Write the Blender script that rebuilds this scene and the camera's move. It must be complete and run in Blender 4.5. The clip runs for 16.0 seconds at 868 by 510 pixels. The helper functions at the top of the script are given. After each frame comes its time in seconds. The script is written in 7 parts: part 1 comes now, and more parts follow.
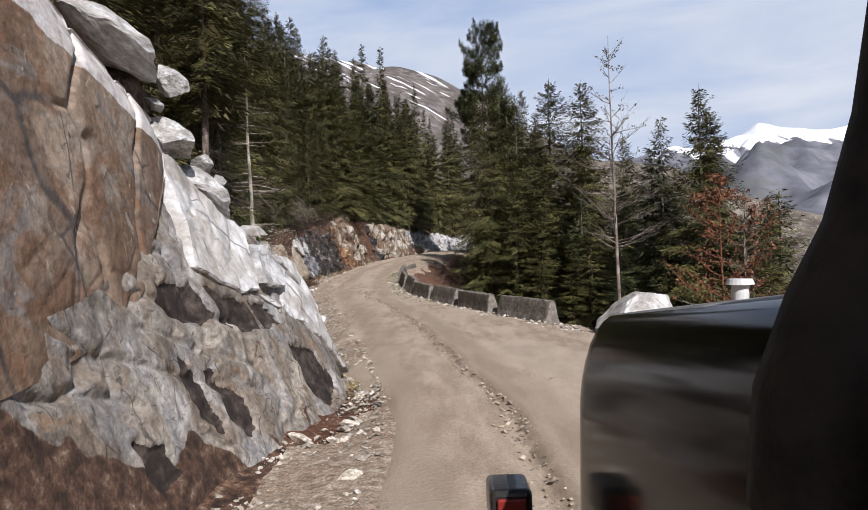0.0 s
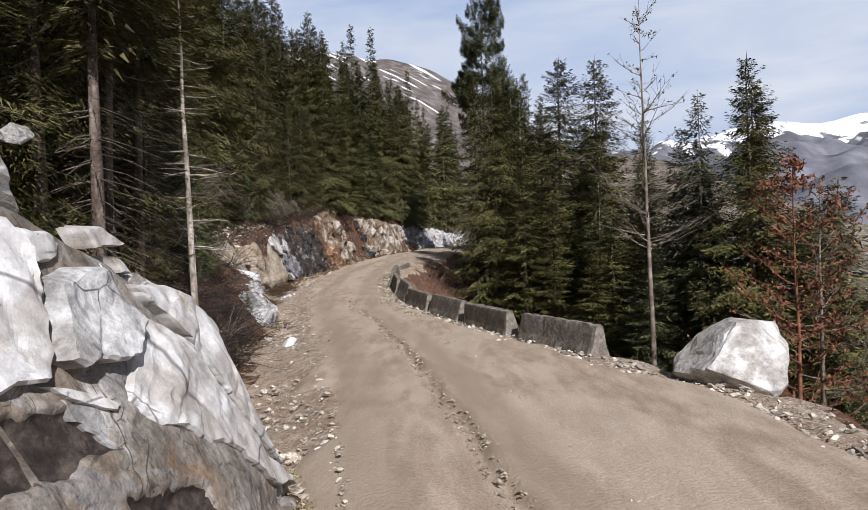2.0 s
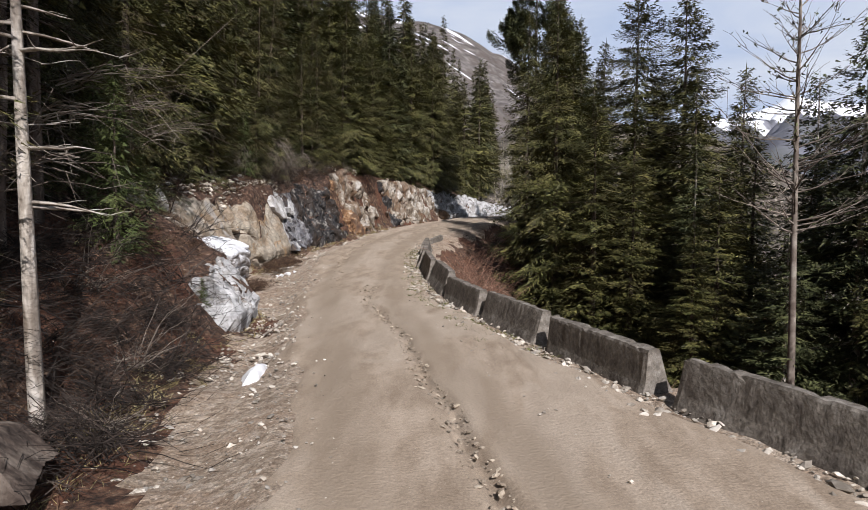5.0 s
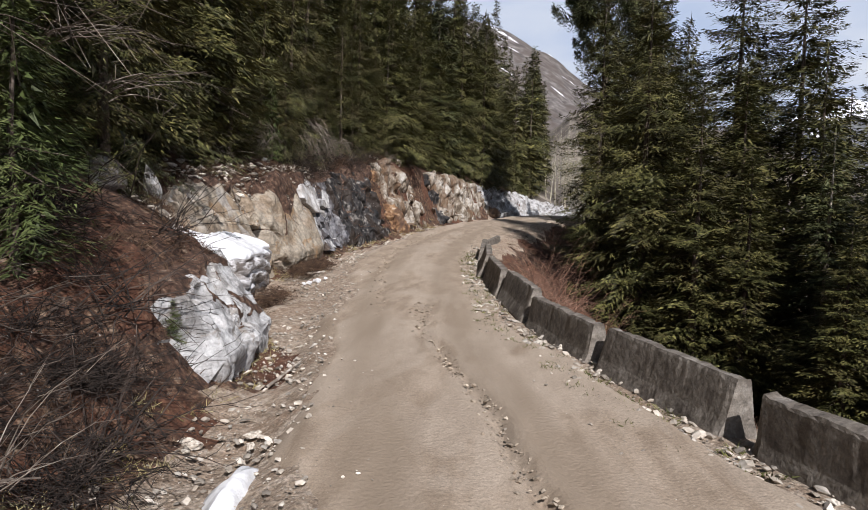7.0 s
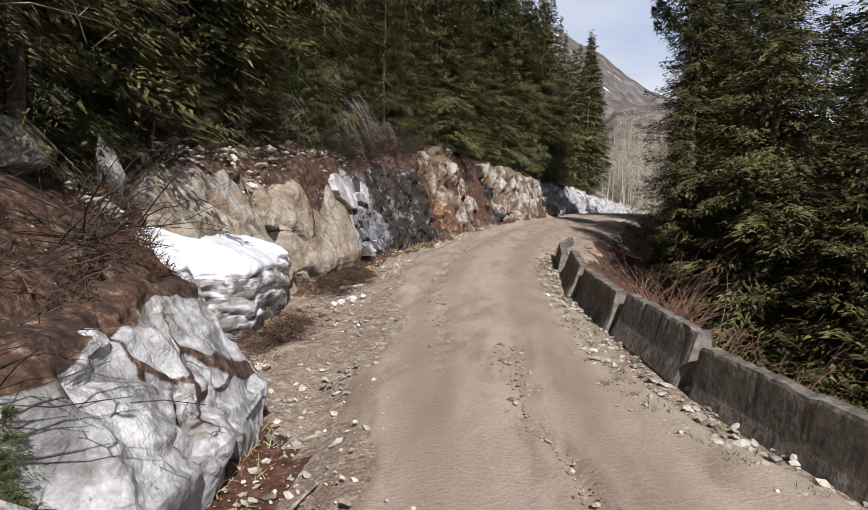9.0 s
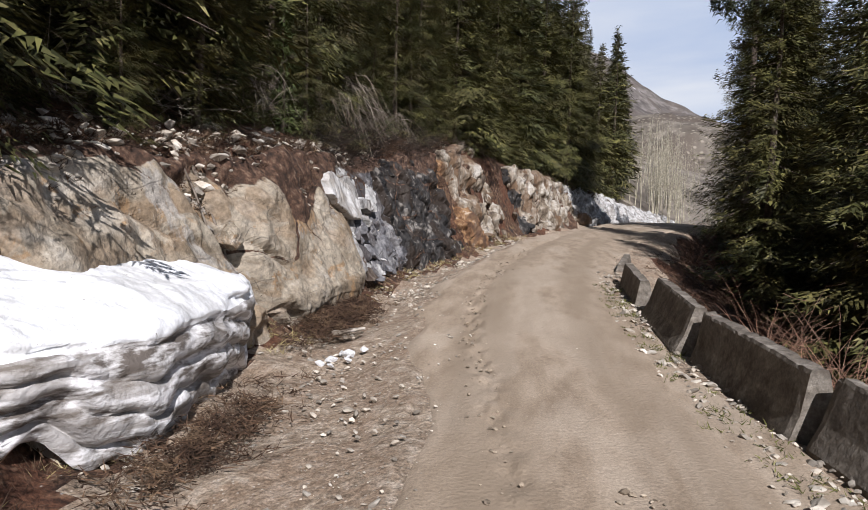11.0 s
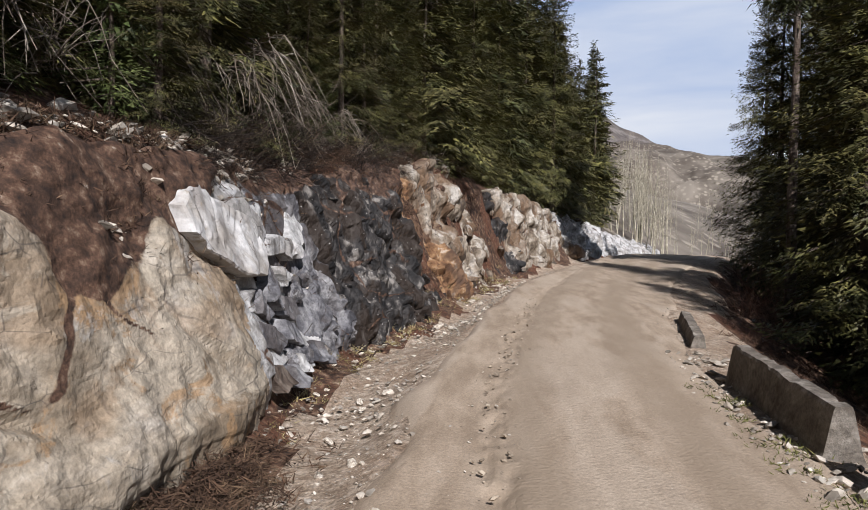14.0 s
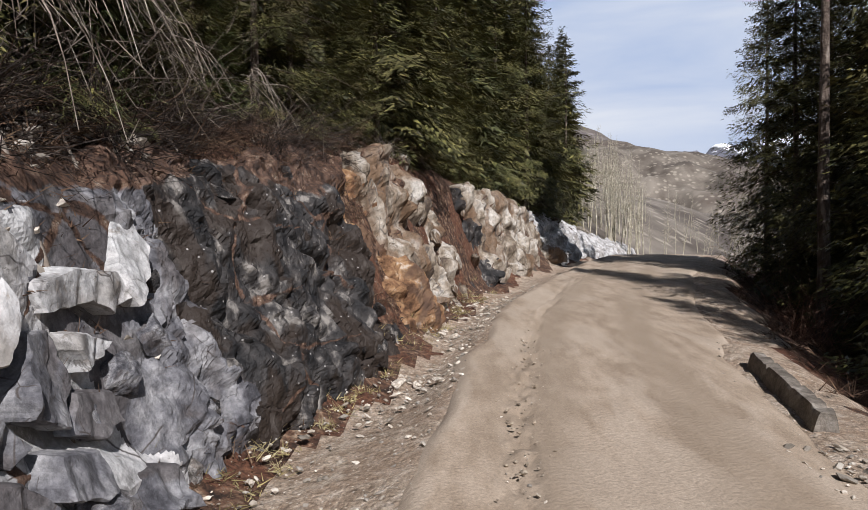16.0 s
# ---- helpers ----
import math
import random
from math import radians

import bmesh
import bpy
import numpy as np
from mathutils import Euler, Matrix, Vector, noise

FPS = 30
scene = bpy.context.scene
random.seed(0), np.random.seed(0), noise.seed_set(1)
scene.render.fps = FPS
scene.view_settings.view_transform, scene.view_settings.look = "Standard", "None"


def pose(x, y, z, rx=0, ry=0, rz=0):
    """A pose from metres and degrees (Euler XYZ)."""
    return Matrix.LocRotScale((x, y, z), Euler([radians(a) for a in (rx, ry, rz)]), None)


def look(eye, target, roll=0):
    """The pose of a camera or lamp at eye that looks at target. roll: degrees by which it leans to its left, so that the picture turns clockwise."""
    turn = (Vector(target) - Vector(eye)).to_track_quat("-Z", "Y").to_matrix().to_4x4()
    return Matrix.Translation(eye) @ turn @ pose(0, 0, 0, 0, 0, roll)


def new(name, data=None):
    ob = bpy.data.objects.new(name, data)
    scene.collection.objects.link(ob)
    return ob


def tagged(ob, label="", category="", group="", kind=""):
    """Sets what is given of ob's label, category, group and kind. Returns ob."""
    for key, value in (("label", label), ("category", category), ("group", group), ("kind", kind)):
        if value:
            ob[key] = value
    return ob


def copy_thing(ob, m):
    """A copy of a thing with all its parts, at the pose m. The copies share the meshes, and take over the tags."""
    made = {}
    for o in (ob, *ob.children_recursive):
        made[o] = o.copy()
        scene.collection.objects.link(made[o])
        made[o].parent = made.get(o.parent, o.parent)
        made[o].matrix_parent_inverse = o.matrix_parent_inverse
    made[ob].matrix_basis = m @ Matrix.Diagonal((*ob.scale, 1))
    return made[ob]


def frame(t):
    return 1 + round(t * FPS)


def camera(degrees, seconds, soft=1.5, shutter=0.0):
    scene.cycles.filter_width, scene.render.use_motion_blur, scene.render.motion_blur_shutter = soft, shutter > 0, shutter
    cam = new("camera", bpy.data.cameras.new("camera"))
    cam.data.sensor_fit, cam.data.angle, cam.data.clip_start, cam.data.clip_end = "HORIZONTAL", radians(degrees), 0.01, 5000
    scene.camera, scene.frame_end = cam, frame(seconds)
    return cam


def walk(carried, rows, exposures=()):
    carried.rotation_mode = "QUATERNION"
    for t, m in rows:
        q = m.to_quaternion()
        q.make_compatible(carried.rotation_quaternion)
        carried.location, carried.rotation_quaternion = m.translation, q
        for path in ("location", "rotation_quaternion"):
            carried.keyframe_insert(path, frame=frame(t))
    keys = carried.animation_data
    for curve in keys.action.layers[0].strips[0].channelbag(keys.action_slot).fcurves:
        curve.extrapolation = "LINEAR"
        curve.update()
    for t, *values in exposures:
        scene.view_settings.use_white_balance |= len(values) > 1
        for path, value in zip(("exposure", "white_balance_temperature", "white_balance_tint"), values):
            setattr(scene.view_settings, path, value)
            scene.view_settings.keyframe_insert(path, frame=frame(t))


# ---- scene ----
cam = camera(67.1, 16.0, soft=0.55)
METRES, EYE, TILT, LEAN, TURN = 40.0, 2.35, 0.0, 1.8, 0.0
ROWS = [
    (0.0, 0.0, 0.0, 0.0, 0.0, 0.0, -0.0),
    (0.5, -0.0011, 0.0326, 0.0022, -0.32, 0.06, 0.39),
    (1.0, -0.0026, 0.0643, 0.0035, -0.39, 0.03, -0.1),
    (1.5, -0.0037, 0.0969, 0.0055, -0.59, -0.07, 0.19),
    (2.0, -0.0052, 0.1289, 0.007, -0.63, -0.52, 0.08),
    (2.5, -0.0074, 0.1607, 0.0081, -0.59, -0.84, -0.51),
    (3.0, -0.0098, 0.1928, 0.0088, -0.46, -1.28, -0.89),
    (3.5, -0.012, 0.2255, 0.0098, -0.21, -1.49, -0.92),
    (4.0, -0.0151, 0.2591, 0.0103, 0.09, -2.36, -1.18),
    (6.5, -0.0409, 0.4191, 0.0072, 4.12, -3.79, -3.79),
    (7.0, -0.0478, 0.4501, 0.0068, 4.87, -3.73, -3.68),
    (7.5, -0.0544, 0.4804, 0.0063, 5.83, -3.74, -3.98),
    (8.0, -0.0616, 0.5113, 0.0055, 6.79, -3.92, -3.84),
    (8.5, -0.0694, 0.5428, 0.005, 7.75, -4.16, -3.76),
    (11.0, -0.1047, 0.6947, 0.0052, 9.42, -3.55, -3.82),
    (11.5, -0.1115, 0.7239, 0.0055, 9.4, -3.02, -4.17),
    (12.0, -0.1179, 0.7526, 0.0061, 9.1, -2.51, -4.58),
    (12.5, -0.1223, 0.7804, 0.0075, 8.47, -2.1, -4.08),
    (13.0, -0.1268, 0.8081, 0.0091, 7.89, -1.52, -3.52),
    (13.5, -0.1306, 0.8374, 0.0106, 7.05, -1.23, -3.56),
    (14.0, -0.1343, 0.8687, 0.0123, 6.25, -0.84, -3.1),
    (14.5, -0.1381, 0.9005, 0.0142, 5.3, -0.94, -3.08),
    (15.0, -0.1407, 0.93, 0.016, 4.63, -0.71, -2.76),
    (15.5, -0.143, 0.9593, 0.0179, 3.75, -0.81, -2.13),
    (16.0, -0.1445, 0.9863, 0.0193, 2.99, -0.7, -1.81),
]
walk(cam, [(t, pose(0, 0, EYE, TILT, LEAN, TURN) @ pose(METRES * x, METRES * y, METRES * z, 90 + pitch, roll, yaw)) for t, x, y, z, yaw, pitch, roll in ROWS], exposures=[(0.0, 0.36, 6300, 12), (16.0, 0.36, 6300, 12)])

# ---- world and sun ----
SUN_EL, SUN_AZ = 39.0, 159.0           # the sun stands behind the camera, to its right; azimuth from +y towards +x
world = bpy.data.worlds.new("sky")
scene.world = world
world.use_nodes = True
wt = world.node_tree
wt.nodes.clear()
w_out = wt.nodes.new("ShaderNodeOutputWorld")
w_bg = wt.nodes.new("ShaderNodeBackground")
w_sky = wt.nodes.new("ShaderNodeTexSky")
w_sky.sky_type = "NISHITA"
w_sky.sun_disc = False
w_sky.sun_elevation = radians(SUN_EL)
w_sky.sun_rotation = radians(SUN_AZ)
w_sky.altitude = 2500
w_sky.air_density, w_sky.dust_density, w_sky.ozone_density = 1.0, 0.6, 1.0
w_co = wt.nodes.new("ShaderNodeTexCoord")
w_map = wt.nodes.new("ShaderNodeMapping")
w_map.inputs["Scale"].default_value = (1.0, 1.0, 4.5)
w_map.inputs["Rotation"].default_value = (0.0, 0.12, 0.3)
w_no = wt.nodes.new("ShaderNodeTexNoise")
w_no.inputs["Scale"].default_value = 2.1
w_no.inputs["Detail"].default_value = 6.0
w_no.inputs["Roughness"].default_value = 0.5
w_no.inputs["Distortion"].default_value = 0.4
w_rp = wt.nodes.new("ShaderNodeValToRGB")
w_rp.color_ramp.elements[0].position, w_rp.color_ramp.elements[1].position = 0.36, 0.66
w_rp.color_ramp.elements[0].color = (0.1, 0.1, 0.1, 1)
w_rp.color_ramp.elements[1].color = (1, 1, 1, 1)
w_mx = wt.nodes.new("ShaderNodeMix")
w_mx.data_type = "RGBA"
w_cl = wt.nodes.new("ShaderNodeMix")
w_cl.data_type = "RGBA"
w_cl.inputs["A"].default_value = (11.0, 15.0, 23.0, 1)
w_cl.inputs["B"].default_value = (24.5, 25.6, 27.5, 1)
wt.links.new(w_rp.outputs["Color"], w_cl.inputs["Factor"])
wt.links.new(w_cl.outputs["Result"], w_mx.inputs["B"])
wt.links.new(w_co.outputs["Generated"], w_map.inputs["Vector"])
wt.links.new(w_map.outputs["Vector"], w_no.inputs["Vector"])
wt.links.new(w_no.outputs["Fac"], w_rp.inputs["Fac"])
w_sep = wt.nodes.new("ShaderNodeSeparateXYZ")
w_hi = wt.nodes.new("ShaderNodeMapRange")
w_hi.inputs["From Min"].default_value, w_hi.inputs["From Max"].default_value = 0.36, 0.6
w_hi.inputs["To Min"].default_value, w_hi.inputs["To Max"].default_value = 1.0, 0.12
w_ml = wt.nodes.new("ShaderNodeMath")
w_ml.operation = "MULTIPLY"
wt.links.new(w_co.outputs["Generated"], w_sep.inputs[0])
wt.links.new(w_sep.outputs["Z"], w_hi.inputs["Value"])
w_ml.inputs[0].default_value = 0.94
wt.links.new(w_hi.outputs["Result"], w_ml.inputs[1])
wt.links.new(w_ml.outputs[0], w_mx.inputs["Factor"])
wt.links.new(w_sky.outputs["Color"], w_mx.inputs["A"])
wt.links.new(w_mx.outputs["Result"], w_bg.inputs["Color"])
wt.links.new(w_bg.outputs["Background"], w_out.inputs["Surface"])
w_bg.inputs["Strength"].default_value = 0.025

sun_data = bpy.data.lights.new("sun", "SUN")
sun_data.energy, sun_data.angle, sun_data.color = 5.0, radians(0.55), (1.0, 0.975, 0.975)
sun = new("sun", sun_data)
_s = Vector((math.sin(radians(SUN_AZ)) * math.cos(radians(SUN_EL)), math.cos(radians(SUN_AZ)) * math.cos(radians(SUN_EL)), math.sin(radians(SUN_EL))))
sun.matrix_world = look(_s * 60, (0, 0, 0))

# ---- materials ----
def material(name, stops, scale=1.0, detail=6.0, rough=0.9, bump=0.4, bump_scale=8.0, blotch=None, blotch_scale=0.5, blotch_fac=0.5, stretch=(1, 1, 1), island=0.0, metal=0.0, coat=0.0, cracks=0.0, crack_scale=2.0, grain=0.0, dots=None, dot_scale=30.0, dot_size=0.2, spec=0.3, patches=()):
    """A grainy surface: a ramp of colours over noise, blotches of a second noise, fine relief."""
    m = bpy.data.materials.new(name)
    m.use_nodes = True
    nt = m.node_tree
    nt.nodes.clear()
    N, L = nt.nodes.new, nt.links.new
    out, bs = N("ShaderNodeOutputMaterial"), N("ShaderNodeBsdfPrincipled")
    L(bs.outputs["BSDF"], out.inputs["Surface"])
    co, mp = N("ShaderNodeTexCoord"), N("ShaderNodeMapping")
    mp.inputs["Scale"].default_value = stretch
    L(co.outputs["Object"], mp.inputs["Vector"])
    no = N("ShaderNodeTexNoise")
    no.inputs["Scale"].default_value, no.inputs["Detail"].default_value, no.inputs["Roughness"].default_value = scale, detail, 0.62
    L(mp.outputs["Vector"], no.inputs["Vector"])
    rp = N("ShaderNodeValToRGB")
    e = rp.color_ramp.elements
    while len(e) < len(stops):
        e.new(0.5)
    for k, (pos, col) in enumerate(stops):
        e[k].position, e[k].color = 0.5 + (pos - 0.5) * 0.62, (*col, 1)
    L(no.outputs["Fac"], rp.inputs["Fac"])
    colour = rp.outputs["Color"]

    def mix(a, b, fac, mode="MIX"):
        x = N("ShaderNodeMix")
        x.data_type, x.blend_type = "RGBA", mode
        L(a, x.inputs["A"])
        if isinstance(b, tuple):
            x.inputs["B"].default_value = (*b, 1)
        else:
            L(b, x.inputs["B"])
        if isinstance(fac, float):
            x.inputs["Factor"].default_value = fac
        else:
            L(fac, x.inputs["Factor"])
        return x.outputs["Result"]

    def ramp(src, lo, hi, top=1.0):
        x = N("ShaderNodeMapRange")
        x.inputs["From Min"].default_value, x.inputs["From Max"].default_value = lo, hi
        x.inputs["To Max"].default_value = top
        L(src, x.inputs["Value"])
        return x.outputs["Result"]

    if blotch:
        n2 = N("ShaderNodeTexNoise")
        n2.inputs["Scale"].default_value, n2.inputs["Detail"].default_value = blotch_scale, 5.0
        n2.inputs["Distortion"].default_value = 0.6
        L(mp.outputs["Vector"], n2.inputs["Vector"])
        colour = mix(colour, blotch, ramp(n2.outputs["Fac"], 0.5, 0.555, blotch_fac))
    if patches:
        for k, (col, sc, keep) in enumerate(patches):
            n3 = N("ShaderNodeTexNoise")
            n3.inputs["Scale"].default_value, n3.inputs["Detail"].default_value, n3.inputs["Roughness"].default_value, n3.inputs["Distortion"].default_value = sc, 9.0, 0.68, 0.8
            m3 = N("ShaderNodeMapping")
            m3.inputs["Location"].default_value = (3.7 * k + 1.3, 5.1 * k, 2.9 * k)
            L(co.outputs["Object"], m3.inputs["Vector"])
            L(m3.outputs["Vector"], n3.inputs["Vector"])
            colour = mix(colour, col, ramp(n3.outputs["Fac"], keep, keep + 0.045, 0.75))
    if dots:
        v = N("ShaderNodeTexVoronoi")
        v.inputs["Scale"].default_value = dot_scale
        L(co.outputs["Object"], v.inputs["Vector"])
        colour = mix(colour, dots, ramp(v.outputs["Distance"], dot_size, dot_size * 0.6, 0.8))
    if cracks:
        v2 = N("ShaderNodeTexVoronoi")
        v2.feature = "DISTANCE_TO_EDGE"
        v2.inputs["Scale"].default_value = crack_scale
        nz = N("ShaderNodeTexNoise")
        nz.inputs["Scale"].default_value = 1.3
        L(mp.outputs["Vector"], nz.inputs["Vector"])
        vm = N("ShaderNodeVectorMath")
        vm.operation = "MULTIPLY_ADD"
        L(nz.outputs["Color"], vm.inputs[0])
        vm.inputs[1].default_value = (0.4, 0.4, 0.4)
        L(mp.outputs["Vector"], vm.inputs[2])
        L(vm.outputs["Vector"], v2.inputs["Vector"])
        for times, wide, keep in ((1.0, 0.012, 0.47), (3.3, 0.02, 0.52)):
            vx = v2
            if times > 1:
                vx = N("ShaderNodeTexVoronoi")
                vx.feature = "DISTANCE_TO_EDGE"
                vx.inputs["Scale"].default_value = crack_scale * times
                L(vm.outputs["Vector"], vx.inputs["Vector"])
            nm = N("ShaderNodeTexNoise")
            nm.inputs["Scale"].default_value, nm.inputs["Detail"].default_value = crack_scale * 1.3 * times, 3.0
            L(mp.outputs["Vector"], nm.inputs["Vector"])
            mm = N("ShaderNodeMath")
            mm.operation = "MULTIPLY"
            L(ramp(nm.outputs["Fac"], keep, keep + 0.1), mm.inputs[0])
            L(ramp(vx.outputs["Distance"], wide, wide * 0.25, cracks), mm.inputs[1])
            colour = mix(colour, (0.06, 0.05, 0.045), mm.outputs[0])
    if grain:
        ng = N("ShaderNodeTexNoise")
        ng.inputs["Scale"].default_value, ng.inputs["Detail"].default_value, ng.inputs["Roughness"].default_value = bump_scale * 1.6, 6.0, 0.75
        L(co.outputs["Object"], ng.inputs["Vector"])
        hg = N("ShaderNodeHueSaturation")
        L(ramp(ng.outputs["Fac"], 0.36, 0.64), hg.inputs["Value"])
        xg = hg.inputs["Value"].links[0].from_node
        xg.inputs["To Min"].default_value, xg.inputs["To Max"].default_value = 1 - grain * 1.5, 1 + grain * 1.2
        L(colour, hg.inputs["Color"])
        colour = hg.outputs["Color"]
    if island:
        g = N("ShaderNodeNewGeometry")
        hs = N("ShaderNodeHueSaturation")
        L(ramp(g.outputs["Random Per Island"], 0.0, 1.0), hs.inputs["Value"])
        x = hs.inputs["Value"].links[0].from_node
        x.inputs["To Min"].default_value, x.inputs["To Max"].default_value = 1 - island, 1 + island
        L(colour, hs.inputs["Color"])
        colour = hs.outputs["Color"]
    L(colour, bs.inputs["Base Color"])
    bs.inputs["Roughness"].default_value = rough
    bs.inputs["Metallic"].default_value = metal
    bs.inputs["Coat Weight"].default_value = coat
    bs.inputs["Specular IOR Level"].default_value = spec
    if bump:
        nb = N("ShaderNodeTexNoise")
        nb.inputs["Scale"].default_value, nb.inputs["Detail"].default_value, nb.inputs["Roughness"].default_value = bump_scale * 0.7, 6.0, 0.58
        L(co.outputs["Object"], nb.inputs["Vector"])
        bp = N("ShaderNodeBump")
        bp.inputs["Strength"].default_value, bp.inputs["Distance"].default_value = bump, 0.08
        L(nb.outputs["Fac"], bp.inputs["Height"])
        if grain:
            nf, bf = N("ShaderNodeTexNoise"), N("ShaderNodeBump")
            nf.inputs["Scale"].default_value, nf.inputs["Detail"].default_value, nf.inputs["Roughness"].default_value = bump_scale * 4.0, 5.0, 0.7
            L(co.outputs["Object"], nf.inputs["Vector"])
            bf.inputs["Strength"].default_value, bf.inputs["Distance"].default_value = min(1.0, bump * 1.2), 0.012
            L(nf.outputs["Fac"], bf.inputs["Height"])
            L(bp.outputs["Normal"], bf.inputs["Normal"])
            bp = bf
        L(bp.outputs["Normal"], bs.inputs["Normal"])
    return m


def overlay(m, attribute, stops, scale, ragged=0.5):
    """Lays a second set of colours over a material where the mesh carries it; its border is ragged."""
    nt = m.node_tree
    N, L = nt.nodes.new, nt.links.new
    bs = next(n for n in nt.nodes if n.type == "BSDF_PRINCIPLED")
    src = bs.inputs["Base Color"].links[0].from_socket
    at, co, no, ed, rp, ad, mr, mx = N("ShaderNodeAttribute"), N("ShaderNodeTexCoord"), N("ShaderNodeTexNoise"), N("ShaderNodeTexNoise"), N("ShaderNodeValToRGB"), N("ShaderNodeMath"), N("ShaderNodeMapRange"), N("ShaderNodeMix")
    at.attribute_name = attribute
    no.inputs["Scale"].default_value, no.inputs["Detail"].default_value, no.inputs["Roughness"].default_value = scale, 9.0, 0.7
    ed.inputs["Scale"].default_value, ed.inputs["Detail"].default_value, ed.inputs["Roughness"].default_value = 2.5, 8.0, 0.7
    L(co.outputs["Object"], no.inputs["Vector"])
    L(co.outputs["Object"], ed.inputs["Vector"])
    e = rp.color_ramp.elements
    while len(e) < len(stops):
        e.new(0.5)
    for k, (pos, col) in enumerate(stops):
        e[k].position, e[k].color = pos, (*col, 1)
    L(no.outputs["Fac"], rp.inputs["Fac"])
    ad.operation = "MULTIPLY_ADD"
    L(ed.outputs["Fac"], ad.inputs[0])
    ad.inputs[1].default_value = ragged
    L(at.outputs["Fac"], ad.inputs[2])
    mr.inputs["From Min"].default_value, mr.inputs["From Max"].default_value = 0.48 + ragged * 0.5, 0.54 + ragged * 0.5
    L(ad.outputs[0], mr.inputs["Value"])
    mx.data_type = "RGBA"
    L(mr.outputs["Result"], mx.inputs["Factor"])
    L(src, mx.inputs["A"])
    L(rp.outputs["Color"], mx.inputs["B"])
    L(mx.outputs["Result"], bs.inputs["Base Color"])


M_DIRT = material("forest_dirt", [(0.3, (0.028, 0.016, 0.01)), (0.48, (0.078, 0.04, 0.024)), (0.62, (0.14, 0.08, 0.048)), (0.75, (0.24, 0.17, 0.115))], 6.0, 9, bump=1.0, bump_scale=10, blotch=(0.115, 0.045, 0.023), blotch_scale=0.7, blotch_fac=0.6, dots=(0.4, 0.37, 0.33), dot_scale=6, dot_size=0.1, grain=0.35)
M_ROAD = material("packed_gravel", [(0.3, (0.2485, 0.1886, 0.1329)), (0.5, (0.3054, 0.2376, 0.1713)), (0.7, (0.3652, 0.2902, 0.2159))], 3.0, 10, bump=0.3, bump_scale=28, blotch=(0.3984, 0.3282, 0.2535), blotch_scale=0.8, blotch_fac=0.5, stretch=(1.0, 0.3, 1.0), dots=(0.4364, 0.3808, 0.3147), dot_scale=13, dot_size=0.1, grain=0.16)
_nt = M_ROAD.node_tree
_bs = next(n for n in _nt.nodes if n.type == "BSDF_PRINCIPLED")
_at, _mx = _nt.nodes.new("ShaderNodeAttribute"), _nt.nodes.new("ShaderNodeMix")
_at.attribute_name = "track"
_mx.data_type = "RGBA"
_nt.links.new(_bs.inputs["Base Color"].links[0].from_socket, _mx.inputs["A"])
_mx.inputs["B"].default_value = (0.248, 0.192, 0.136, 1)
_nt.links.new(_at.outputs["Fac"], _mx.inputs["Factor"])
_nt.links.new(_mx.outputs["Result"], _bs.inputs["Base Color"])
M_GRAVEL = material("ditch_gravel", [(0.3, (0.2379, 0.175, 0.1231)), (0.5, (0.3461, 0.268, 0.1942)), (0.7, (0.465, 0.38, 0.2963))], 7.0, 9, bump=0.9, bump_scale=18, blotch=(0.2596, 0.172, 0.1112), blotch_scale=1.2, blotch_fac=0.4, dots=(0.5408, 0.47, 0.3921), dot_scale=14, dot_size=0.2, grain=0.3)
M_CLIFF = material("brown_grey_rock", [(0.3, (0.12, 0.073, 0.045)), (0.44, (0.195, 0.134, 0.09)), (0.56, (0.25, 0.188, 0.137)), (0.72, (0.35, 0.287, 0.23))], 0.9, 11, bump=0.45, bump_scale=6, blotch=(0.127, 0.084, 0.05759), blotch_scale=0.55, blotch_fac=0.8, stretch=(1, 1, 0.5), cracks=0.9, crack_scale=0.42, grain=0.22, patches=(((0.25, 0.205, 0.16), 0.9, 0.53), ((0.15, 0.08, 0.045), 1.1, 0.54), ((0.17, 0.155, 0.14), 0.7, 0.56), ((0.36, 0.31, 0.255), 3.2, 0.62), ((0.05, 0.04, 0.033), 4.5, 0.63)))
M_WHITE = material("white_marble_rock",  [(0.3, (0.2952, 0.27, 0.2467)), (0.45, (0.4428, 0.4233, 0.3992)), (0.65, (0.5314, 0.5182, 0.5007))], 1.4, 10, bump=0.3, bump_scale=5, blotch=(0.2804, 0.2481, 0.2104), blotch_scale=1.3, blotch_fac=0.55, cracks=0.7, crack_scale=0.45, grain=0.14, patches=(((0.36, 0.33, 0.29), 1.3, 0.56), ((0.3, 0.25, 0.19), 2.2, 0.6), ((0.12, 0.1, 0.085), 5.0, 0.645)))
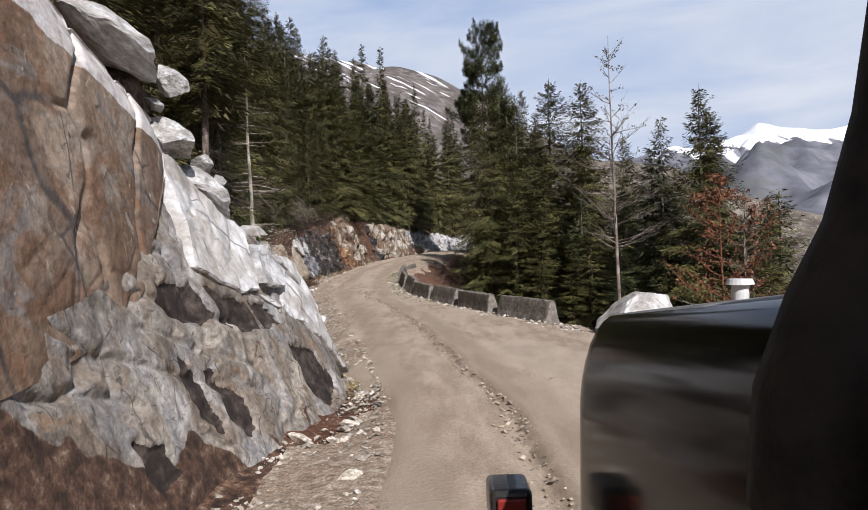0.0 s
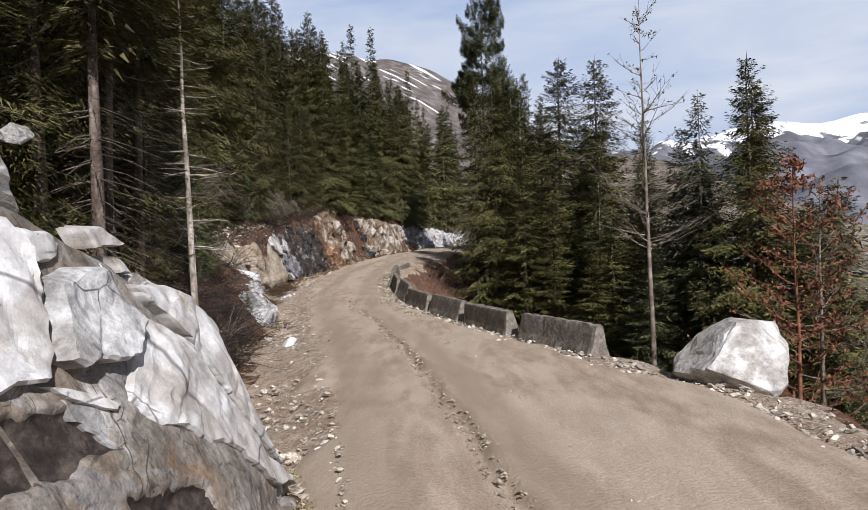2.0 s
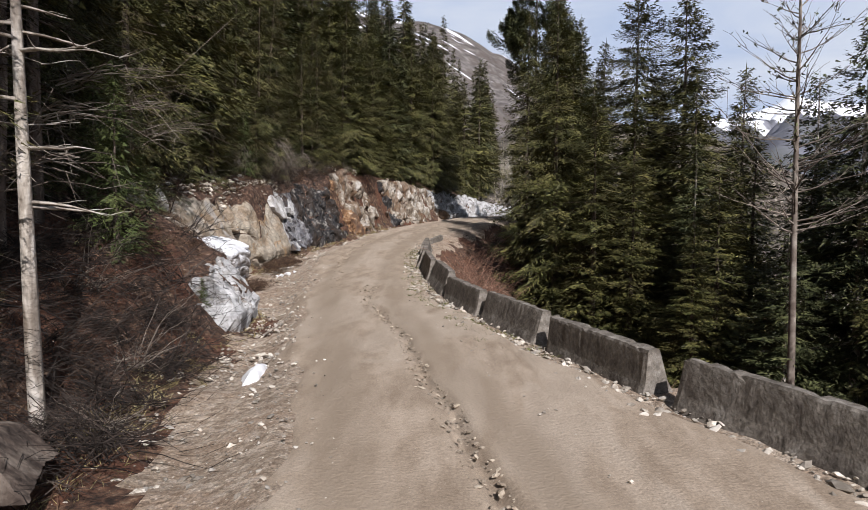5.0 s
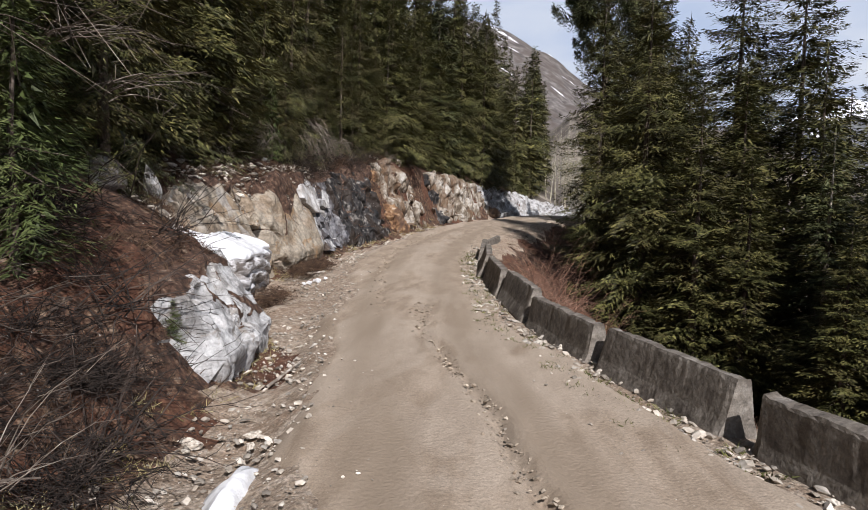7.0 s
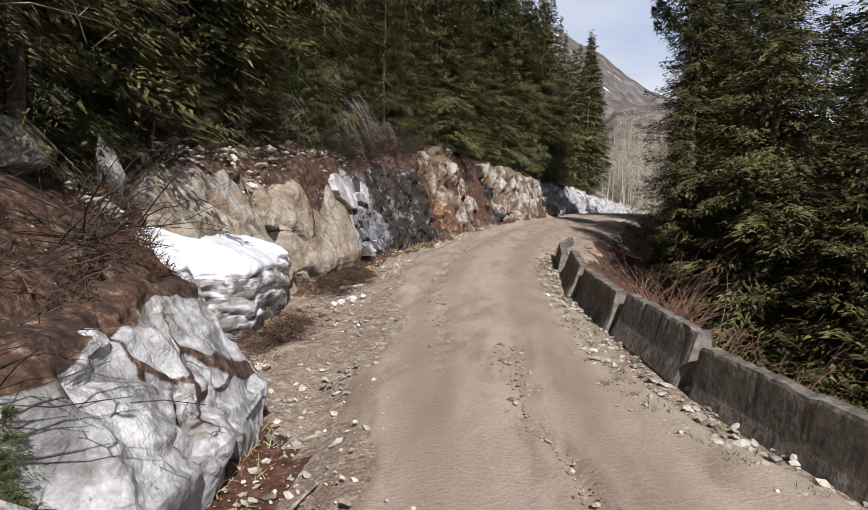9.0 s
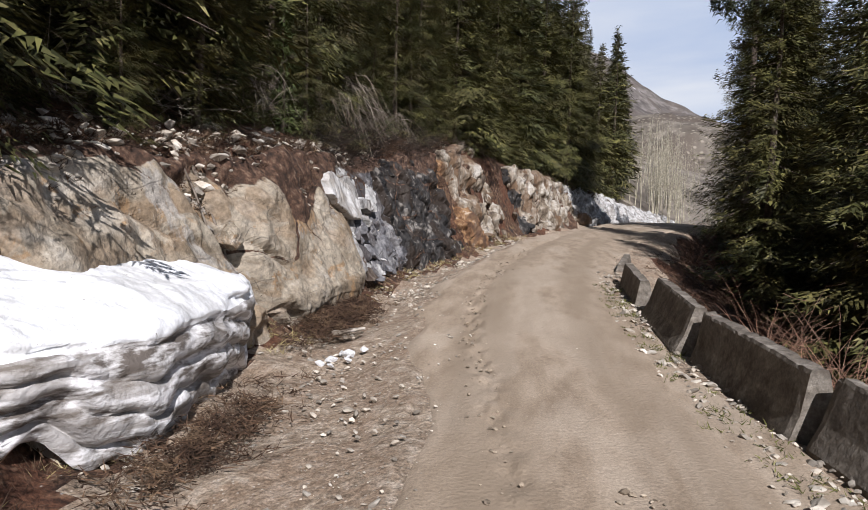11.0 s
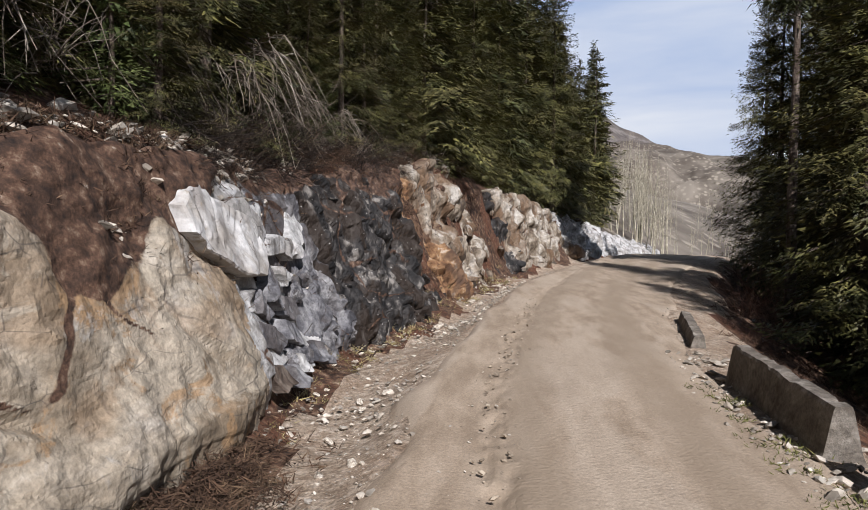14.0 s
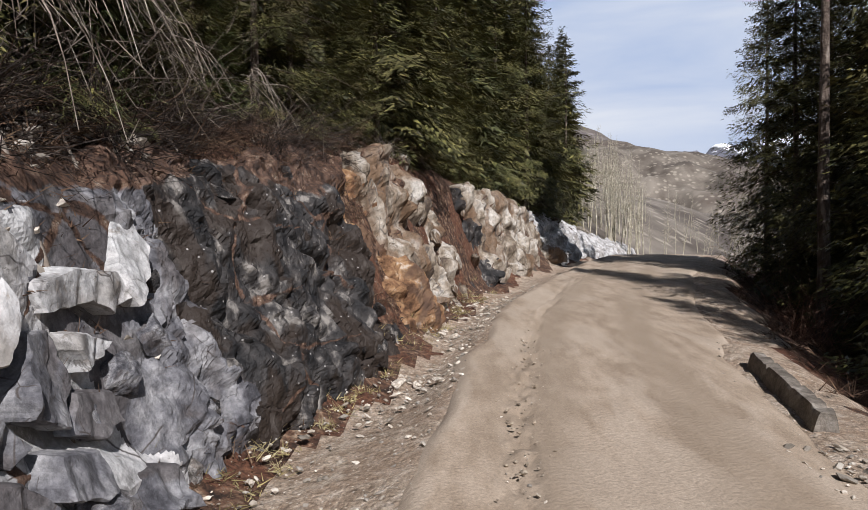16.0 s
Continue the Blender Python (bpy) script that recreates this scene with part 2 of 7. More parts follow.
M_DARKROCK = material("dark_streaked_rock",  [(0.32, (0.11, 0.089, 0.07)), (0.46, (0.18, 0.155, 0.128)), (0.58, (0.235, 0.209, 0.18)), (0.7, (0.35, 0.325, 0.293))], 1.8, 11, bump=0.5, bump_scale=8, blotch=(0.172, 0.1275, 0.0882), blotch_scale=1.3, blotch_fac=0.6, stretch=(1, 1.5, 0.7), cracks=0.95, crack_scale=1.3, grain=0.26, patches=(((0.33, 0.29, 0.235), 1.1, 0.57), ((0.19, 0.12, 0.07), 1.4, 0.6), ((0.2, 0.19, 0.18), 0.9, 0.52), ((0.05, 0.04, 0.033), 4.5, 0.6)))
M_BROWNROCK = material("dark_brown_rock", [(0.3, (0.035, 0.024, 0.018)), (0.5, (0.075, 0.055, 0.042)), (0.7, (0.15, 0.12, 0.095))], 4.0, 9, bump=0.8, bump_scale=9, stretch=(1, 1.5, 0.7))
M_GREYROCK = material("pale_grey_rock",  [(0.3, (0.174, 0.1653, 0.1549)), (0.44, (0.3219, 0.3132, 0.3001)), (0.65, (0.4698, 0.4611, 0.4437))], 1.8, 11, bump=0.45, bump_scale=8, blotch=(0.174, 0.1522, 0.1261), blotch_scale=1.0, blotch_fac=0.5, cracks=0.9, crack_scale=0.7, grain=0.19, patches=(((0.5, 0.48, 0.46), 1.2, 0.55), ((0.2, 0.17, 0.14), 1.8, 0.58), ((0.08, 0.07, 0.06), 5.0, 0.635)))
M_TAN = material("tan_limestone",  [(0.3, (0.155, 0.118, 0.079)), (0.44, (0.238, 0.194, 0.14)), (0.58, (0.305, 0.258, 0.196)), (0.72, (0.4, 0.355, 0.292))], 1.2, 11, bump=0.45, bump_scale=6, blotch=(0.212, 0.1428, 0.08446), blotch_scale=0.8, blotch_fac=0.5, cracks=0.55, crack_scale=0.75, stretch=(1.0, 0.6, 1.3), grain=0.21, patches=(((0.33, 0.285, 0.22), 0.8, 0.53), ((0.26, 0.16, 0.08), 1.2, 0.58), ((0.3, 0.28, 0.25), 0.7, 0.57), ((0.1, 0.08, 0.06), 4.0, 0.635)))
M_SLATE = material("dark_slate_rock", [(0.3, (0.00476, 0.004389, 0.004464)), (0.46, (0.01632, 0.01442, 0.01339)), (0.6, (0.0408, 0.03637, 0.03348)), (0.74, (0.204, 0.1849, 0.1618))], 3.4, 12, rough=0.7, bump=1.0, bump_scale=8, blotch=(0.0238, 0.01505, 0.009486), blotch_scale=0.9, blotch_fac=0.85, stretch=(1, 1, 0.6), spec=0.35, dots=(0.34, 0.32, 0.3), dot_scale=7.0, dot_size=0.12)
M_CREAM = material("cream_orange_rock", [(0.3, (0.06966, 0.05029, 0.03625)), (0.42, (0.1625, 0.1272, 0.09064)), (0.55, (0.2786, 0.2381, 0.1882)), (0.7, (0.4025, 0.3697, 0.3207))], 1.6, 11, bump=0.6, bump_scale=6, blotch=(0.1161, 0.06655, 0.03486), blotch_scale=0.7, blotch_fac=0.75, stretch=(1.2, 1.2, 0.5), cracks=0.8, crack_scale=0.6, grain=0.22)
M_RUSTDIRT = material("rusty_soil", [(0.3, (0.06, 0.03, 0.015)), (0.5, (0.17, 0.09, 0.045)), (0.65, (0.27, 0.16, 0.08)), (0.78, (0.4, 0.33, 0.26))], 3.0, 9, bump=1.0, bump_scale=8, blotch=(0.08, 0.05, 0.035), blotch_scale=1.0, blotch_fac=0.7)
M_BLUEROCK = material("blue_grey_rock", [(0.3, (0.04795, 0.04666, 0.05106)), (0.45, (0.1066, 0.1037, 0.1098)), (0.58, (0.1705, 0.1659, 0.1685)), (0.72, (0.2664, 0.2592, 0.2553))], 2.2, 10, bump=0.45, bump_scale=8, blotch=(0.06926, 0.05702, 0.05106), blotch_scale=1.2, blotch_fac=0.6, cracks=0.95, crack_scale=1.1, grain=0.25)
M_PALEB = material("pale_boulder_stone", [(0.3, (0.2722, 0.252, 0.2268)), (0.48, (0.4334, 0.4133, 0.383)), (0.66, (0.5746, 0.5645, 0.5393))], 2.2, 11, bump=0.7, bump_scale=7, blotch=(0.2419, 0.2117, 0.1714), blotch_scale=1.6, blotch_fac=0.5, grain=0.2)
M_GREYB = material("grey_boulder_stone", [(0.3, (0.14, 0.125, 0.11)), (0.48, (0.3, 0.28, 0.255)), (0.66, (0.48, 0.465, 0.44))], 2.2, 11, bump=0.7, bump_scale=7, blotch=(0.12, 0.09, 0.065), blotch_scale=1.4, blotch_fac=0.6, grain=0.3)
M_CLOD = material("dry_mud_clods", [(0.3, (0.2074, 0.162, 0.115)), (0.5, (0.305, 0.246, 0.1817)), (0.7, (0.4148, 0.348, 0.2645))], 5.0, 6, bump=0.6, bump_scale=20, island=0.35)
M_STONE = material("loose_stone", [(0.3, (0.236, 0.1995, 0.1566)), (0.5, (0.3658, 0.3192, 0.2592)), (0.7, (0.5074, 0.4617, 0.3942))], 3.0, 6, bump=0.5, bump_scale=10, island=0.5)
M_SNOW = material("old_snow", [(0.3, (0.66, 0.66, 0.66)), (0.5, (0.8, 0.8, 0.8)), (0.7, (0.87, 0.87, 0.87))], 2.5, 8, rough=0.6, bump=0.5, bump_scale=7, blotch=(0.5, 0.48, 0.45), blotch_scale=1.3, blotch_fac=0.35, dots=(0.25, 0.2, 0.16), dot_scale=6, dot_size=0.06, grain=0.04)
M_SNOWDIRT = material("dirty_snow_face", [(0.34, (0.12, 0.1, 0.085)), (0.47, (0.46, 0.44, 0.42)), (0.58, (0.72, 0.7, 0.69))], 2.0, 9, rough=0.6, bump=0.8, bump_scale=6, stretch=(1, 1, 4.0), blotch=(0.17, 0.145, 0.12), blotch_scale=1.4, blotch_fac=0.6)
M_CONCRETE = material("weathered_concrete", [(0.3, (0.09, 0.07455, 0.0594)), (0.5, (0.1575, 0.1349, 0.1089)), (0.7, (0.2475, 0.2201, 0.1848))], 2.5, 9, bump=0.5, bump_scale=12, blotch=(0.075, 0.05893, 0.04488), blotch_scale=1.4, blotch_fac=0.5, grain=0.2)
M_NEEDLE = material("spruce_needles", [(0.3, (0.039, 0.041, 0.0115)), (0.5, (0.076, 0.073, 0.022)), (0.68, (0.132, 0.12, 0.038))], 1.1, 4, rough=0.6, bump=0.0, blotch=(0.08, 0.06, 0.024), blotch_scale=0.6, blotch_fac=0.35, island=0.6, spec=0.3)
M_NEEDLE2 = material("fir_needles", [(0.3, (0.031, 0.036, 0.0135)), (0.5, (0.057, 0.062, 0.0235)), (0.68, (0.098, 0.1, 0.039))], 1.1, 4, rough=0.6, bump=0.0, island=0.6, spec=0.3)
# Darker copy of the spruce needles, with forest shade put into the colour.
M_NEEDLE4 = material("shaded_spruce_needles", [(0.3, (0.02662, 0.0288, 0.0088)), (0.5, (0.05632, 0.05568, 0.01672)), (0.68, (0.1178, 0.1075, 0.03344))], 1.3, 4, rough=0.6, bump=0.0, blotch=(0.07168, 0.048, 0.01936), blotch_scale=0.8, blotch_fac=0.5, island=0.65, spec=0.3)
M_NEEDLE3 = material("young_spruce_needles", [(0.3, (0.0375, 0.051, 0.0135)), (0.5, (0.07125, 0.0885, 0.0255)), (0.68, (0.1125, 0.1237, 0.04125))], 1.1, 4, rough=0.6, bump=0.0, island=0.45, spec=0.3)
M_BARK = material("conifer_bark", [(0.3, (0.05, 0.035, 0.026)), (0.55, (0.12, 0.09, 0.07)), (0.72, (0.23, 0.19, 0.155))], 6, 8, bump=0.9, bump_scale=14, stretch=(1, 1, 0.25))
M_DEADBARK = material("bleached_dead_wood", [(0.3, (0.17, 0.135, 0.1)), (0.5, (0.38, 0.33, 0.27)), (0.7, (0.52, 0.47, 0.41))], 5, 8, bump=0.7, bump_scale=12, stretch=(1, 1, 0.25), blotch=(0.1, 0.075, 0.055), blotch_scale=2.0, blotch_fac=0.7)
M_TWIG = material("grey_twigs", [(0.3, (0.09152, 0.06864, 0.0528)), (0.55, (0.169, 0.1373, 0.1089)), (0.7, (0.2534, 0.2196, 0.1782))], 3, 5, bump=0, island=0.35)
M_BRUSH = material("dead_brush", [(0.3, (0.0357, 0.01952, 0.01162)), (0.55, (0.07735, 0.04461, 0.0264)), (0.7, (0.1368, 0.08922, 0.0528))], 3, 5, bump=0, island=0.45)
# Dead twigs, darker than the brush: the bank's shade is put into the colour.
M_SHADETWIG = material("shade_dark_dead_twigs", [(0.3, (0.012, 0.0085, 0.0065)), (0.55, (0.03, 0.021, 0.016)), (0.72, (0.075, 0.056, 0.043))], 3, 5, bump=0, island=0.5)
M_RUST = material("rust_leaves", [(0.3, (0.088, 0.034, 0.018)), (0.55, (0.16, 0.06375, 0.0324)), (0.7, (0.216, 0.102, 0.054))], 3, 5, bump=0, island=0.4)
M_WILLOW = material("red_willow_twigs", [(0.3, (0.12, 0.06, 0.04)), (0.55, (0.22, 0.12, 0.08)), (0.7, (0.33, 0.21, 0.145))], 3, 5, bump=0, island=0.4)
M_ASPEN = material("pale_aspen_bark", [(0.3, (0.2, 0.175, 0.125)), (0.55, (0.35, 0.315, 0.235)), (0.7, (0.48, 0.44, 0.35))], 3, 5, bump=0.3, island=0.3)
M_GRASS = material("dry_grass", [(0.3, (0.15, 0.12, 0.05)), (0.55, (0.27, 0.22, 0.1)), (0.7, (0.36, 0.31, 0.17))], 3, 5, bump=0, island=0.4)
M_MOSS = material("green_weeds", [(0.3, (0.056, 0.06, 0.016)), (0.55, (0.112, 0.112, 0.032)), (0.7, (0.176, 0.168, 0.064))], 3, 5, bump=0, island=0.4)
# Earth lying on the rock; these colours also paint shade into open joints.
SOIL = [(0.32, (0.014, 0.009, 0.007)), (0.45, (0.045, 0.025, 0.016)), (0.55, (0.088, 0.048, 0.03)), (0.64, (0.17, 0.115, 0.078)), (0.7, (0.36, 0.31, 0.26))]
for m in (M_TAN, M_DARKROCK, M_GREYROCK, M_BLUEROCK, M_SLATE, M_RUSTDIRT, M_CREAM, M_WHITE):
    overlay(m, "soil_shade", SOIL, 7.0)
# Pale cliff rim: sunlight on the top edge is put into the colour.
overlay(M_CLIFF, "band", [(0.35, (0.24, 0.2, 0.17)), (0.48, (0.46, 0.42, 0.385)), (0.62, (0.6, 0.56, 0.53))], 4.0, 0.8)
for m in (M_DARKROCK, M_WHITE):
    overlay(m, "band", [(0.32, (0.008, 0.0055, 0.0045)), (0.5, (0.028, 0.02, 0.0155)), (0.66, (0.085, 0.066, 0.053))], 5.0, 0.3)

# ---- numbers: noise, curves ----
def curve(pts):
    a = np.array(pts, float)
    def f(y):
        return np.interp(y, a[:, 0], a[:, 1])
    def g(y):
        y = np.asarray(y, float)
        return sum(f(y + k) for k in (-1.0, -0.5, 0.0, 0.5, 1.0)) / 5
    return g

# left toe of the bank, road edges, road height, bank height and width, all along y
TOE = curve([(-400, -40), (-60, -8), (-20, -3.2), (0, -2.5), (4, -2.35), (5.5, -2.2), (7, -1.95), (8, -1.75), (9, -1.5), (10, -1.4), (11, -1.32), (12.5, -1.72), (14, -2.7), (17, -4.0), (20, -4.8), (23, -5.2), (26, -5.4), (28, -5.65), (29.9, -5.85), (30.7, -6.3), (31.3, -7.7), (33, -8.4), (34, -8.5), (36, -8.8), (38, -8.55), (41, -8.1), (45, -8.25), (46.2, -8.15), (47.6, -7.75), (49.3, -7.15), (52.8, -6.6), (56.7, -6.0), (60, -5.15), (63.7, -4.2), (67.6, -2.8), (70, -1.9), (76, 0), (84, 2.4), (90, 4.4), (97, 7), (110, 15), (140, 40), (200, 95), (400, 260)])
LEFT = curve([(-400, -38), (-60, -6), (-20, -1.0), (0, -0.75), (8, -0.6), (11, -0.95), (15.6, -1.85), (19.9, -2.7), (24.9, -3.75), (29.5, -4.75), (35.6, -5.6), (37.7, -6.1), (42.5, -6.4), (48.3, -5.95), (54, -5.1), (59, -3.7), (66, -1.4), (73, 0.9), (82, 3.8), (95, 8.5), (110, 17), (140, 42), (200, 97), (400, 262)])
RIGHT = curve([(-400, -33), (-60, -1), (-20, 4.6), (0, 4.9), (10, 4.8), (15, 4.2), (18, 3.1), (21, 1.75), (24.5, 0.55), (28, -0.55), (31, -1.35), (34.5, -1.95), (38, -2.3), (44, -2.4), (47, -2.2), (51, -1.4), (55, -0.4), (60, 1.2), (66, 3.4), (73, 6.0), (82, 9.2), (95, 14.5), (110, 23), (140, 48), (200, 103), (400, 268)])
RZ = curve([(-400, -12), (-60, -1), (0, 0.12), (16, 0.3), (30, 0.48), (36, 0.72), (42, 1.1), (50, 1.6), (59, 2.2), (70, 2.7), (80, 2.9), (100, 2.6), (140, 0), (400, -30)])
BH = curve([(-20, 7.5), (0, 7), (6, 5.4), (8.5, 4.4), (10, 3.2), (12, 2.2), (14, 1.5), (18, 1.7), (25, 1.8), (27, 1.65), (30, 1.6), (31.5, 2.0), (34, 2.7), (40, 2.9), (46, 3.0), (50, 3.4), (56, 3.7), (64, 3.0), (70, 2.5), (78, 2.2), (97, 1.5), (140, 1.0)])
BW = curve([(-20, 2.8), (8, 3.0), (10, 2.8), (14, 2.4), (23, 2.4), (25.5, 1.5), (31, 1.5), (33, 1.9), (37, 1.6), (39, 1.35), (43, 1.3), (45, 1.5), (48, 2.1), (52, 2.3), (55, 2.1), (60, 1.8), (63, 1.4), (70, 1.8), (97, 2.5)])
FOREST = curve([(-20, -6.0), (0, -5.4), (8, -4.7), (12, -4.2), (16, -6.0), (20, -7.25), (26, -8.1), (31, -8.8), (34, -10.4), (38, -10.6), (42, -10.1), (46, -10.1), (50, -9.5), (54, -8.6), (60, -7.1), (64, -6.1), (70, -3.85), (78, -1.4), (90, 2.1), (110, 12.5), (140, 37.5), (400, 260)])   # the edge of the trees


def hash3(ix, iy, iz, seed):
    h = (ix.astype(np.int64) * 374761393 + iy.astype(np.int64) * 668265263 + iz.astype(np.int64) * 2147483647 + seed * 1274126177) & 0xFFFFFFFF
    h = ((h ^ (h >> 13)) * 1274126177) & 0xFFFFFFFF
    h = ((h ^ (h >> 16)) * 2246822519) & 0xFFFFFFFF
    return ((h ^ (h >> 15)) & 0xFFFFFF) / float(0xFFFFFF)


def vnoise(p, seed=0):
    i = np.floor(p).astype(int)
    f = p - i
    f = f * f * (3 - 2 * f)
    r = 0
    for a in (0, 1):
        for b in (0, 1):
            for c in (0, 1):
                w = (f[:, 0] if a else 1 - f[:, 0]) * (f[:, 1] if b else 1 - f[:, 1]) * (f[:, 2] if c else 1 - f[:, 2])
                r = r + w * hash3(i[:, 0] + a, i[:, 1] + b, i[:, 2] + c, seed)
    return r * 2 - 1


def fbm(p, octaves=4, seed=0, gain=0.5):
    r, amp = 0, 1.0
    for k in range(octaves):
        r = r + amp * vnoise(p * 2 ** k + 17.3 * k, seed + k)
        amp *= gain
    return r


def cells(p, seed=0):
    """Distance to the nearest and second seed of a cell pattern, the way from the nearest, and its number."""
    i = np.floor(p).astype(int)
    n = len(p)
    d1, d2 = np.full(n, 9.0), np.full(n, 9.0)
    way, num = np.zeros((n, 3)), np.zeros(n)
    for a in (-1, 0, 1):
        for b in (-1, 0, 1):
            for c in (-1, 0, 1):
                j = i + np.array((a, b, c))
                h = hash3(j[:, 0], j[:, 1], j[:, 2], seed)
                q = j + np.stack([h, hash3(j[:, 0], j[:, 1], j[:, 2], seed + 7), hash3(j[:, 0], j[:, 1], j[:, 2], seed + 13)], 1)
                v = p - q
                d = np.sqrt((v * v).sum(1))
                near = d < d1
                d2 = np.where(near, d1, np.minimum(d2, d))
                way[near], num[near] = v[near], h[near]
                d1 = np.where(near, d, d1)
    return d1, d2, way, num


def blocky(p, size, seed):
    """Broken rock: tilted facets cell by cell with clefts between, about -1 to 1."""
    q = p / np.array(size) + 0.1 * np.stack([vnoise(p * 1.7 / np.array(size), seed + k) for k in (1, 2, 3)], 1)
    d1, d2, way, num = cells(q, seed)
    g = np.stack([(num * 7.13) % 1 - 0.5, (num * 13.7) % 1 - 0.5, (num * 29.3) % 1 - 0.5], 1)
    r = (num - 0.5) * 0.9 + (way * g).sum(1) * 1.1
    return r - 0.55 * (1 - np.clip((d2 - d1) / 0.06, 0, 1))


def facets(p, size, seed, joints=False):
    """Smooth broken faces: tilted planes cell by cell, some of the joints open."""
    s = np.array(size)
    q = p / s + 0.1 * np.stack([vnoise(p * 1.4 / s, seed + k) for k in (1, 2, 3)], 1) + 0.03 * np.stack([vnoise(p * 5 / s, seed + k) for k in (4, 5, 6)], 1)
    d1, d2, way, num = cells(q, seed)
    g = np.stack([(num * 7.13) % 1 - 0.5, (num * 13.7) % 1 - 0.5, (num * 29.3) % 1 - 0.5], 1)
    g = g * np.where(num > 0.5, 1.0, 0.35)[:, None]
    open_ = np.clip(vnoise(p * 1.1 / s + 5, seed + 9) * 3 + 0.5, 0, 1)
    joint = open_ * np.exp(-((d2 - d1) / 0.035) ** 2)
    r = (num - 0.5) * 0.8 + (way * g).sum(1) * 1.5 - 0.7 * joint
    return (r, open_ * np.exp(-((d2 - d1) / 0.06) ** 2)) if joints else r


def crags(p, size, seed, dip=0.0, octaves=4, gain=0.48):
    """Angular broken rock: flat facets with sharp creases at several sizes, about -1 to 1."""
    r, amp = 0, 1.0
    flat = np.stack([p[:, 1], 0.8 * p[:, 2] - 0.6 * p[:, 0]], 1)
    for k in range(octaves):
        a = radians(dip + 37 * k)
        c, s = math.cos(a), math.sin(a)
        u = np.stack([c * flat[:, 0] + s * flat[:, 1], c * flat[:, 1] - s * flat[:, 0]], 1) / (np.array(size) * 0.46 ** k)
        q3 = np.column_stack([u, u[:, 0] * 0])
        u = u + 0.3 * np.stack([vnoise(q3 * 0.7 + 9, seed + 31 + k), vnoise(q3 * 0.7 + 5, seed + 41 + k)], 1)
        i = np.floor(u).astype(int)
        f = u - i
        z0 = i[:, 0] * 0
        h = [hash3(i[:, 0] + a_, i[:, 1] + b_, z0, seed + 7 * k) * 2 - 1 for a_, b_ in ((0, 0), (1, 0), (0, 1), (1, 1))]
        low = f[:, 0] + f[:, 1] < 1
        r = r + amp * np.where(low, h[0] + (h[1] - h[0]) * f[:, 0] + (h[2] - h[0]) * f[:, 1], h[3] + (h[2] - h[3]) * (1 - f[:, 0]) + (h[1] - h[3]) * (1 - f[:, 1]))
        amp *= gain
    return r


def fracture(p, size, seed, dip=0.0, wide=0.05):
    """Rock broken into plates along a dipping grain: the step of each plate, and the open joints between them (0 to 1)."""
    c, s = math.cos(radians(dip)), math.sin(radians(dip))
    g = np.stack([p[:, 0] * 0.25, c * p[:, 1] + s * p[:, 2], c * p[:, 2] - s * p[:, 1]], 1)
    size = np.array(size)
    g = g / size
    g = g + 0.16 * np.stack([vnoise(g * 1.3, seed + k) for k in (1, 2, 3)], 1) + 0.045 * np.stack([vnoise(g * 6, seed + k) for k in (4, 5, 6)], 1)
    d1, d2, way, num = cells(g, seed)
    tilt = np.stack([(num * 7.13) % 1 - 0.5, (num * 13.7) % 1 - 0.5, (num * 29.3) % 1 - 0.5], 1)
    gap = 0.5 * (d2 - d1) * size[1:].min()
    open_ = np.clip(0.35 + 2.2 * vnoise(g * 0.9 + 5, seed + 9), 0.0, 1)
    return (0.25 + num + (way * tilt).sum(1) * 1.2) * (1 - np.exp(-(gap / (wide * 1.6)) ** 2)), open_ * np.exp(-(gap / wide) ** 2)


# ---- mesh tools ----
def mesh(name, verts, faces, mat, smooth=False):
    verts, faces = np.asarray(verts, np.float32), np.asarray(faces, np.int32)
    me = bpy.data.meshes.new(name)
    k = faces.shape[1]
    me.vertices.add(len(verts))
    me.vertices.foreach_set("co", verts.ravel())
    me.loops.add(faces.size)
    me.loops.foreach_set("vertex_index", faces.ravel())
    me.polygons.add(len(faces))
    me.polygons.foreach_set("loop_start", np.arange(0, faces.size, k, dtype=np.int32))
    me.polygons.foreach_set("use_smooth", np.full(len(faces), smooth))
    me.update(calc_edges=True)
    me.validate()
    for m in (mat if isinstance(mat, (list, tuple)) else [mat]):
        me.materials.append(m)
    return me


def grid_faces(nu, nv):
    a = (np.arange(nu - 1)[:, None] * nv + np.arange(nv - 1)[None]).ravel()
    return np.stack([a, a + nv, a + nv + 1, a + 1], 1)


def grid_normals(P):
    du, dv = np.gradient(P, axis=0), np.gradient(P, axis=1)
    n = np.cross(du, dv)
    return n / (np.linalg.norm(n, axis=2, keepdims=True) + 1e-9)


def part(name, bm, mat, parent=None, label="", smooth=False):
    """Links a bmesh as one mesh object, under a thing or a part."""
    me = bpy.data.meshes.new(name)
    bm.normal_update()
    for f in bm.faces:
        f.smooth = smooth
    bm.to_mesh(me)
    bm.free()
    me.materials.append(mat)
    ob = new(name, me)
    if parent:
        ob.parent = parent
    return tagged(ob, label)


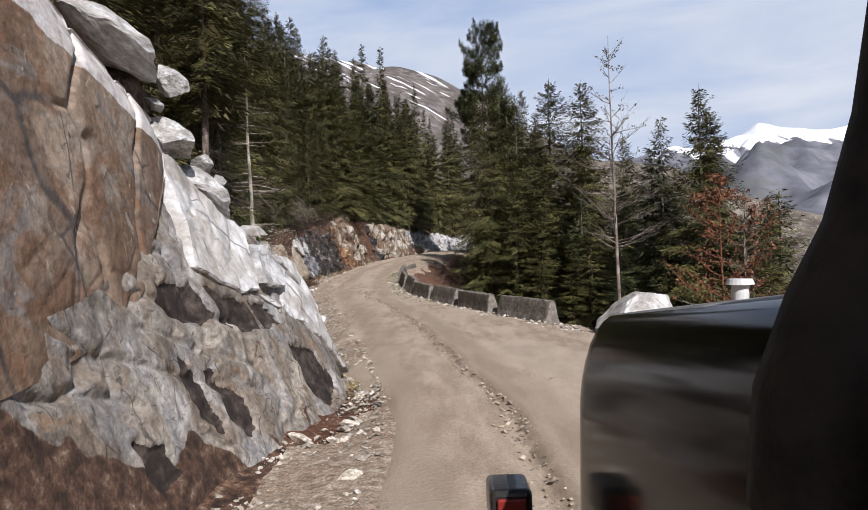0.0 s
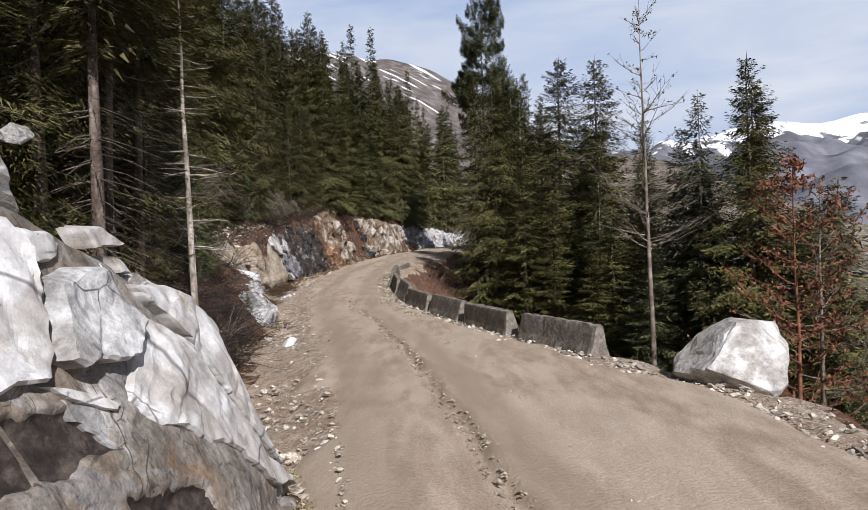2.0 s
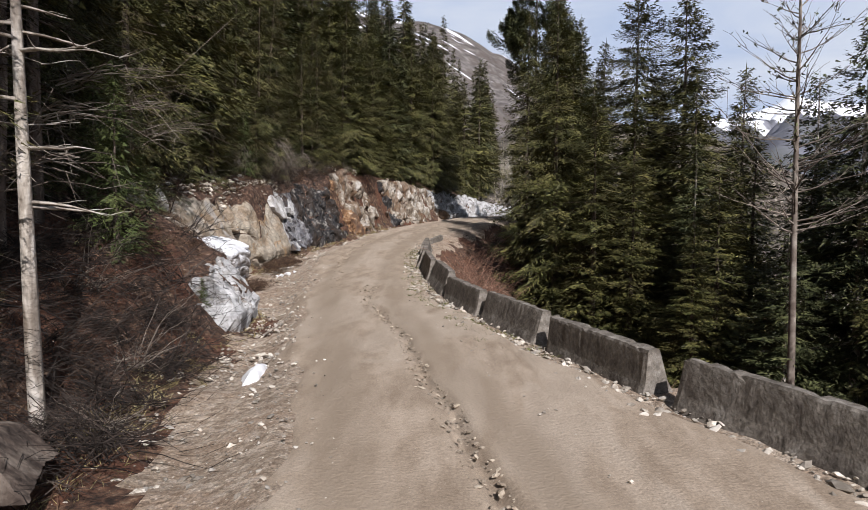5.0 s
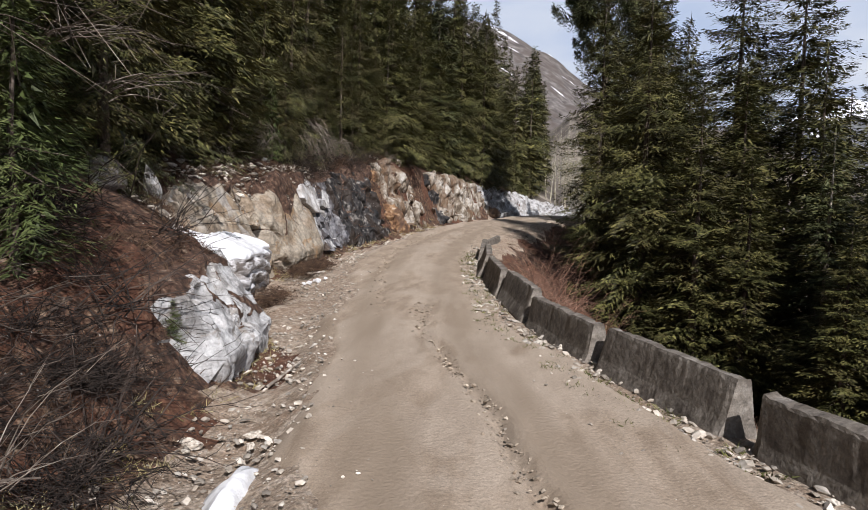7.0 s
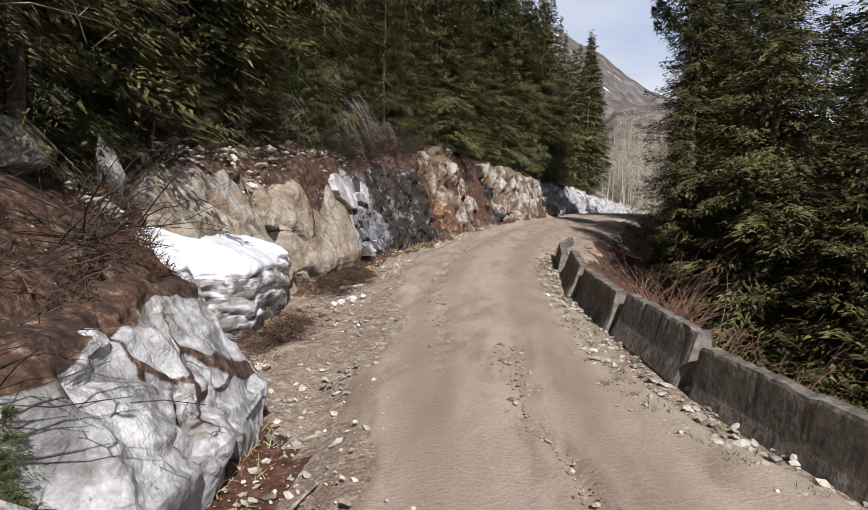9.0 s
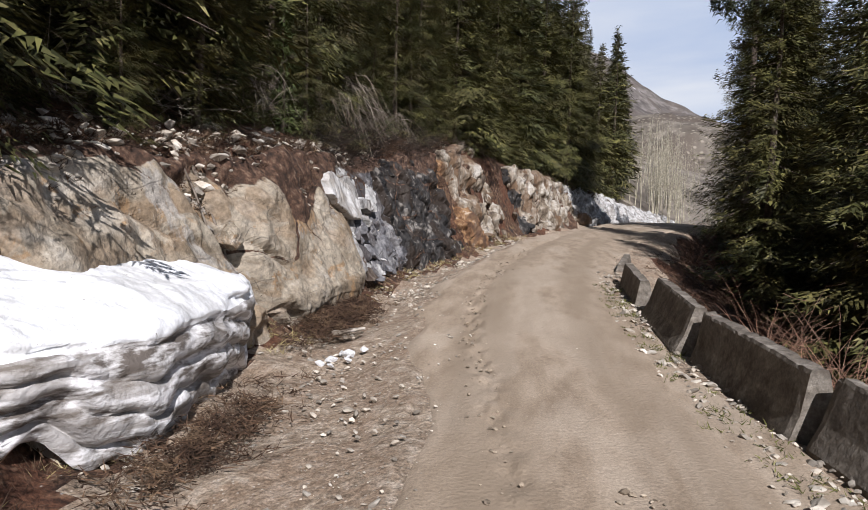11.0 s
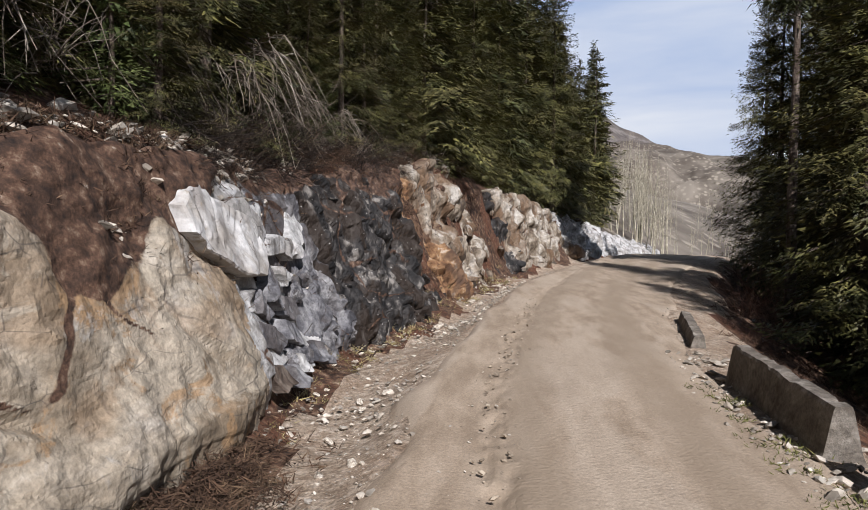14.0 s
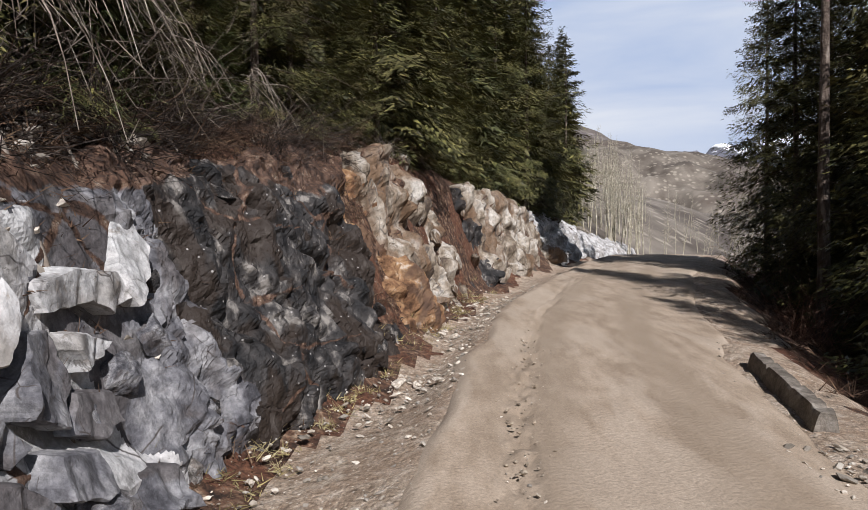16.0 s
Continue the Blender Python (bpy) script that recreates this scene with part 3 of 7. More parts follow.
def tubes(lines, sides=5):
    """Tapered tubes; each line is (points (n,3), radii (n,))."""
    V, F, base = [], [], 0
    ang = np.arange(sides) * 2 * np.pi / sides
    for pts, rad in lines:
        pts, rad = np.asarray(pts, float), np.asarray(rad, float)
        t = np.gradient(pts, axis=0)
        t /= np.linalg.norm(t, axis=1, keepdims=True) + 1e-9
        ref = np.where(np.abs(t[:, 2:3]) > 0.9, np.array([[1.0, 0, 0]]), np.array([[0, 0, 1.0]]))
        u = np.cross(t, ref)
        u /= np.linalg.norm(u, axis=1, keepdims=True) + 1e-9
        w = np.cross(t, u)
        ring = pts[:, None] + rad[:, None, None] * (np.cos(ang)[None, :, None] * u[:, None] + np.sin(ang)[None, :, None] * w[:, None])
        V.append(ring.reshape(-1, 3))
        n = len(pts)
        a = base + (np.arange(n - 1)[:, None] * sides + np.arange(sides)[None]).ravel()
        b = base + (np.arange(n - 1)[:, None] * sides + (np.arange(sides)[None] + 1) % sides).ravel()
        F.append(np.stack([a, b, b + sides, a + sides], 1))
        base += n * sides
    return np.concatenate(V), np.concatenate(F)


# ---- ground: one sheet to the horizon ----
def ground_z(x, y):
    toe, left, right, rz = TOE(y), LEFT(y), RIGHT(y), RZ(y)
    d = toe - x
    hill = np.clip(d - BW(y), 0, None)
    fade = np.clip((y + 60) / 60, 0, 1)
    s = np.clip(d / BW(y), 0, 1)
    up = BH(y) * (s * s * (3 - 2 * s)) * fade + 0.52 * hill / (1 + hill / 160)
    gap = np.clip((left - x) / np.maximum(left - toe, 0.3), 0, 1)
    ditch = -0.36 * np.sin(np.pi * gap * 0.76) * np.clip((y - 6) / 10, 0.4, 1)
    e = np.clip(x - right - 1.1, 0, None)
    down = -0.62 * e / (1 + e / 55) - 0.12 * np.clip(x - right, 0, 1.1)
    under = np.where((x > left + 0.55) & (x < right - 0.55), -0.3, np.where((x > left) & (x < right), -0.05, 0.0))
    return rz + np.where(x < toe, up + ditch * (1 - s), np.where(x < left, ditch, 0)) + down + under


def spread(stops):
    r = []
    for a, b, step in stops:
        r.extend(np.arange(a, b - 1e-6, step))
    return np.array(r + [stops[-1][1]])


gx = spread([(-2500, -700, 300), (-700, -120, 60), (-120, -36, 6), (-36, -15, 1.0), (-15, 7, 0.22), (7, 30, 1.0), (30, 120, 6), (120, 700, 60), (700, 3000, 300)])
gy = spread([(-1500, -300, 200), (-300, -40, 30), (-40, -4, 2), (-4, 66, 0.28), (66, 110, 1.2), (110, 260, 8), (260, 900, 60), (900, 3000, 300)])
GX, GY = np.meshgrid(gx, gy, indexing="ij")
fx, fy = GX.ravel(), GY.ravel()
fz = ground_z(fx, fy)
gp = np.stack([fx, fy, fz * 0], 1)
on_road = (fx > LEFT(fy) - 0.1) & (fx < RIGHT(fy) + 0.1)
rough_amp = np.where(on_road, 0.0, np.clip((np.maximum(LEFT(fy) - fx, fx - RIGHT(fy))) / 1.5, 0.2, 1))
fz = fz + rough_amp * (0.16 * fbm(gp * 0.9, 4, 5) + 0.05 * blocky(gp, (0.5, 0.5, 0.5), 3)) + rough_amp * 1.2 * fbm(gp * 0.05, 2, 9) * np.clip((np.abs(fx - LEFT(fy)) - 12) / 30, 0, 1)
M_HILL = material("bare_aspen_hillside", [(0.3, (0.075, 0.06, 0.047)), (0.5, (0.125, 0.105, 0.083)), (0.7, (0.2, 0.172, 0.138))], 0.05, 11, bump=0, blotch=(0.09, 0.07, 0.055), blotch_scale=0.014, blotch_fac=0.7, dots=(0.27, 0.235, 0.185), dot_scale=0.3, dot_size=0.35)
me = mesh("ground", np.stack([fx, fy, fz], 1), grid_faces(len(gx), len(gy)), [M_DIRT, M_GRAVEL, M_HILL], True)
mid = np.stack([fx, fy], 1)[grid_faces(len(gx), len(gy))].mean(1)
wob = 0.5 * vnoise(np.stack([mid[:, 0], mid[:, 1], mid[:, 0] * 0], 1) * 0.8, 4)
grav = (mid[:, 0] > TOE(mid[:, 1]) + 0.25 + wob) & (mid[:, 0] < RIGHT(mid[:, 1]) + 1.3 + wob)
far_off = (mid[:, 1] > 92 + 8 * wob) | (mid[:, 0] > 34 + 8 * wob) | (mid[:, 0] < -48)
me.polygons.foreach_set("material_index", np.where(far_off, 2, grav).astype(np.int32))
tagged(new("ground", me), "brown dirt and gravel mountainside falling to a valley", "ground", kind="structure")

# ---- road ----
ry = spread([(-30, 0, 0.5), (0, 50, 0.08), (50, 90, 0.4), (90, 160, 2)])
ru = np.linspace(-0.06, 1.06, 124)
RY, RU = np.meshgrid(ry, ru, indexing="ij")
yy, uu = RY.ravel(), RU.ravel()
xl, xr = LEFT(yy), RIGHT(yy)
xx = xl + (xr - xl) * uu + 0.28 * vnoise(np.stack([yy * 0.7, uu * 0, yy * 0], 1), 3) * np.clip(np.abs(uu - 0.5) * 4 - 1.3, 0, 1)
edge = np.clip(np.minimum(uu + 0.06, 1.06 - uu) / 0.1, 0, 1)
zz = RZ(yy) + 0.03 - 0.27 * (1 - edge) ** 2
RUT = curve([(-30, 1.6), (7.5, 1.06), (10.5, 0.7), (16.3, -0.1), (20, -0.75), (25, -1.75), (30, -3.1), (36, -3.7), (44, -3.9), (60, -1.4), (80, 6), (160, 60)])
rp_ = np.stack([xx, yy, xx * 0], 1)
rut_x = RUT(yy) + 0.1 * vnoise(rp_ * np.array([0, 0.9, 0]) + 3.1, 8)
rut = np.exp(-((xx - rut_x) / 0.09) ** 2)
rut_on = np.clip((34 - yy) / 8, 0, 1)
zz = zz + rut_on * rut * (0.03 * fbm(rp_ * np.array([9, 5, 1]), 3, 2) - 0.07) + 0.03 * rut_on * np.exp(-((xx - rut_x - 0.22) / 0.1) ** 2)
for off, w, dep in ((-1.7, 0.38, 0.045), (1.25, 0.35, 0.04)):
    zz = zz - dep * np.exp(-((xx - RUT(yy) - off) / w) ** 2)
zz = zz + np.clip((yy - 30) / 5, 0, 1) * np.exp(-((xx - (LEFT(yy) + 0.9)) / 0.16) ** 2) * (0.05 * fbm(rp_ * np.array([8, 5, 1]), 3, 12) - 0.02)
zz = zz + 0.014 * fbm(rp_ * np.array([2.2, 0.4, 1]), 3, 21)
TRACK = curve([(-30, 0.6), (0, 0.2), (7.7, -0.32), (17.7, -1.55), (25, -3.0), (29.2, -3.95), (33, -4.5), (36.8, -4.95), (42, -5.15), (47, -5.03), (50, -4.7), (60, -2.3), (70, 1.4), (90, 8.5), (160, 60)])
road_mesh = mesh("road", np.stack([xx, yy, zz], 1), grid_faces(len(ry), len(ru)), M_ROAD, True)
band = sum(np.clip(1.5 - np.abs(xx - TRACK(yy) - o + 0.12 * fbm(rp_ * np.array([0.6, 0.25, 1]), 2, 77)) / 0.38, 0, 1) for o in (0.0, 1.75))
band = np.clip(band, 0, 1) * (0.62 + 0.3 * fbm(rp_ * np.array([3.0, 0.4, 1]), 3, 78))
road_mesh.attributes.new("track", "FLOAT", "POINT").data.foreach_set("value", np.clip(band, 0, 1).astype(np.float32))
tagged(new("road", road_mesh), "pale tan packed gravel mountain road with ruts", "road", kind="structure")

# ---- rock faces ----
def rock_sheet(name, y0, y1, step, nq, fn, amp, size, mat, seed, label, category="rock", ragged=0.35, zones=(), dirt=None, fine=1.0, bands=False, rim_=0.0, foot=None, breaks=(), before=None):
    """A broken rock face over y and the height share q; fn(y, q) gives x, y, z. Its rim runs back into the bank.
    zones: where along y each further material begins; dirt: the height share above which dirt lies on it;
    bands: slanting recessed bands get darker colours; rim_: pale stone above that height share, with sunlight put into
    its colour;
    foot: the height up to which dirt lies at its foot; breaks: sets of plates, each (size, dip, step, depth of the
    joints, their width, share of the face);
    before: where a coarser stretch begins, ahead of y0."""
    ys = np.arange(y0, y1 + step / 2, step)
    if before is not None:
        ys = np.concatenate([np.arange(before, y0 - 0.15, 0.2), ys])
        y0 = before
    y, q = np.meshgrid(ys, np.linspace(0, 1, nq), indexing="ij")
    x, yv, z = fn(y, q)
    P = np.stack([x, yv, z], 2)
    n = grid_normals(P)
    if n[:, :, 0].mean() < 0:
        n = -n
    p = P.reshape(-1, 3)
    fine = fine * (lerp(0.4, 1.3, np.clip((p[:, 1] - 43.8) / 1.2, 0, 1)) if zones else 1.0)
    big, joint = facets(p, size, seed, True)
    d = fbm(p * 0.8, 3, seed) * amp * 0.2
    bay = 0.0
    if zones:
        slate = np.clip((p[:, 1] - 45.0) / 0.8, 0, 1)
        d = d + slate * 0.2 * facets(p, (0.6, 0.55, 0.9), seed + 60)
        d = d * (1 + 0.8 * np.clip((p[:, 1] - 51) / 3, 0, 1)) - 0.55 * np.exp(-((p[:, 1] + 0.3 * p[:, 2] - 60.6) / 0.9) ** 2) - 0.4 * np.exp(-((p[:, 1] - 52.0) / 0.7) ** 2)
        bay = np.clip((p[:, 1] - 41.15) / 0.3, 0, 1) * (p[:, 2] > 2.95 - 0.2 * (p[:, 1] - 41.2))
        bay = np.maximum(bay, np.clip((p[:, 1] - 42.5) / 0.3, 0, 1)) * np.clip((45.4 - p[:, 1]) / 0.5, 0, 1)
        d = d - 0.12 * bay
        d = d - 0.35 * np.exp(-((p[:, 1] - 37.4 + 0.55 * (p[:, 2] - 2.4)) / 0.16) ** 2) * (p[:, 2] < 4)
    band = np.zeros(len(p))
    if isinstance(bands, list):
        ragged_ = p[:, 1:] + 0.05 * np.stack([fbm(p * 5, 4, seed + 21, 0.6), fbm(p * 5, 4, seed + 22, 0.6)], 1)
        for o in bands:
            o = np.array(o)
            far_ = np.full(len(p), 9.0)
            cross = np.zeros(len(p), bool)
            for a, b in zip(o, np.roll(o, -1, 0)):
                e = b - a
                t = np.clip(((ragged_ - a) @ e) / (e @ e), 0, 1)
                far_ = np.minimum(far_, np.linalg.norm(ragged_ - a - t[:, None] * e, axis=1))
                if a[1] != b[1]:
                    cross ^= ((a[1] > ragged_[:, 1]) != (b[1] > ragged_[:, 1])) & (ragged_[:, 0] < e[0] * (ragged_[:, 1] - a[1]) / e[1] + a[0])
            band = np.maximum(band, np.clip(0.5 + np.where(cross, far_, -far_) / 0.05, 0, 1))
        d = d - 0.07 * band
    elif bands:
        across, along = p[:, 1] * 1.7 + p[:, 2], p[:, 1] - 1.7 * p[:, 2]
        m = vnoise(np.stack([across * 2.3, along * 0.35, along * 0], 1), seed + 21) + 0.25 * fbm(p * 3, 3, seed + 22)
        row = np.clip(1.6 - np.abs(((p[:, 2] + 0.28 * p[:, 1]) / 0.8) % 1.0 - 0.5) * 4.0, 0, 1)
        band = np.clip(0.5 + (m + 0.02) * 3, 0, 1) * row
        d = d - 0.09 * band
    # the sunlit top edge, painted paler by height
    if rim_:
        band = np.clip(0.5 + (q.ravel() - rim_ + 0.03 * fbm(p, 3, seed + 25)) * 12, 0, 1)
    soil_shade = np.zeros(len(p))
    if dirt:
        line = dirt(p[:, 1]) + 0.13 * fbm(p * np.array([0.7, 0.9, 0.7]), 4, seed + 71)
        soil_shade = np.clip(0.5 + (q.ravel() - line) / 0.14, 0, 1)
        d = lerp(d, -0.08 + 0.09 * fbm(p * 1.6, 5, seed + 73, 0.6), np.clip(soil_shade * 2 - 0.5, 0, 1))
    if foot:
        soil_shade = np.clip(0.5 + (foot(p[:, 1]) + 0.25 * fbm(p * 1.1, 4, seed + 75) - p[:, 2]) / 0.3, 0, 1)
    # Open joints take the dirt colour too: their shade is put into it.
    soil_shade = np.maximum(soil_shade, (0.0 if name == "rock_slab" else 0.6) * joint)
    d = d.reshape(y.shape)
    for _ in range(3):
        k = np.pad(d, 1, mode="edge")
        d = 0.5 * d + 0.125 * (k[2:, 1:-1] + k[:-2, 1:-1] + k[1:-1, 2:] + k[1:-1, :-2])
    d = d + ((1 - 0.75 * np.clip(soil_shade, 0, 1)) * (1 - 0.45 * bay) * amp * 0.9 * crags(p, (size[1] * 0.8, size[2] * 0.7), seed + 40, 35, 5, 0.42 + 0.1 * np.minimum(fine, 1).mean())).reshape(y.shape)
    for k, (bsize, dip, bstep, depth, wide, share) in enumerate(breaks):
        step_, gap_ = fracture(p, bsize, seed + 131 + 17 * k, dip, wide)
        on_ = np.clip(0.5 + 4 * (vnoise(p * 0.55 + 31 * k, seed + 150 + k) + 2 * share - 1), 0, 1) if share < 1 else np.ones(len(p))
        bare = 1 - np.clip(soil_shade * 1.5 - 0.3, 0, 1)
        dd = (on_ * bare * (bstep * (step_ - 0.5) - 1.5 * depth * gap_)).reshape(y.shape)
        for _ in range(2):
            kk = np.pad(dd, 1, mode="edge")
            dd = 0.4 * dd + 0.15 * (kk[2:, 1:-1] + kk[:-2, 1:-1] + kk[1:-1, 2:] + kk[1:-1, :-2])
        d = d + dd
    if zones:
        d = d + (slate * 0.07 * facets(p, (0.2, 0.17, 0.3), seed + 90) * (p[:, 1] < 56)).reshape(y.shape)
    u = (y - y0) / (y1 - y0)
    rim = np.minimum(np.minimum(u, 1 - u) * (y1 - y0) / 0.8, np.minimum(1.15 - q, 1) * 3.0)
    rim = rim + 0.5 * vnoise(p * 1.3, seed + 5).reshape(u.shape)
    back = -ragged * 2.4 * np.clip(1 - rim, 0, 1) ** 1.5
    P = P + n * (d + back)[:, :, None]
    F = grid_faces(*u.shape)
    me = mesh(name, P.reshape(-1, 3), F, [mat] + [m for _, m in zones])
    for key, values in (("soil_shade", soil_shade), ("band", band)):
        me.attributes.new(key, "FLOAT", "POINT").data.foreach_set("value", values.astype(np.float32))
    c = P.reshape(-1, 3)[F].mean(1)
    yy_ = c[:, 1] + 0.5 * fbm(c * np.array([0.5, 0.8, 0.8]), 5, seed + 61, 0.65) + 0.35 * (c[:, 2] - RZ(c[:, 1]) - 1.5)
    index = np.zeros(len(F), np.int32)
    for k, (start, _) in enumerate(zones):
        index[yy_ > start] = k + 1
    me.polygons.foreach_set("material_index", index)
    return tagged(new(name, me), label, category, kind="structure")


def lerp(a, b, t):
    return a + (b - a) * t


def bank(lo, hi, out=0.12, y_top=None):
    """A face that follows the bank from the share lo of its width to hi, out metres proud of it."""
    def fn(y, q):
        s = lerp(lo, hi, q)
        x = TOE(y) - s * BW(y)
        sc = np.clip(s, 0, 1)
        z = RZ(y) + BH(y) * (sc * sc * (3 - 2 * sc)) + np.clip(s - 1, 0, None) * BW(y) * 0.52 - np.clip(-s, 0, 1) * 0.6
        o = out * np.clip(q / 0.16, 0, 1) - 0.12 * np.clip(1 - q / 0.08, 0, 1)
        return x + o * 0.8, y, z + o * 0.5 - 0.25 * np.clip(1 - q / 0.06, 0, 1)
    return fn


CLIFF_TOP = curve([(-20, 10), (0, 7.2), (4, 5.3), (5.6, 4.65), (6.3, 4.3), (8.2, 3.8), (9, 3.5)])
CLIFF_LOW = curve([(-20, 1.75), (3.7, 1.75), (5.2, 1.8), (6.7, 2.35), (8.4, 3.3), (9.5, 3.6)])


def cliff(y, q):
    z = lerp(CLIFF_LOW(y) - 0.25, CLIFF_TOP(y), np.clip(q / 0.84, 0, 1))
    back = np.clip((q - 0.84) / 0.16, 0, 1)
    nook = np.clip((y - 6.6 - 1.2 * np.clip(z - 2.2, 0, 1.5)) / 0.3, 0, 1)
    return -2.58 - 0.19 * (z - 0.6) - 0.05 * np.clip(y - 6, 0, 3) - 1.1 * nook - 0.26 * back - 1.0 * np.clip(back - 0.8, 0, 1), y, z + 0.55 * back - 1.5 * np.clip(back - 0.8, 0, 1)


SLAB_TOP = curve([(7.5, 3.9), (8.6, 3.6), (9.4, 2.95), (10, 2.75), (11, 2.5), (12, 2.1), (13, 1.45), (14, 0.75), (15, 0.3)])
SLAB_LOW = curve([(8, 2.4), (9, 2.0), (9.8, 1.6), (10.6, 0.9), (11.3, 0.15), (13, 0.0), (15, 0.05)])


def slab(y, q):
    z = lerp(SLAB_LOW(y), SLAB_TOP(y) + 0.15, q)
    return TOE(y) - 0.12 - 0.47 * (z - 0.1) - 1.2 * np.clip(q - 0.86, 0, 1) - 4.0 * np.clip(0.07 - q, 0, 1), y, z


def apron(y, q):
    """Streaked rock that slopes out below the cliff and the slab."""
    z = lerp(-0.15, np.where(y < 8.6, CLIFF_LOW(y) + 0.15, SLAB_LOW(y) + 0.55), q)
    return TOE(y) - 0.02 - lerp(0.29, 0.46, np.clip((y - 5) / 3, 0, 1)) * z, y, z


DIRT_LINE = curve([(13, 0.45), (16, 0.5), (18, 0.3), (25, 0.6), (28, 0.78), (32, 0.75), (34.5, 0.8), (36.5, 0.78), (38, 0.68), (39.5, 0.62), (41, 0.6), (42.4, 0.64), (43.6, 0.7), (45, 0.8), (46.5, 0.7), (49, 0.74), (51.2, 0.66), (52.5, 0.75), (54, 0.93), (70, 0.95), (90, 0.9)])
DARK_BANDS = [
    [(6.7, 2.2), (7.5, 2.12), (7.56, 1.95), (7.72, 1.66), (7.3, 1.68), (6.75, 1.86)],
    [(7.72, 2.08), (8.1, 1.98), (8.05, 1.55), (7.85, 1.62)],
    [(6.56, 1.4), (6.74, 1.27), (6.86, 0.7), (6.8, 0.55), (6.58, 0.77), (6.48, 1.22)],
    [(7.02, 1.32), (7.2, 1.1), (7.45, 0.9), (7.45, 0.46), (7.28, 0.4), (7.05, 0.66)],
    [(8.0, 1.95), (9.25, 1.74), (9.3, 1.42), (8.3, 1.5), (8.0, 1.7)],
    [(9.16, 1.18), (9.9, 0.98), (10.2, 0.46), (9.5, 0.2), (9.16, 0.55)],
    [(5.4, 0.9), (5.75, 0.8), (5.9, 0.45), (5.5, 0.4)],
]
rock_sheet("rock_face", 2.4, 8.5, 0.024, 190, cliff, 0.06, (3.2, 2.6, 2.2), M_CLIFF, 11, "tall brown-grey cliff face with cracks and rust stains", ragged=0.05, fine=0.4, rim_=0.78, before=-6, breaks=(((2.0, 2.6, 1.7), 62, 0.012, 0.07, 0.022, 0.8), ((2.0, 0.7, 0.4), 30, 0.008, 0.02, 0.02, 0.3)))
rock_sheet("rock_slab", 8.6, 14.0, 0.03, 110, slab, 0.06, (2.0, 1.5, 1.2), M_DARKROCK, 14, "brown broken rock between the white slabs", ragged=0.2, fine=0.6)
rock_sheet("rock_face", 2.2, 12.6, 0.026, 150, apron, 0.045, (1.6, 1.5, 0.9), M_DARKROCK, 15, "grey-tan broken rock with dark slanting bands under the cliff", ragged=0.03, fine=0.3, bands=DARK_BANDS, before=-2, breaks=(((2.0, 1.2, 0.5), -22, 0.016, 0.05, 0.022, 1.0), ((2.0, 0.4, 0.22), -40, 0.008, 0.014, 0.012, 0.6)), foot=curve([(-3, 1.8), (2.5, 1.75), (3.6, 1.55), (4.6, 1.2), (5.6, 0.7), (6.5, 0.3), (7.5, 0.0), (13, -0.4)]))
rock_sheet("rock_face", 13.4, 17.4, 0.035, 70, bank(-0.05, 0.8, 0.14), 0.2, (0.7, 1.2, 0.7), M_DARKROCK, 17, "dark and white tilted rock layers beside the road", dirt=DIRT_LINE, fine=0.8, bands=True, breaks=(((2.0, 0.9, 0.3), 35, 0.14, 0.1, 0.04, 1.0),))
rock_sheet("rock_outcrop", 25.9, 30.8, 0.03, 100, bank(-0.04, 0.8, 0.3), 0.13, (1.5, 1.5, 1.2), M_GREYROCK, 21, "whitish grey rock outcrop at the roadside", dirt=DIRT_LINE, fine=0.8, breaks=(((2.0, 1.5, 0.8), -40, 0.07, 0.09, 0.035, 0.7), ((2.0, 0.5, 0.3), -30, 0.02, 0.04, 0.03, 0.3)))
# The second slate stretch is painted shade in a recess of cream rock.
ZONES = ((41.9, M_GREYROCK), (44.3, M_BLUEROCK), (46.2, M_SLATE), (51.8, M_RUSTDIRT), (53.4, M_CREAM), (58.4, M_SLATE), (61.2, M_CREAM), (70.5, M_GREYROCK))
rock_sheet("rock_face", 32.6, 53.5, 0.033, 130, bank(-0.04, 1.04, 0.28), 0.16, (2.0, 1.9, 1.2), M_TAN, 25, "roadside rock face of smooth tan limestone and dark slate", zones=ZONES, dirt=DIRT_LINE, breaks=(((2.0, 3.4, 1.1), -32, 0.07, 0.13, 0.05, 0.75), ((2.0, 0.7, 0.4), -38, 0.03, 0.06, 0.045, 0.3)))
rock_sheet("rock_face", 52.3, 84, 0.07, 80, bank(-0.04, 1.04, 0.28), 0.3, (1.6, 1.3, 1.6), M_TAN, 26, "broken cream and rust rock face at the bend", zones=ZONES, dirt=DIRT_LINE, fine=1.3, breaks=(((2.0, 0.9, 1.6), 14, 0.2, 0.25, 0.09, 1.0),))
rock_sheet("rock_face", 83, 104, 0.14, 44, bank(-0.03, 1.1, 0.3), 0.32, (1.3, 1.4, 1.2), M_GREYROCK, 39, "low pale rock along the far road")


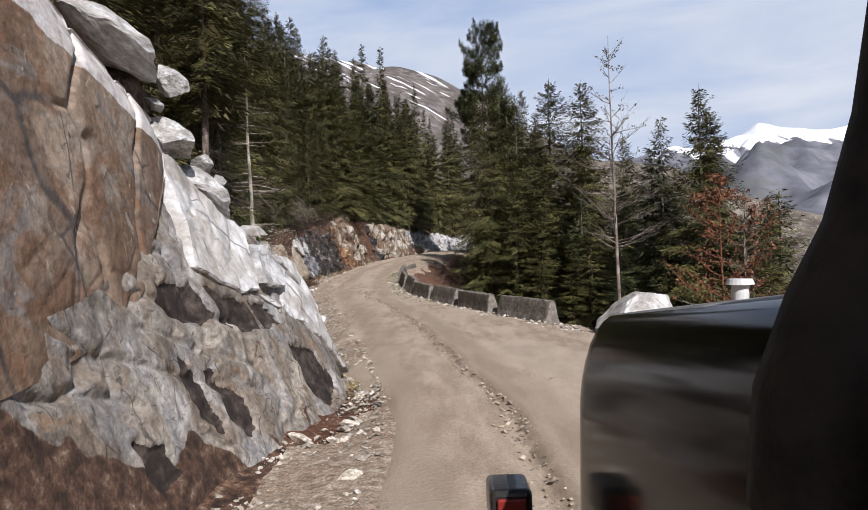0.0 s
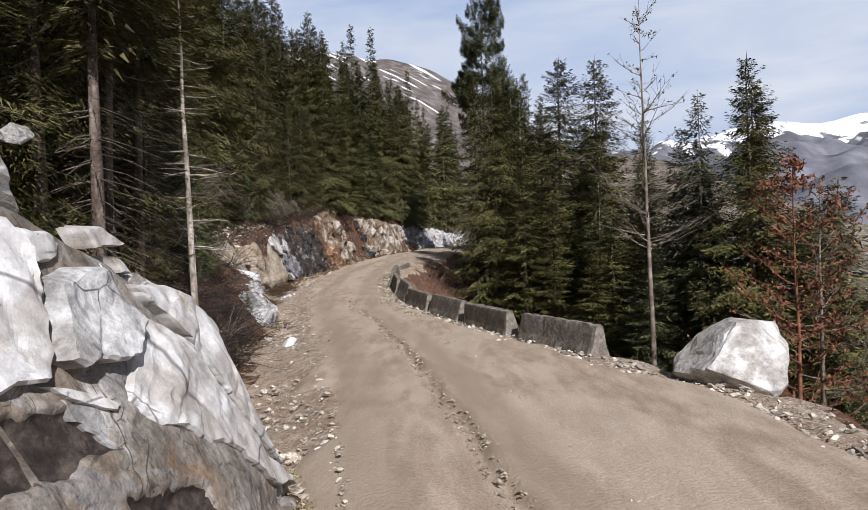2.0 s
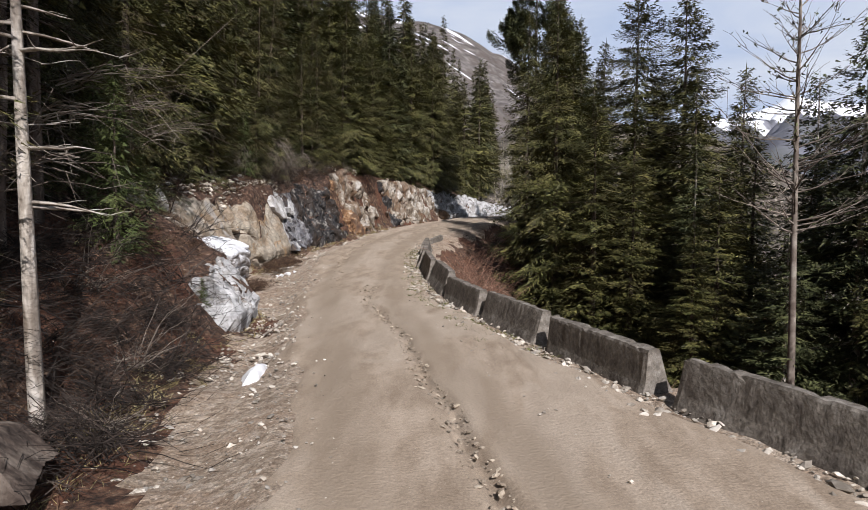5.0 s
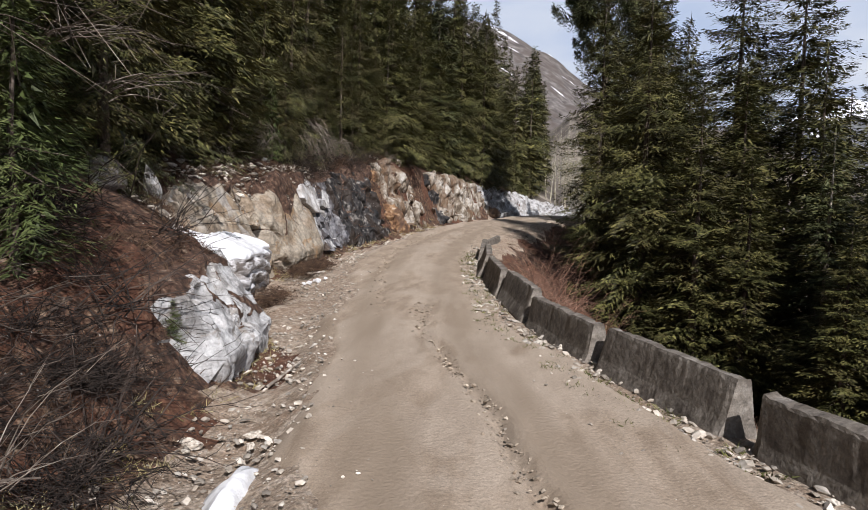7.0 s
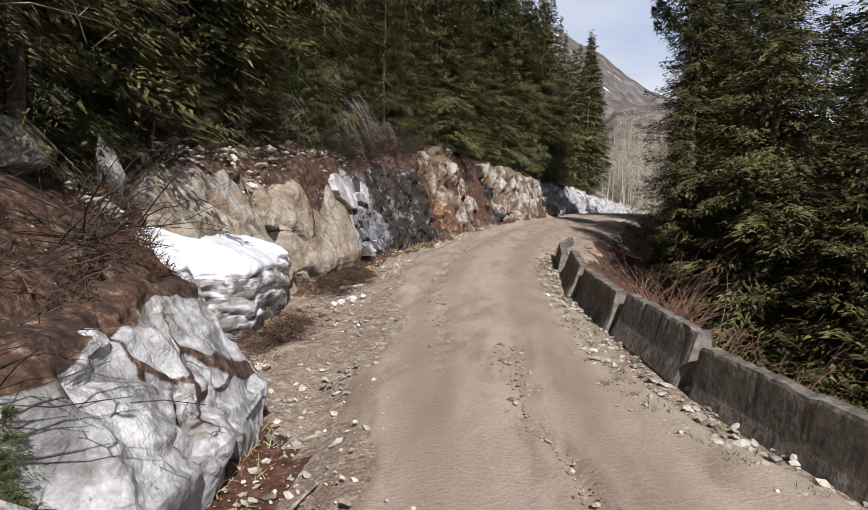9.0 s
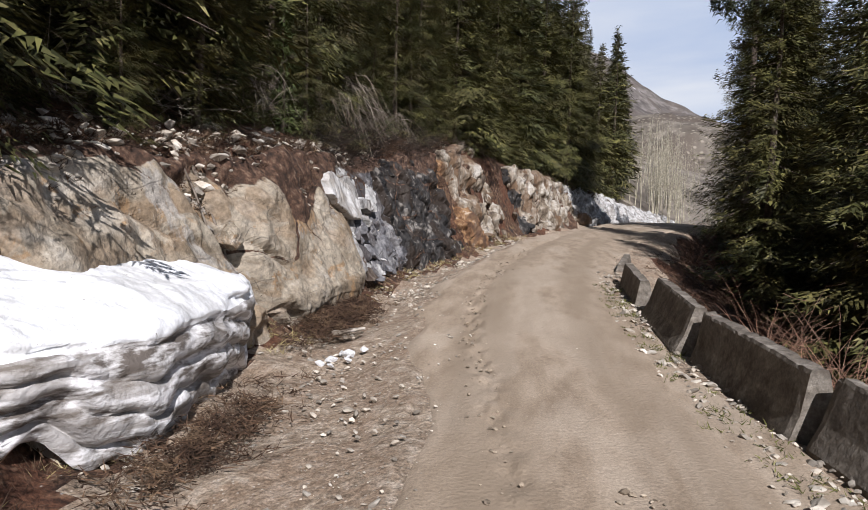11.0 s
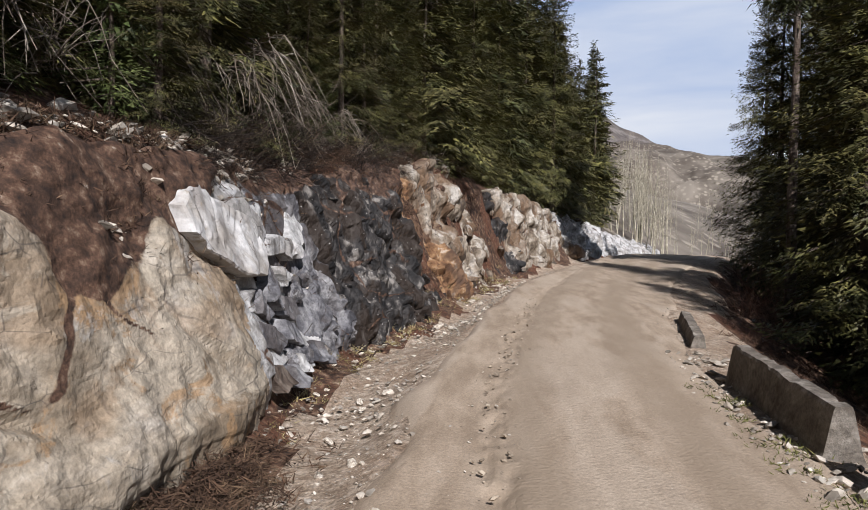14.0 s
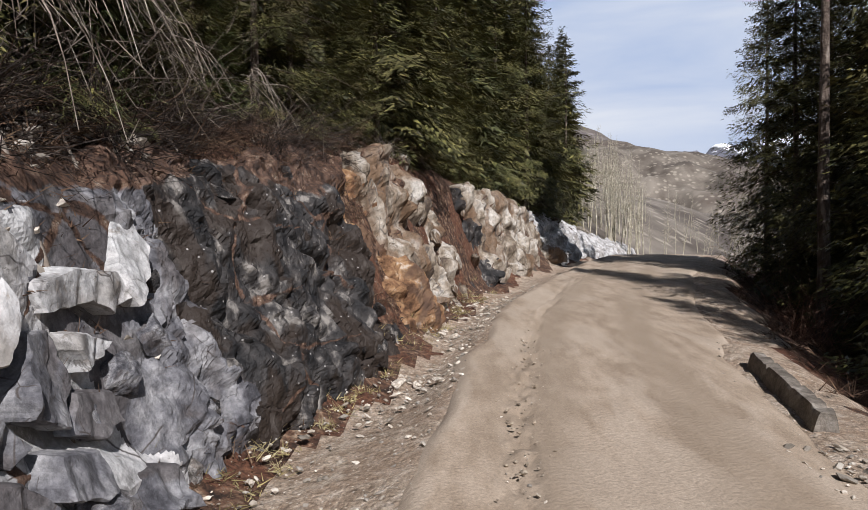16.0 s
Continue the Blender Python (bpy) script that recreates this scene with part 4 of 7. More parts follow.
def stone_plate(name, outline, surface, thick, mat, seed, label, lean=(0.0, 0.0), fine=0.03, edge=0.05, relief=0.04, dip=40, core=None):
    """A plate of stone on a rock face: its outline, corners in y and z, rises thick metres off surface(y, z), with broken edges and faint steps; lean tilts it along y and z."""
    o = np.array(outline, float)
    core = np.array(core if core else o.mean(0), float)
    rim_ = []
    for k in range(len(o)):
        a, b = o[k], o[(k + 1) % len(o)]
        n = max(2, int(np.linalg.norm(b - a) / fine))
        rim_ += [a + (b - a) * j / n for j in range(n)]
    rim_ = np.array(rim_)
    flat = np.column_stack([rim_[:, 0] * 0 + seed, rim_])
    rim_ = rim_ + np.stack([0.03 * fbm(flat * 3, 4, seed + k, 0.6) for k in (1, 2)], 1)
    far_ = np.linalg.norm(rim_ - core, axis=1)
    rings = np.concatenate([[0.0, 0.01, 0.45 * edge, edge], np.linspace(0, 1, int(far_.max() / fine) + 2)[1:] * 10])
    P, hs = [], []
    for r in rings:
        t = np.minimum(r / far_, 0.3) if r <= edge else np.minimum(edge / far_, 0.3) + (1 - np.minimum(edge / far_, 0.3)) * r / 10
        P.append(rim_ + (core - rim_) * np.clip(t, 0, 0.995)[:, None])
        hs.append(np.full(len(rim_), {0.0: 0.0, 0.01: 0.55, 0.45 * edge: 0.88}.get(r, 1.0)))
    yz, f = np.concatenate(P), np.concatenate(hs)
    flat = np.column_stack([yz[:, 0] * 0, yz])
    steps, joint = fracture(flat, (2.0, 0.9, 0.4), seed + 5, dip, 0.03)
    h = -0.14 + f * (0.14 + thick + (yz - core) @ np.array(lean) + relief * (steps - 0.6) + 0.07 * crags(flat, (0.8, 0.5), seed + 7, dip, 4, 0.42) - 0.5 * relief * joint)
    V = np.column_stack([surface(yz[:, 0], yz[:, 1]) + h, yz])
    m, k = len(rim_), len(rings)
    a = (np.arange(k - 1)[:, None] * m + np.arange(m)[None]).ravel()
    b = (np.arange(k - 1)[:, None] * m + (np.arange(m)[None] + 1) % m).ravel()
    me = mesh(name, V, np.stack([a, b, b + m, a + m], 1), mat)
    # A faint joint shade is put into the colour here as well.
    me.attributes.new("soil_shade", "FLOAT", "POINT").data.foreach_set("value", np.clip(0.35 * joint * f, 0, 1).astype(np.float32))
    return tagged(new(name, me), label, "rock")


def slab_face(y, z):
    return TOE(y) - 0.12 - 0.47 * (z - 0.1)


def bank_face(y, z):
    """Where the roadside rock stands at a height."""
    u = np.clip((z - RZ(y)) / BH(y), 0, 1)
    return TOE(y) - (0.5 - np.sin(np.arcsin(1 - 2 * u) / 3)) * BW(y) + 0.2


stone_plate("rock_slab", [(8.1, 3.75), (8.4, 3.72), (8.62, 3.46), (8.84, 3.2), (9.04, 2.97), (9.3, 2.93), (9.38, 2.73), (9.26, 2.35), (9.1, 2.05), (8.98, 1.91), (8.55, 1.95), (8.05, 2.07), (7.83, 2.2), (7.65, 2.29), (7.66, 2.46), (7.82, 2.86), (7.95, 3.34)], slab_face, 0.16, M_WHITE, 301, "broad pale grey-white slab with a dark undercut edge", (-0.03, 0.0), relief=0.025, dip=70)
stone_plate("rock_slab", [(9.44, 2.88), (9.75, 2.85), (9.85, 2.75), (9.7, 2.63), (9.46, 2.6)], slab_face, 0.1, M_WHITE, 302, "small white plate at the top of the slabs")
stone_plate("rock_slab", [(9.37, 2.53), (9.76, 2.63), (9.97, 2.6), (10.1, 2.2), (9.78, 1.96), (9.65, 1.93), (9.4, 1.97), (9.19, 1.95), (9.13, 2.02), (9.25, 2.22)], slab_face, 0.22, M_GREYROCK, 303, "grey-white block with a dark overhanging foot", (0.03, -0.12))
stone_plate("rock_slab", [(10.3, 2.43), (11.0, 2.4), (11.6, 2.15), (12.1, 1.75), (12.5, 1.2), (12.6, 0.6), (12.3, 0.3), (11.8, 0.55), (11.3, 1.08), (10.92, 1.72), (10.78, 2.0), (10.36, 2.34)], slab_face, 0.16, M_WHITE, 304, "long white marble slab leaning on the bank", (0.02, 0.03), core=(11.5, 1.55))
stone_plate("rock_slab", [(10.1, 2.18), (10.28, 2.19), (10.74, 1.94), (10.85, 1.66), (11.2, 0.95), (11.65, 0.5), (11.9, 0.26), (11.2, 0.5), (10.5, 1.1), (10.14, 1.25), (9.76, 1.45), (9.56, 1.7), (9.73, 1.85), (10.02, 2.05)], slab_face, 0.13, M_WHITE, 305, "white marble slab below the long one", (0.0, -0.04), core=(10.5, 1.6))
for k, o in enumerate(([(10.1, 2.9), (10.32, 2.89), (10.55, 2.74), (10.14, 2.73)], [(10.25, 2.66), (10.45, 2.62), (10.55, 2.5), (10.3, 2.53)], [(10.17, 2.62), (10.28, 2.45), (10.2, 2.38), (10.12, 2.5)], [(8.98, 1.9), (9.24, 1.85), (9.45, 1.72), (9.38, 1.68), (9.1, 1.8)], [(9.08, 1.82), (9.31, 1.7), (9.47, 1.44), (9.3, 1.42), (9.1, 1.66)])):
    stone_plate("rock_flake", o, slab_face, 0.09, (M_WHITE, M_WHITE, M_GREYROCK, M_WHITE, M_GREYROCK)[k], 310 + k, "thin pale flake of rock in the brown dirt", fine=0.02, edge=0.03, relief=0.02)
stone_plate("rock_slab", [(41.37, 3.38), (41.56, 3.6), (42.04, 3.7), (42.2, 3.6), (42.56, 3.56), (43.16, 3.43), (43.53, 3.26), (43.62, 3.01), (43.56, 2.81), (43.3, 2.56), (42.64, 2.58), (42.13, 2.77), (41.73, 2.94), (41.42, 3.12)], bank_face, 0.1, M_WHITE, 321, "broad pale cracked slab bedded in the tan bank", (0.0, -0.03), relief=0.025, dip=75)
for k, (o, t) in enumerate((([(16.4, 1.4), (17.5, 1.76), (18.3, 1.6), (17.7, 1.16), (17.3, 1.05), (16.9, 1.15)], 0.16), ([(18.3, 1.4), (18.4, 1.07), (18.14, 0.99), (17.95, 1.2)], 0.12), ([(16.2, 1.25), (16.7, 0.92), (16.5, 0.62), (16.25, 0.72), (15.9, 1.1)], 0.16), ([(17.12, 0.78), (16.85, 0.4), (16.6, 0.45), (16.7, 0.66)], 0.14), ([(18.0, 1.08), (18.13, 0.92), (17.5, 0.38), (17.05, 0.4), (17.5, 0.87)], 0.1), ([(18.26, 0.93), (19.0, 0.8), (18.95, 0.5), (18.0, 0.45), (18.05, 0.72)], 0.18), ([(14.6, 1.3), (15.5, 1.35), (16.0, 1.15), (15.6, 0.8), (15.0, 0.75)], 0.15), ([(14.5, 0.7), (15.4, 0.72), (16.0, 0.5), (15.4, 0.4), (14.7, 0.42)], 0.14))):
    stone_plate("rock_slab", o, bank_face, t, (M_WHITE, M_WHITE, M_WHITE, M_BLUEROCK, M_BROWNROCK, M_BROWNROCK, M_BROWNROCK, M_WHITE)[k], 360 + k, ("white tilted slab among dark rock", "dark brown slab between white ones", "blue-grey slab among dark rock")[{3: 2, 4: 1, 5: 1, 6: 1}.get(k, 0)], fine=0.04, edge=0.04)
BLOCKS = (
    ([(43.85, 3.07), (44.3, 3.17), (44.95, 3.1), (45.07, 2.86), (44.77, 2.76), (44.53, 2.86), (43.91, 2.84)], 0.2, M_GREYROCK),
    ([(45.26, 3.6), (45.56, 3.61), (45.67, 3.35), (45.45, 3.03), (45.1, 2.76), (45.0, 2.96), (45.13, 3.3)], 0.22, M_GREYROCK),
    ([(43.68, 2.74), (44.0, 2.73), (43.98, 2.54), (44.03, 2.33), (43.87, 2.2), (43.77, 2.05), (43.36, 2.23), (43.34, 2.38), (43.49, 2.52)], 0.17, M_BLUEROCK),
    ([(44.02, 2.71), (44.33, 2.69), (44.56, 2.58), (44.44, 2.43), (44.12, 2.36), (44.05, 2.53)], 0.2, M_GREYROCK),
    ([(43.96, 2.25), (44.4, 2.2), (44.44, 1.95), (44.16, 1.86), (43.82, 2.0)], 0.16, M_BLUEROCK),
    ([(43.49, 2.0), (43.98, 1.87), (43.96, 1.61), (43.73, 1.56), (43.4, 1.7)], 0.2, M_BLUEROCK),
    ([(44.35, 1.59), (44.85, 1.49), (44.76, 1.27), (44.82, 1.11), (44.1, 1.3)], 0.16, M_BLUEROCK),
    ([(43.05, 2.4), (43.25, 2.26), (43.42, 2.07), (43.21, 1.98), (42.9, 2.12)], 0.14, M_BLUEROCK),
    ([(42.7, 2.42), (43.0, 2.4), (42.85, 2.1), (42.6, 2.15)], 0.12, M_GREYROCK),
    ([(42.8, 2.03), (43.15, 1.93), (43.38, 1.7), (43.09, 1.53), (42.66, 1.72)], 0.15, M_BLUEROCK),
    ([(43.6, 1.5), (44.05, 1.45), (44.02, 1.25), (43.65, 1.2)], 0.2, M_GREYROCK),
    ([(42.05, 1.99), (42.17, 1.83), (42.5, 1.68), (42.3, 1.55), (41.99, 1.75)], 0.13, M_GREYROCK),
    ([(42.5, 1.5), (43.0, 1.45), (43.1, 1.2), (42.6, 1.15)], 0.2, M_BROWNROCK),
    ([(43.15, 1.42), (43.55, 1.35), (43.5, 1.1), (43.15, 1.12)], 0.18, M_BLUEROCK),
)
for k, (o, thick, mat) in enumerate(BLOCKS):
    stone_plate("rock_block", o, bank_face, thick - 0.1, mat, 330 + k, {"blue_grey_rock": "blue-grey jointed block of the rock face", "pale_grey_rock": "pale angular block of the rock face"}.get(mat.name, "dark brown block at the foot of the face"), (0.12 * math.sin(k * 2.3), 0.1 * math.cos(k * 1.7)), relief=0.05, dip=60, edge=0.03)



def boulder_mesh(name, seed, mat, detail=3, flat=0.7):
    """A broken stone: a ball cut by planes, with fine relief."""
    r = random.Random(seed)
    bm = bmesh.new()
    bmesh.ops.create_icosphere(bm, subdivisions=detail, radius=1.25)
    planes = []
    for k in range(19):
        n = Vector((r.gauss(0, 1), r.gauss(0, 1), r.gauss(0, 1))).normalized()
        planes.append((n, r.uniform(0.5, 0.82)))
    for v in bm.verts:
        for n, d in planes:
            e = v.co.dot(n) - d
            if e > 0:
                v.co -= n * e
        v.co += v.co.normalized() * 0.07 * noise.fractal(v.co * 2.6 + Vector((seed, 0, 0)), 1.0, 2.0, 3)
        v.co.z *= flat
    me = bpy.data.meshes.new(name)
    bm.to_mesh(me)
    bm.free()
    me.materials.append(mat)
    return me


BOULDERS = {m.name: [boulder_mesh("boulder", 10 * k + 3, m, 3 if m in (M_SLATE, M_CREAM, M_GREYROCK) else 4, 0.85) for k in range(4)] for m in (M_PALEB, M_GREYB, M_TAN, M_DARKROCK, M_BROWNROCK, M_SLATE, M_BLUEROCK, M_CREAM, M_GREYROCK)}


def boulder(at, size, mat, turn=(0, 0, 0), label="pale angular boulder", kind=0):
    ob = new("boulder", BOULDERS[mat.name][kind % 4])
    ob.matrix_world = pose(*at, *turn) @ Matrix.Diagonal((*size, 1))
    return tagged(ob, label, "boulder")


boulder((-3.65, 7.45, 4.95), (0.7, 1.3, 0.36), M_PALEB, (-6, 26, 4), "flat white boulder lying on the cliff top", 2)
boulder((-3.3, 8.4, 4.7), (0.3, 0.32, 0.24), M_PALEB, (38, 25, 40), "small white boulder wedged above the slab", 0)
# The dark blocks here fill gaps, painting the shade between the boulders.
boulder((-3.85, 7.9, 4.4), (0.5, 0.85, 0.5), M_BROWNROCK, (10, -15, 10), "dark block added for the shaded gap between the boulders", 2)
boulder((-3.45, 8.2, 4.35), (0.18, 0.3, 0.1), M_PALEB, (10, 20, 40), "small white stone between dark blocks", 2)
boulder((-3.45, 8.6, 4.02), (0.5, 0.72, 0.3), M_PALEB, (-4, 24, 10), "rounded tan-grey boulder above the slab", 0)
boulder((-3.75, 8.7, 3.7), (0.45, 0.9, 0.4), M_BROWNROCK, (0, -20, 0), "dark rock added for the shade under the boulders", 0)
boulder((-3.3, 9.5, 3.78), (0.2, 0.3, 0.18), M_PALEB, (0, 20, 50), "small white stone above the slab", 2)
boulder((-3.3, 10.15, 3.6), (0.16, 0.26, 0.1), M_PALEB, (20, 10, 20), "small white stone above the slab", 1)
boulder((-3.35, 9.35, 3.36), (0.6, 1.3, 0.42), M_PALEB, (-10, 28, -4), "long rounded grey boulder lying on the slab", 2)
boulder((-3.45, 9.75, 2.98), (0.45, 0.8, 0.26), M_BROWNROCK, (-10, 20, 0), "dark rock added for the shade under the boulders", 1)
boulder((-3.3, 11.2, 2.55), (0.2, 0.3, 0.15), M_PALEB, (20, 5, 60), "small white stone above the slab", 0)
boulder((-3.4, 12.4, 2.3), (0.3, 0.6, 0.18), M_PALEB, (-20, 15, 10), "flat white stone on the dirt bank", 2)
boulder((-3.2, 13.4, 1.7), (0.25, 0.55, 0.2), M_PALEB, (-20, 25, 10), "flat white stone on the dirt bank", 1)
boulder((-3.25, 14.4, 0.95), (0.22, 0.75, 0.3), M_PALEB, (-30, 20, -14), "white tilted slab among dark rock", 3)
boulder((-3.65, 15.2, 0.75), (0.2, 0.6, 0.28), M_PALEB, (-30, 20, -14), "white tilted slab among dark rock", 0)
boulder((-4.05, 16.6, 0.45), (0.25, 0.4, 0.25), M_TAN, (10, 20, -34), "tan boulder at the foot of the bank", 2)
boulder((5.1, 16.3, 0.5), (1.5, 1.2, 1.1), M_PALEB, (4, -6, 25), "large pale flat-topped boulder beside the barriers", 2)
boulder((-9.55, 32.3, 3.0), (0.28, 0.4, 0.75), M_GREYB, (6, -8, 20), "upright grey slab standing in the dirt bank", 1)
boulder((-9.1, 37.6, 2.25), (0.3, 0.4, 0.3), M_TAN, (10, 20, 30), "pale tan boulder beside the snow bank", 1)
boulder((-9.3, 38.35, 1.8), (0.5, 0.55, 0.5), M_PALEB, (10, 0, 40), "pale boulder on the bank by the snow", 0)
for k, (x, y, z, s) in enumerate(((-8.9, 53.4, 4.9, 0.4), (-8.5, 52.9, 4.3, 0.3), (-8.6, 54.6, 4.6, 0.35), (-8.3, 54.1, 4.2, 0.3), (-8.2, 55.4, 4.5, 0.35), (-9.4, 30.2, 3.2, 0.5), (-8.5, 44.9, 1.15, 0.26), (-8.35, 45.4, 1.25, 0.2))):
    boulder((x, y, z), (s, s * 1.2, s * 0.9), (M_GREYB, M_TAN)[k in (0, 2, 4)], (20 * k, 13 * k, 47 * k), "broken angular block on the bank", 2 * k)

# angular blocks bedded in the rock faces
def bedded(fn, n, ys, qs, sizes, mat, seed, label, depth=0.0, flat=0.7):
    r = random.Random(seed)
    for k in range(n):
        y, q_ = r.uniform(*ys), r.uniform(*qs)
        x, yv, z = [float(np.ravel(v)[0]) for v in fn(np.array([y]), np.array([q_]))]
        s = sizes[0] + (sizes[1] - sizes[0]) * r.random() ** 1.6
        boulder((x - depth, yv, z), (s * flat, s * r.uniform(0.9, 1.5), s * r.uniform(0.6, 1.0)), mat, (r.uniform(-35, 35), r.uniform(-25, 25), r.uniform(-30, 30)), label, k)


FACE = bank(-0.04, 1.04, 0.24)
bedded(FACE, 8, (43.0, 45.9), (0.04, 0.4), (0.15, 0.35), M_BLUEROCK, 3, "blue-grey broken block in the rock face", 0.12)
bedded(FACE, 14, (45.8, 51.6), (0.03, 0.72), (0.2, 0.5), M_SLATE, 5, "near-black angular slate block in the face", 0.16)
bedded(FACE, 10, (53.4, 60.0), (0.05, 0.9), (0.25, 0.55), M_CREAM, 7, "cream angular block standing out of the face", 0.2, 0.45)
bedded(FACE, 6, (60.0, 72.0), (0.05, 0.9), (0.3, 0.6), M_CREAM, 8, "cream angular block near the bend", 0.2, 0.45)
bedded(bank(-0.04, 0.8, 0.26), 5, (26.0, 30.0), (0.05, 0.75), (0.25, 0.6), M_GREYROCK, 10, "whitish grey block of the outcrop", 0.2)
bedded(slab, 3, (9.2, 12.4), (0.55, 0.95), (0.3, 0.6), M_GREYB, 12, "grey block at the upper edge of the slab", 0.2, 0.6)
bedded(bank(-0.05, 0.8, 0.1), 6, (13.4, 17.6), (0.05, 0.7), (0.15, 0.42), M_PALEB, 14, "white tilted stone slab in the dark bank", 0.1, 0.6)
bedded(bank(-0.05, 0.8, 0.1), 8, (13.6, 18.4), (0.05, 0.75), (0.15, 0.42), M_BROWNROCK, 18, "dark brown broken stone in the bank", 0.1, 0.6)

# ---- distance ----
def ridge(name, az, el, r0, r1, base, seed, mat, label, rough=0.06):
    """A mountainside that climbs from r0 to its skyline at r1; az and el, in degrees, give the skyline."""
    a = np.radians(np.linspace(az[0], az[-1], 260))
    top = np.interp(np.degrees(a), az, el)
    t = np.linspace(0, 1, 60)
    A, T = np.meshgrid(a, t, indexing="ij")
    R = lerp(r0, r1, T)
    H = lerp(base, 1, T ** 0.9)
    z_top = np.tan(np.radians(top))[:, None] * r1
    Z = lerp(base * 1.0, z_top, T ** 1.15)
    X, Y = R * np.sin(A), R * np.cos(A)
    p = np.stack([X, Y, Z], 2).reshape(-1, 3)
    w = r1 - r0
    Z = Z + (rough * w * 0.5 * (fbm(p / w * 5, 5, seed) - 0.8 * np.abs(fbm(p / w * 9, 4, seed + 3)))).reshape(Z.shape) * np.sin(np.pi * np.clip(T * 0.9 + 0.05, 0, 1)) + 0.004 * w * vnoise(p / w * 40, seed + 9).reshape(Z.shape)
    # the far side falls away behind the skyline
    X = np.concatenate([X, X[:, -1:] * 1.15], 1)
    Y = np.concatenate([Y, Y[:, -1:] * 1.15], 1)
    Z = np.concatenate([Z, Z[:, -1:] * 0.3], 1)
    P = np.stack([X, Y, Z + 2], 2)
    return tagged(new(name, mesh(name, P.reshape(-1, 3), grid_faces(len(a), 61), mat, True)), label, "mountain", kind="structure")


def mountain_material(name, low, high, snow, lo, hi, scale, spread_, long=2.0):
    m = material(name, low, scale, 10, bump=0.0, blotch=high, blotch_scale=scale * 0.4, blotch_fac=0.6)
    nt = m.node_tree
    N, L = nt.nodes.new, nt.links.new
    bs = next(n for n in nt.nodes if n.type == "BSDF_PRINCIPLED")
    src = bs.inputs["Base Color"].links[0].from_socket
    co, sep, no, add, mr, mx = N("ShaderNodeTexCoord"), N("ShaderNodeSeparateXYZ"), N("ShaderNodeTexNoise"), N("ShaderNodeMath"), N("ShaderNodeMapRange"), N("ShaderNodeMix")
    L(co.outputs["Object"], sep.inputs[0])
    mp = N("ShaderNodeMapping")
    mp.vector_type = "TEXTURE"
    mp.inputs["Scale"].default_value = (long, long, 1.0)
    mp.inputs["Rotation"].default_value = (0, radians(35), 0)
    L(co.outputs["Object"], mp.inputs["Vector"])
    L(mp.outputs["Vector"], no.inputs["Vector"])
    no.inputs["Scale"].default_value, no.inputs["Detail"].default_value = scale * (1.2 if long < 5 else 2.2), 4
    add.operation = "MULTIPLY_ADD"
    L(no.outputs["Fac"], add.inputs[0])
    add.inputs[1].default_value = spread_
    L(sep.outputs["Z"], add.inputs[2])
    mr.inputs["From Min"].default_value, mr.inputs["From Max"].default_value = lo, hi
    L(add.outputs[0], mr.inputs["Value"])
    mx.data_type = "RGBA"
    L(mr.outputs["Result"], mx.inputs["Factor"])
    L(src, mx.inputs["A"])
    mx.inputs["B"].default_value = (*snow, 1)
    L(mx.outputs["Result"], bs.inputs["Base Color"])
    return m


M_MTN = mountain_material("grey_brown_mountain", [(0.3, (0.07, 0.06, 0.054)), (0.5, (0.12, 0.104, 0.093)), (0.7, (0.19, 0.17, 0.155))], (0.085, 0.066, 0.054), (0.8, 0.8, 0.82), 1022, 1045, 0.07, 1250, 15.0)
M_PEAK = mountain_material("snowy_peak_rock", [(0.3, (0.085, 0.085, 0.1)), (0.5, (0.13, 0.13, 0.15)), (0.7, (0.19, 0.19, 0.21))], (0.09, 0.095, 0.085), (0.85, 0.86, 0.88), 835, 875, 0.009, 900)
ridge("mountain_near", [-70, -20, -8, -5, -2.6, 1, 3, 5, 6.8, 8.6, 10.5, 12.5, 14.7, 18, 24], [20, 18, 16.8, 16.3, 16.2, 15.2, 14.2, 13.0, 11.5, 10.2, 9.4, 8.3, 7.4, 5.5, 1], 300, 1150, -20, 5, M_MTN, "grey-brown mountainside with thin snow streaks")
ridge("mountain_far", [10, 15, 18, 20.5, 22, 24.3, 26.7, 28.5, 31.6, 36, 45, 60, 90], [5, 6.5, 7.6, 8.4, 8.2, 8.6, 9.6, 8.9, 8.7, 9.5, 9, 8, 5], 900, 3800, -60, 8, M_PEAK, "snow-capped peaks across the valley", 0.11)
ridge("hill_middle", [2, 6, 9, 12, 15, 18, 21, 26, 40], [5, 8.6, 8.9, 8.3, 7.6, 7.2, 6.4, 4.0, -2], 170, 520, -14, 3, M_HILL, "brown hillside with bare aspens", 0.08)

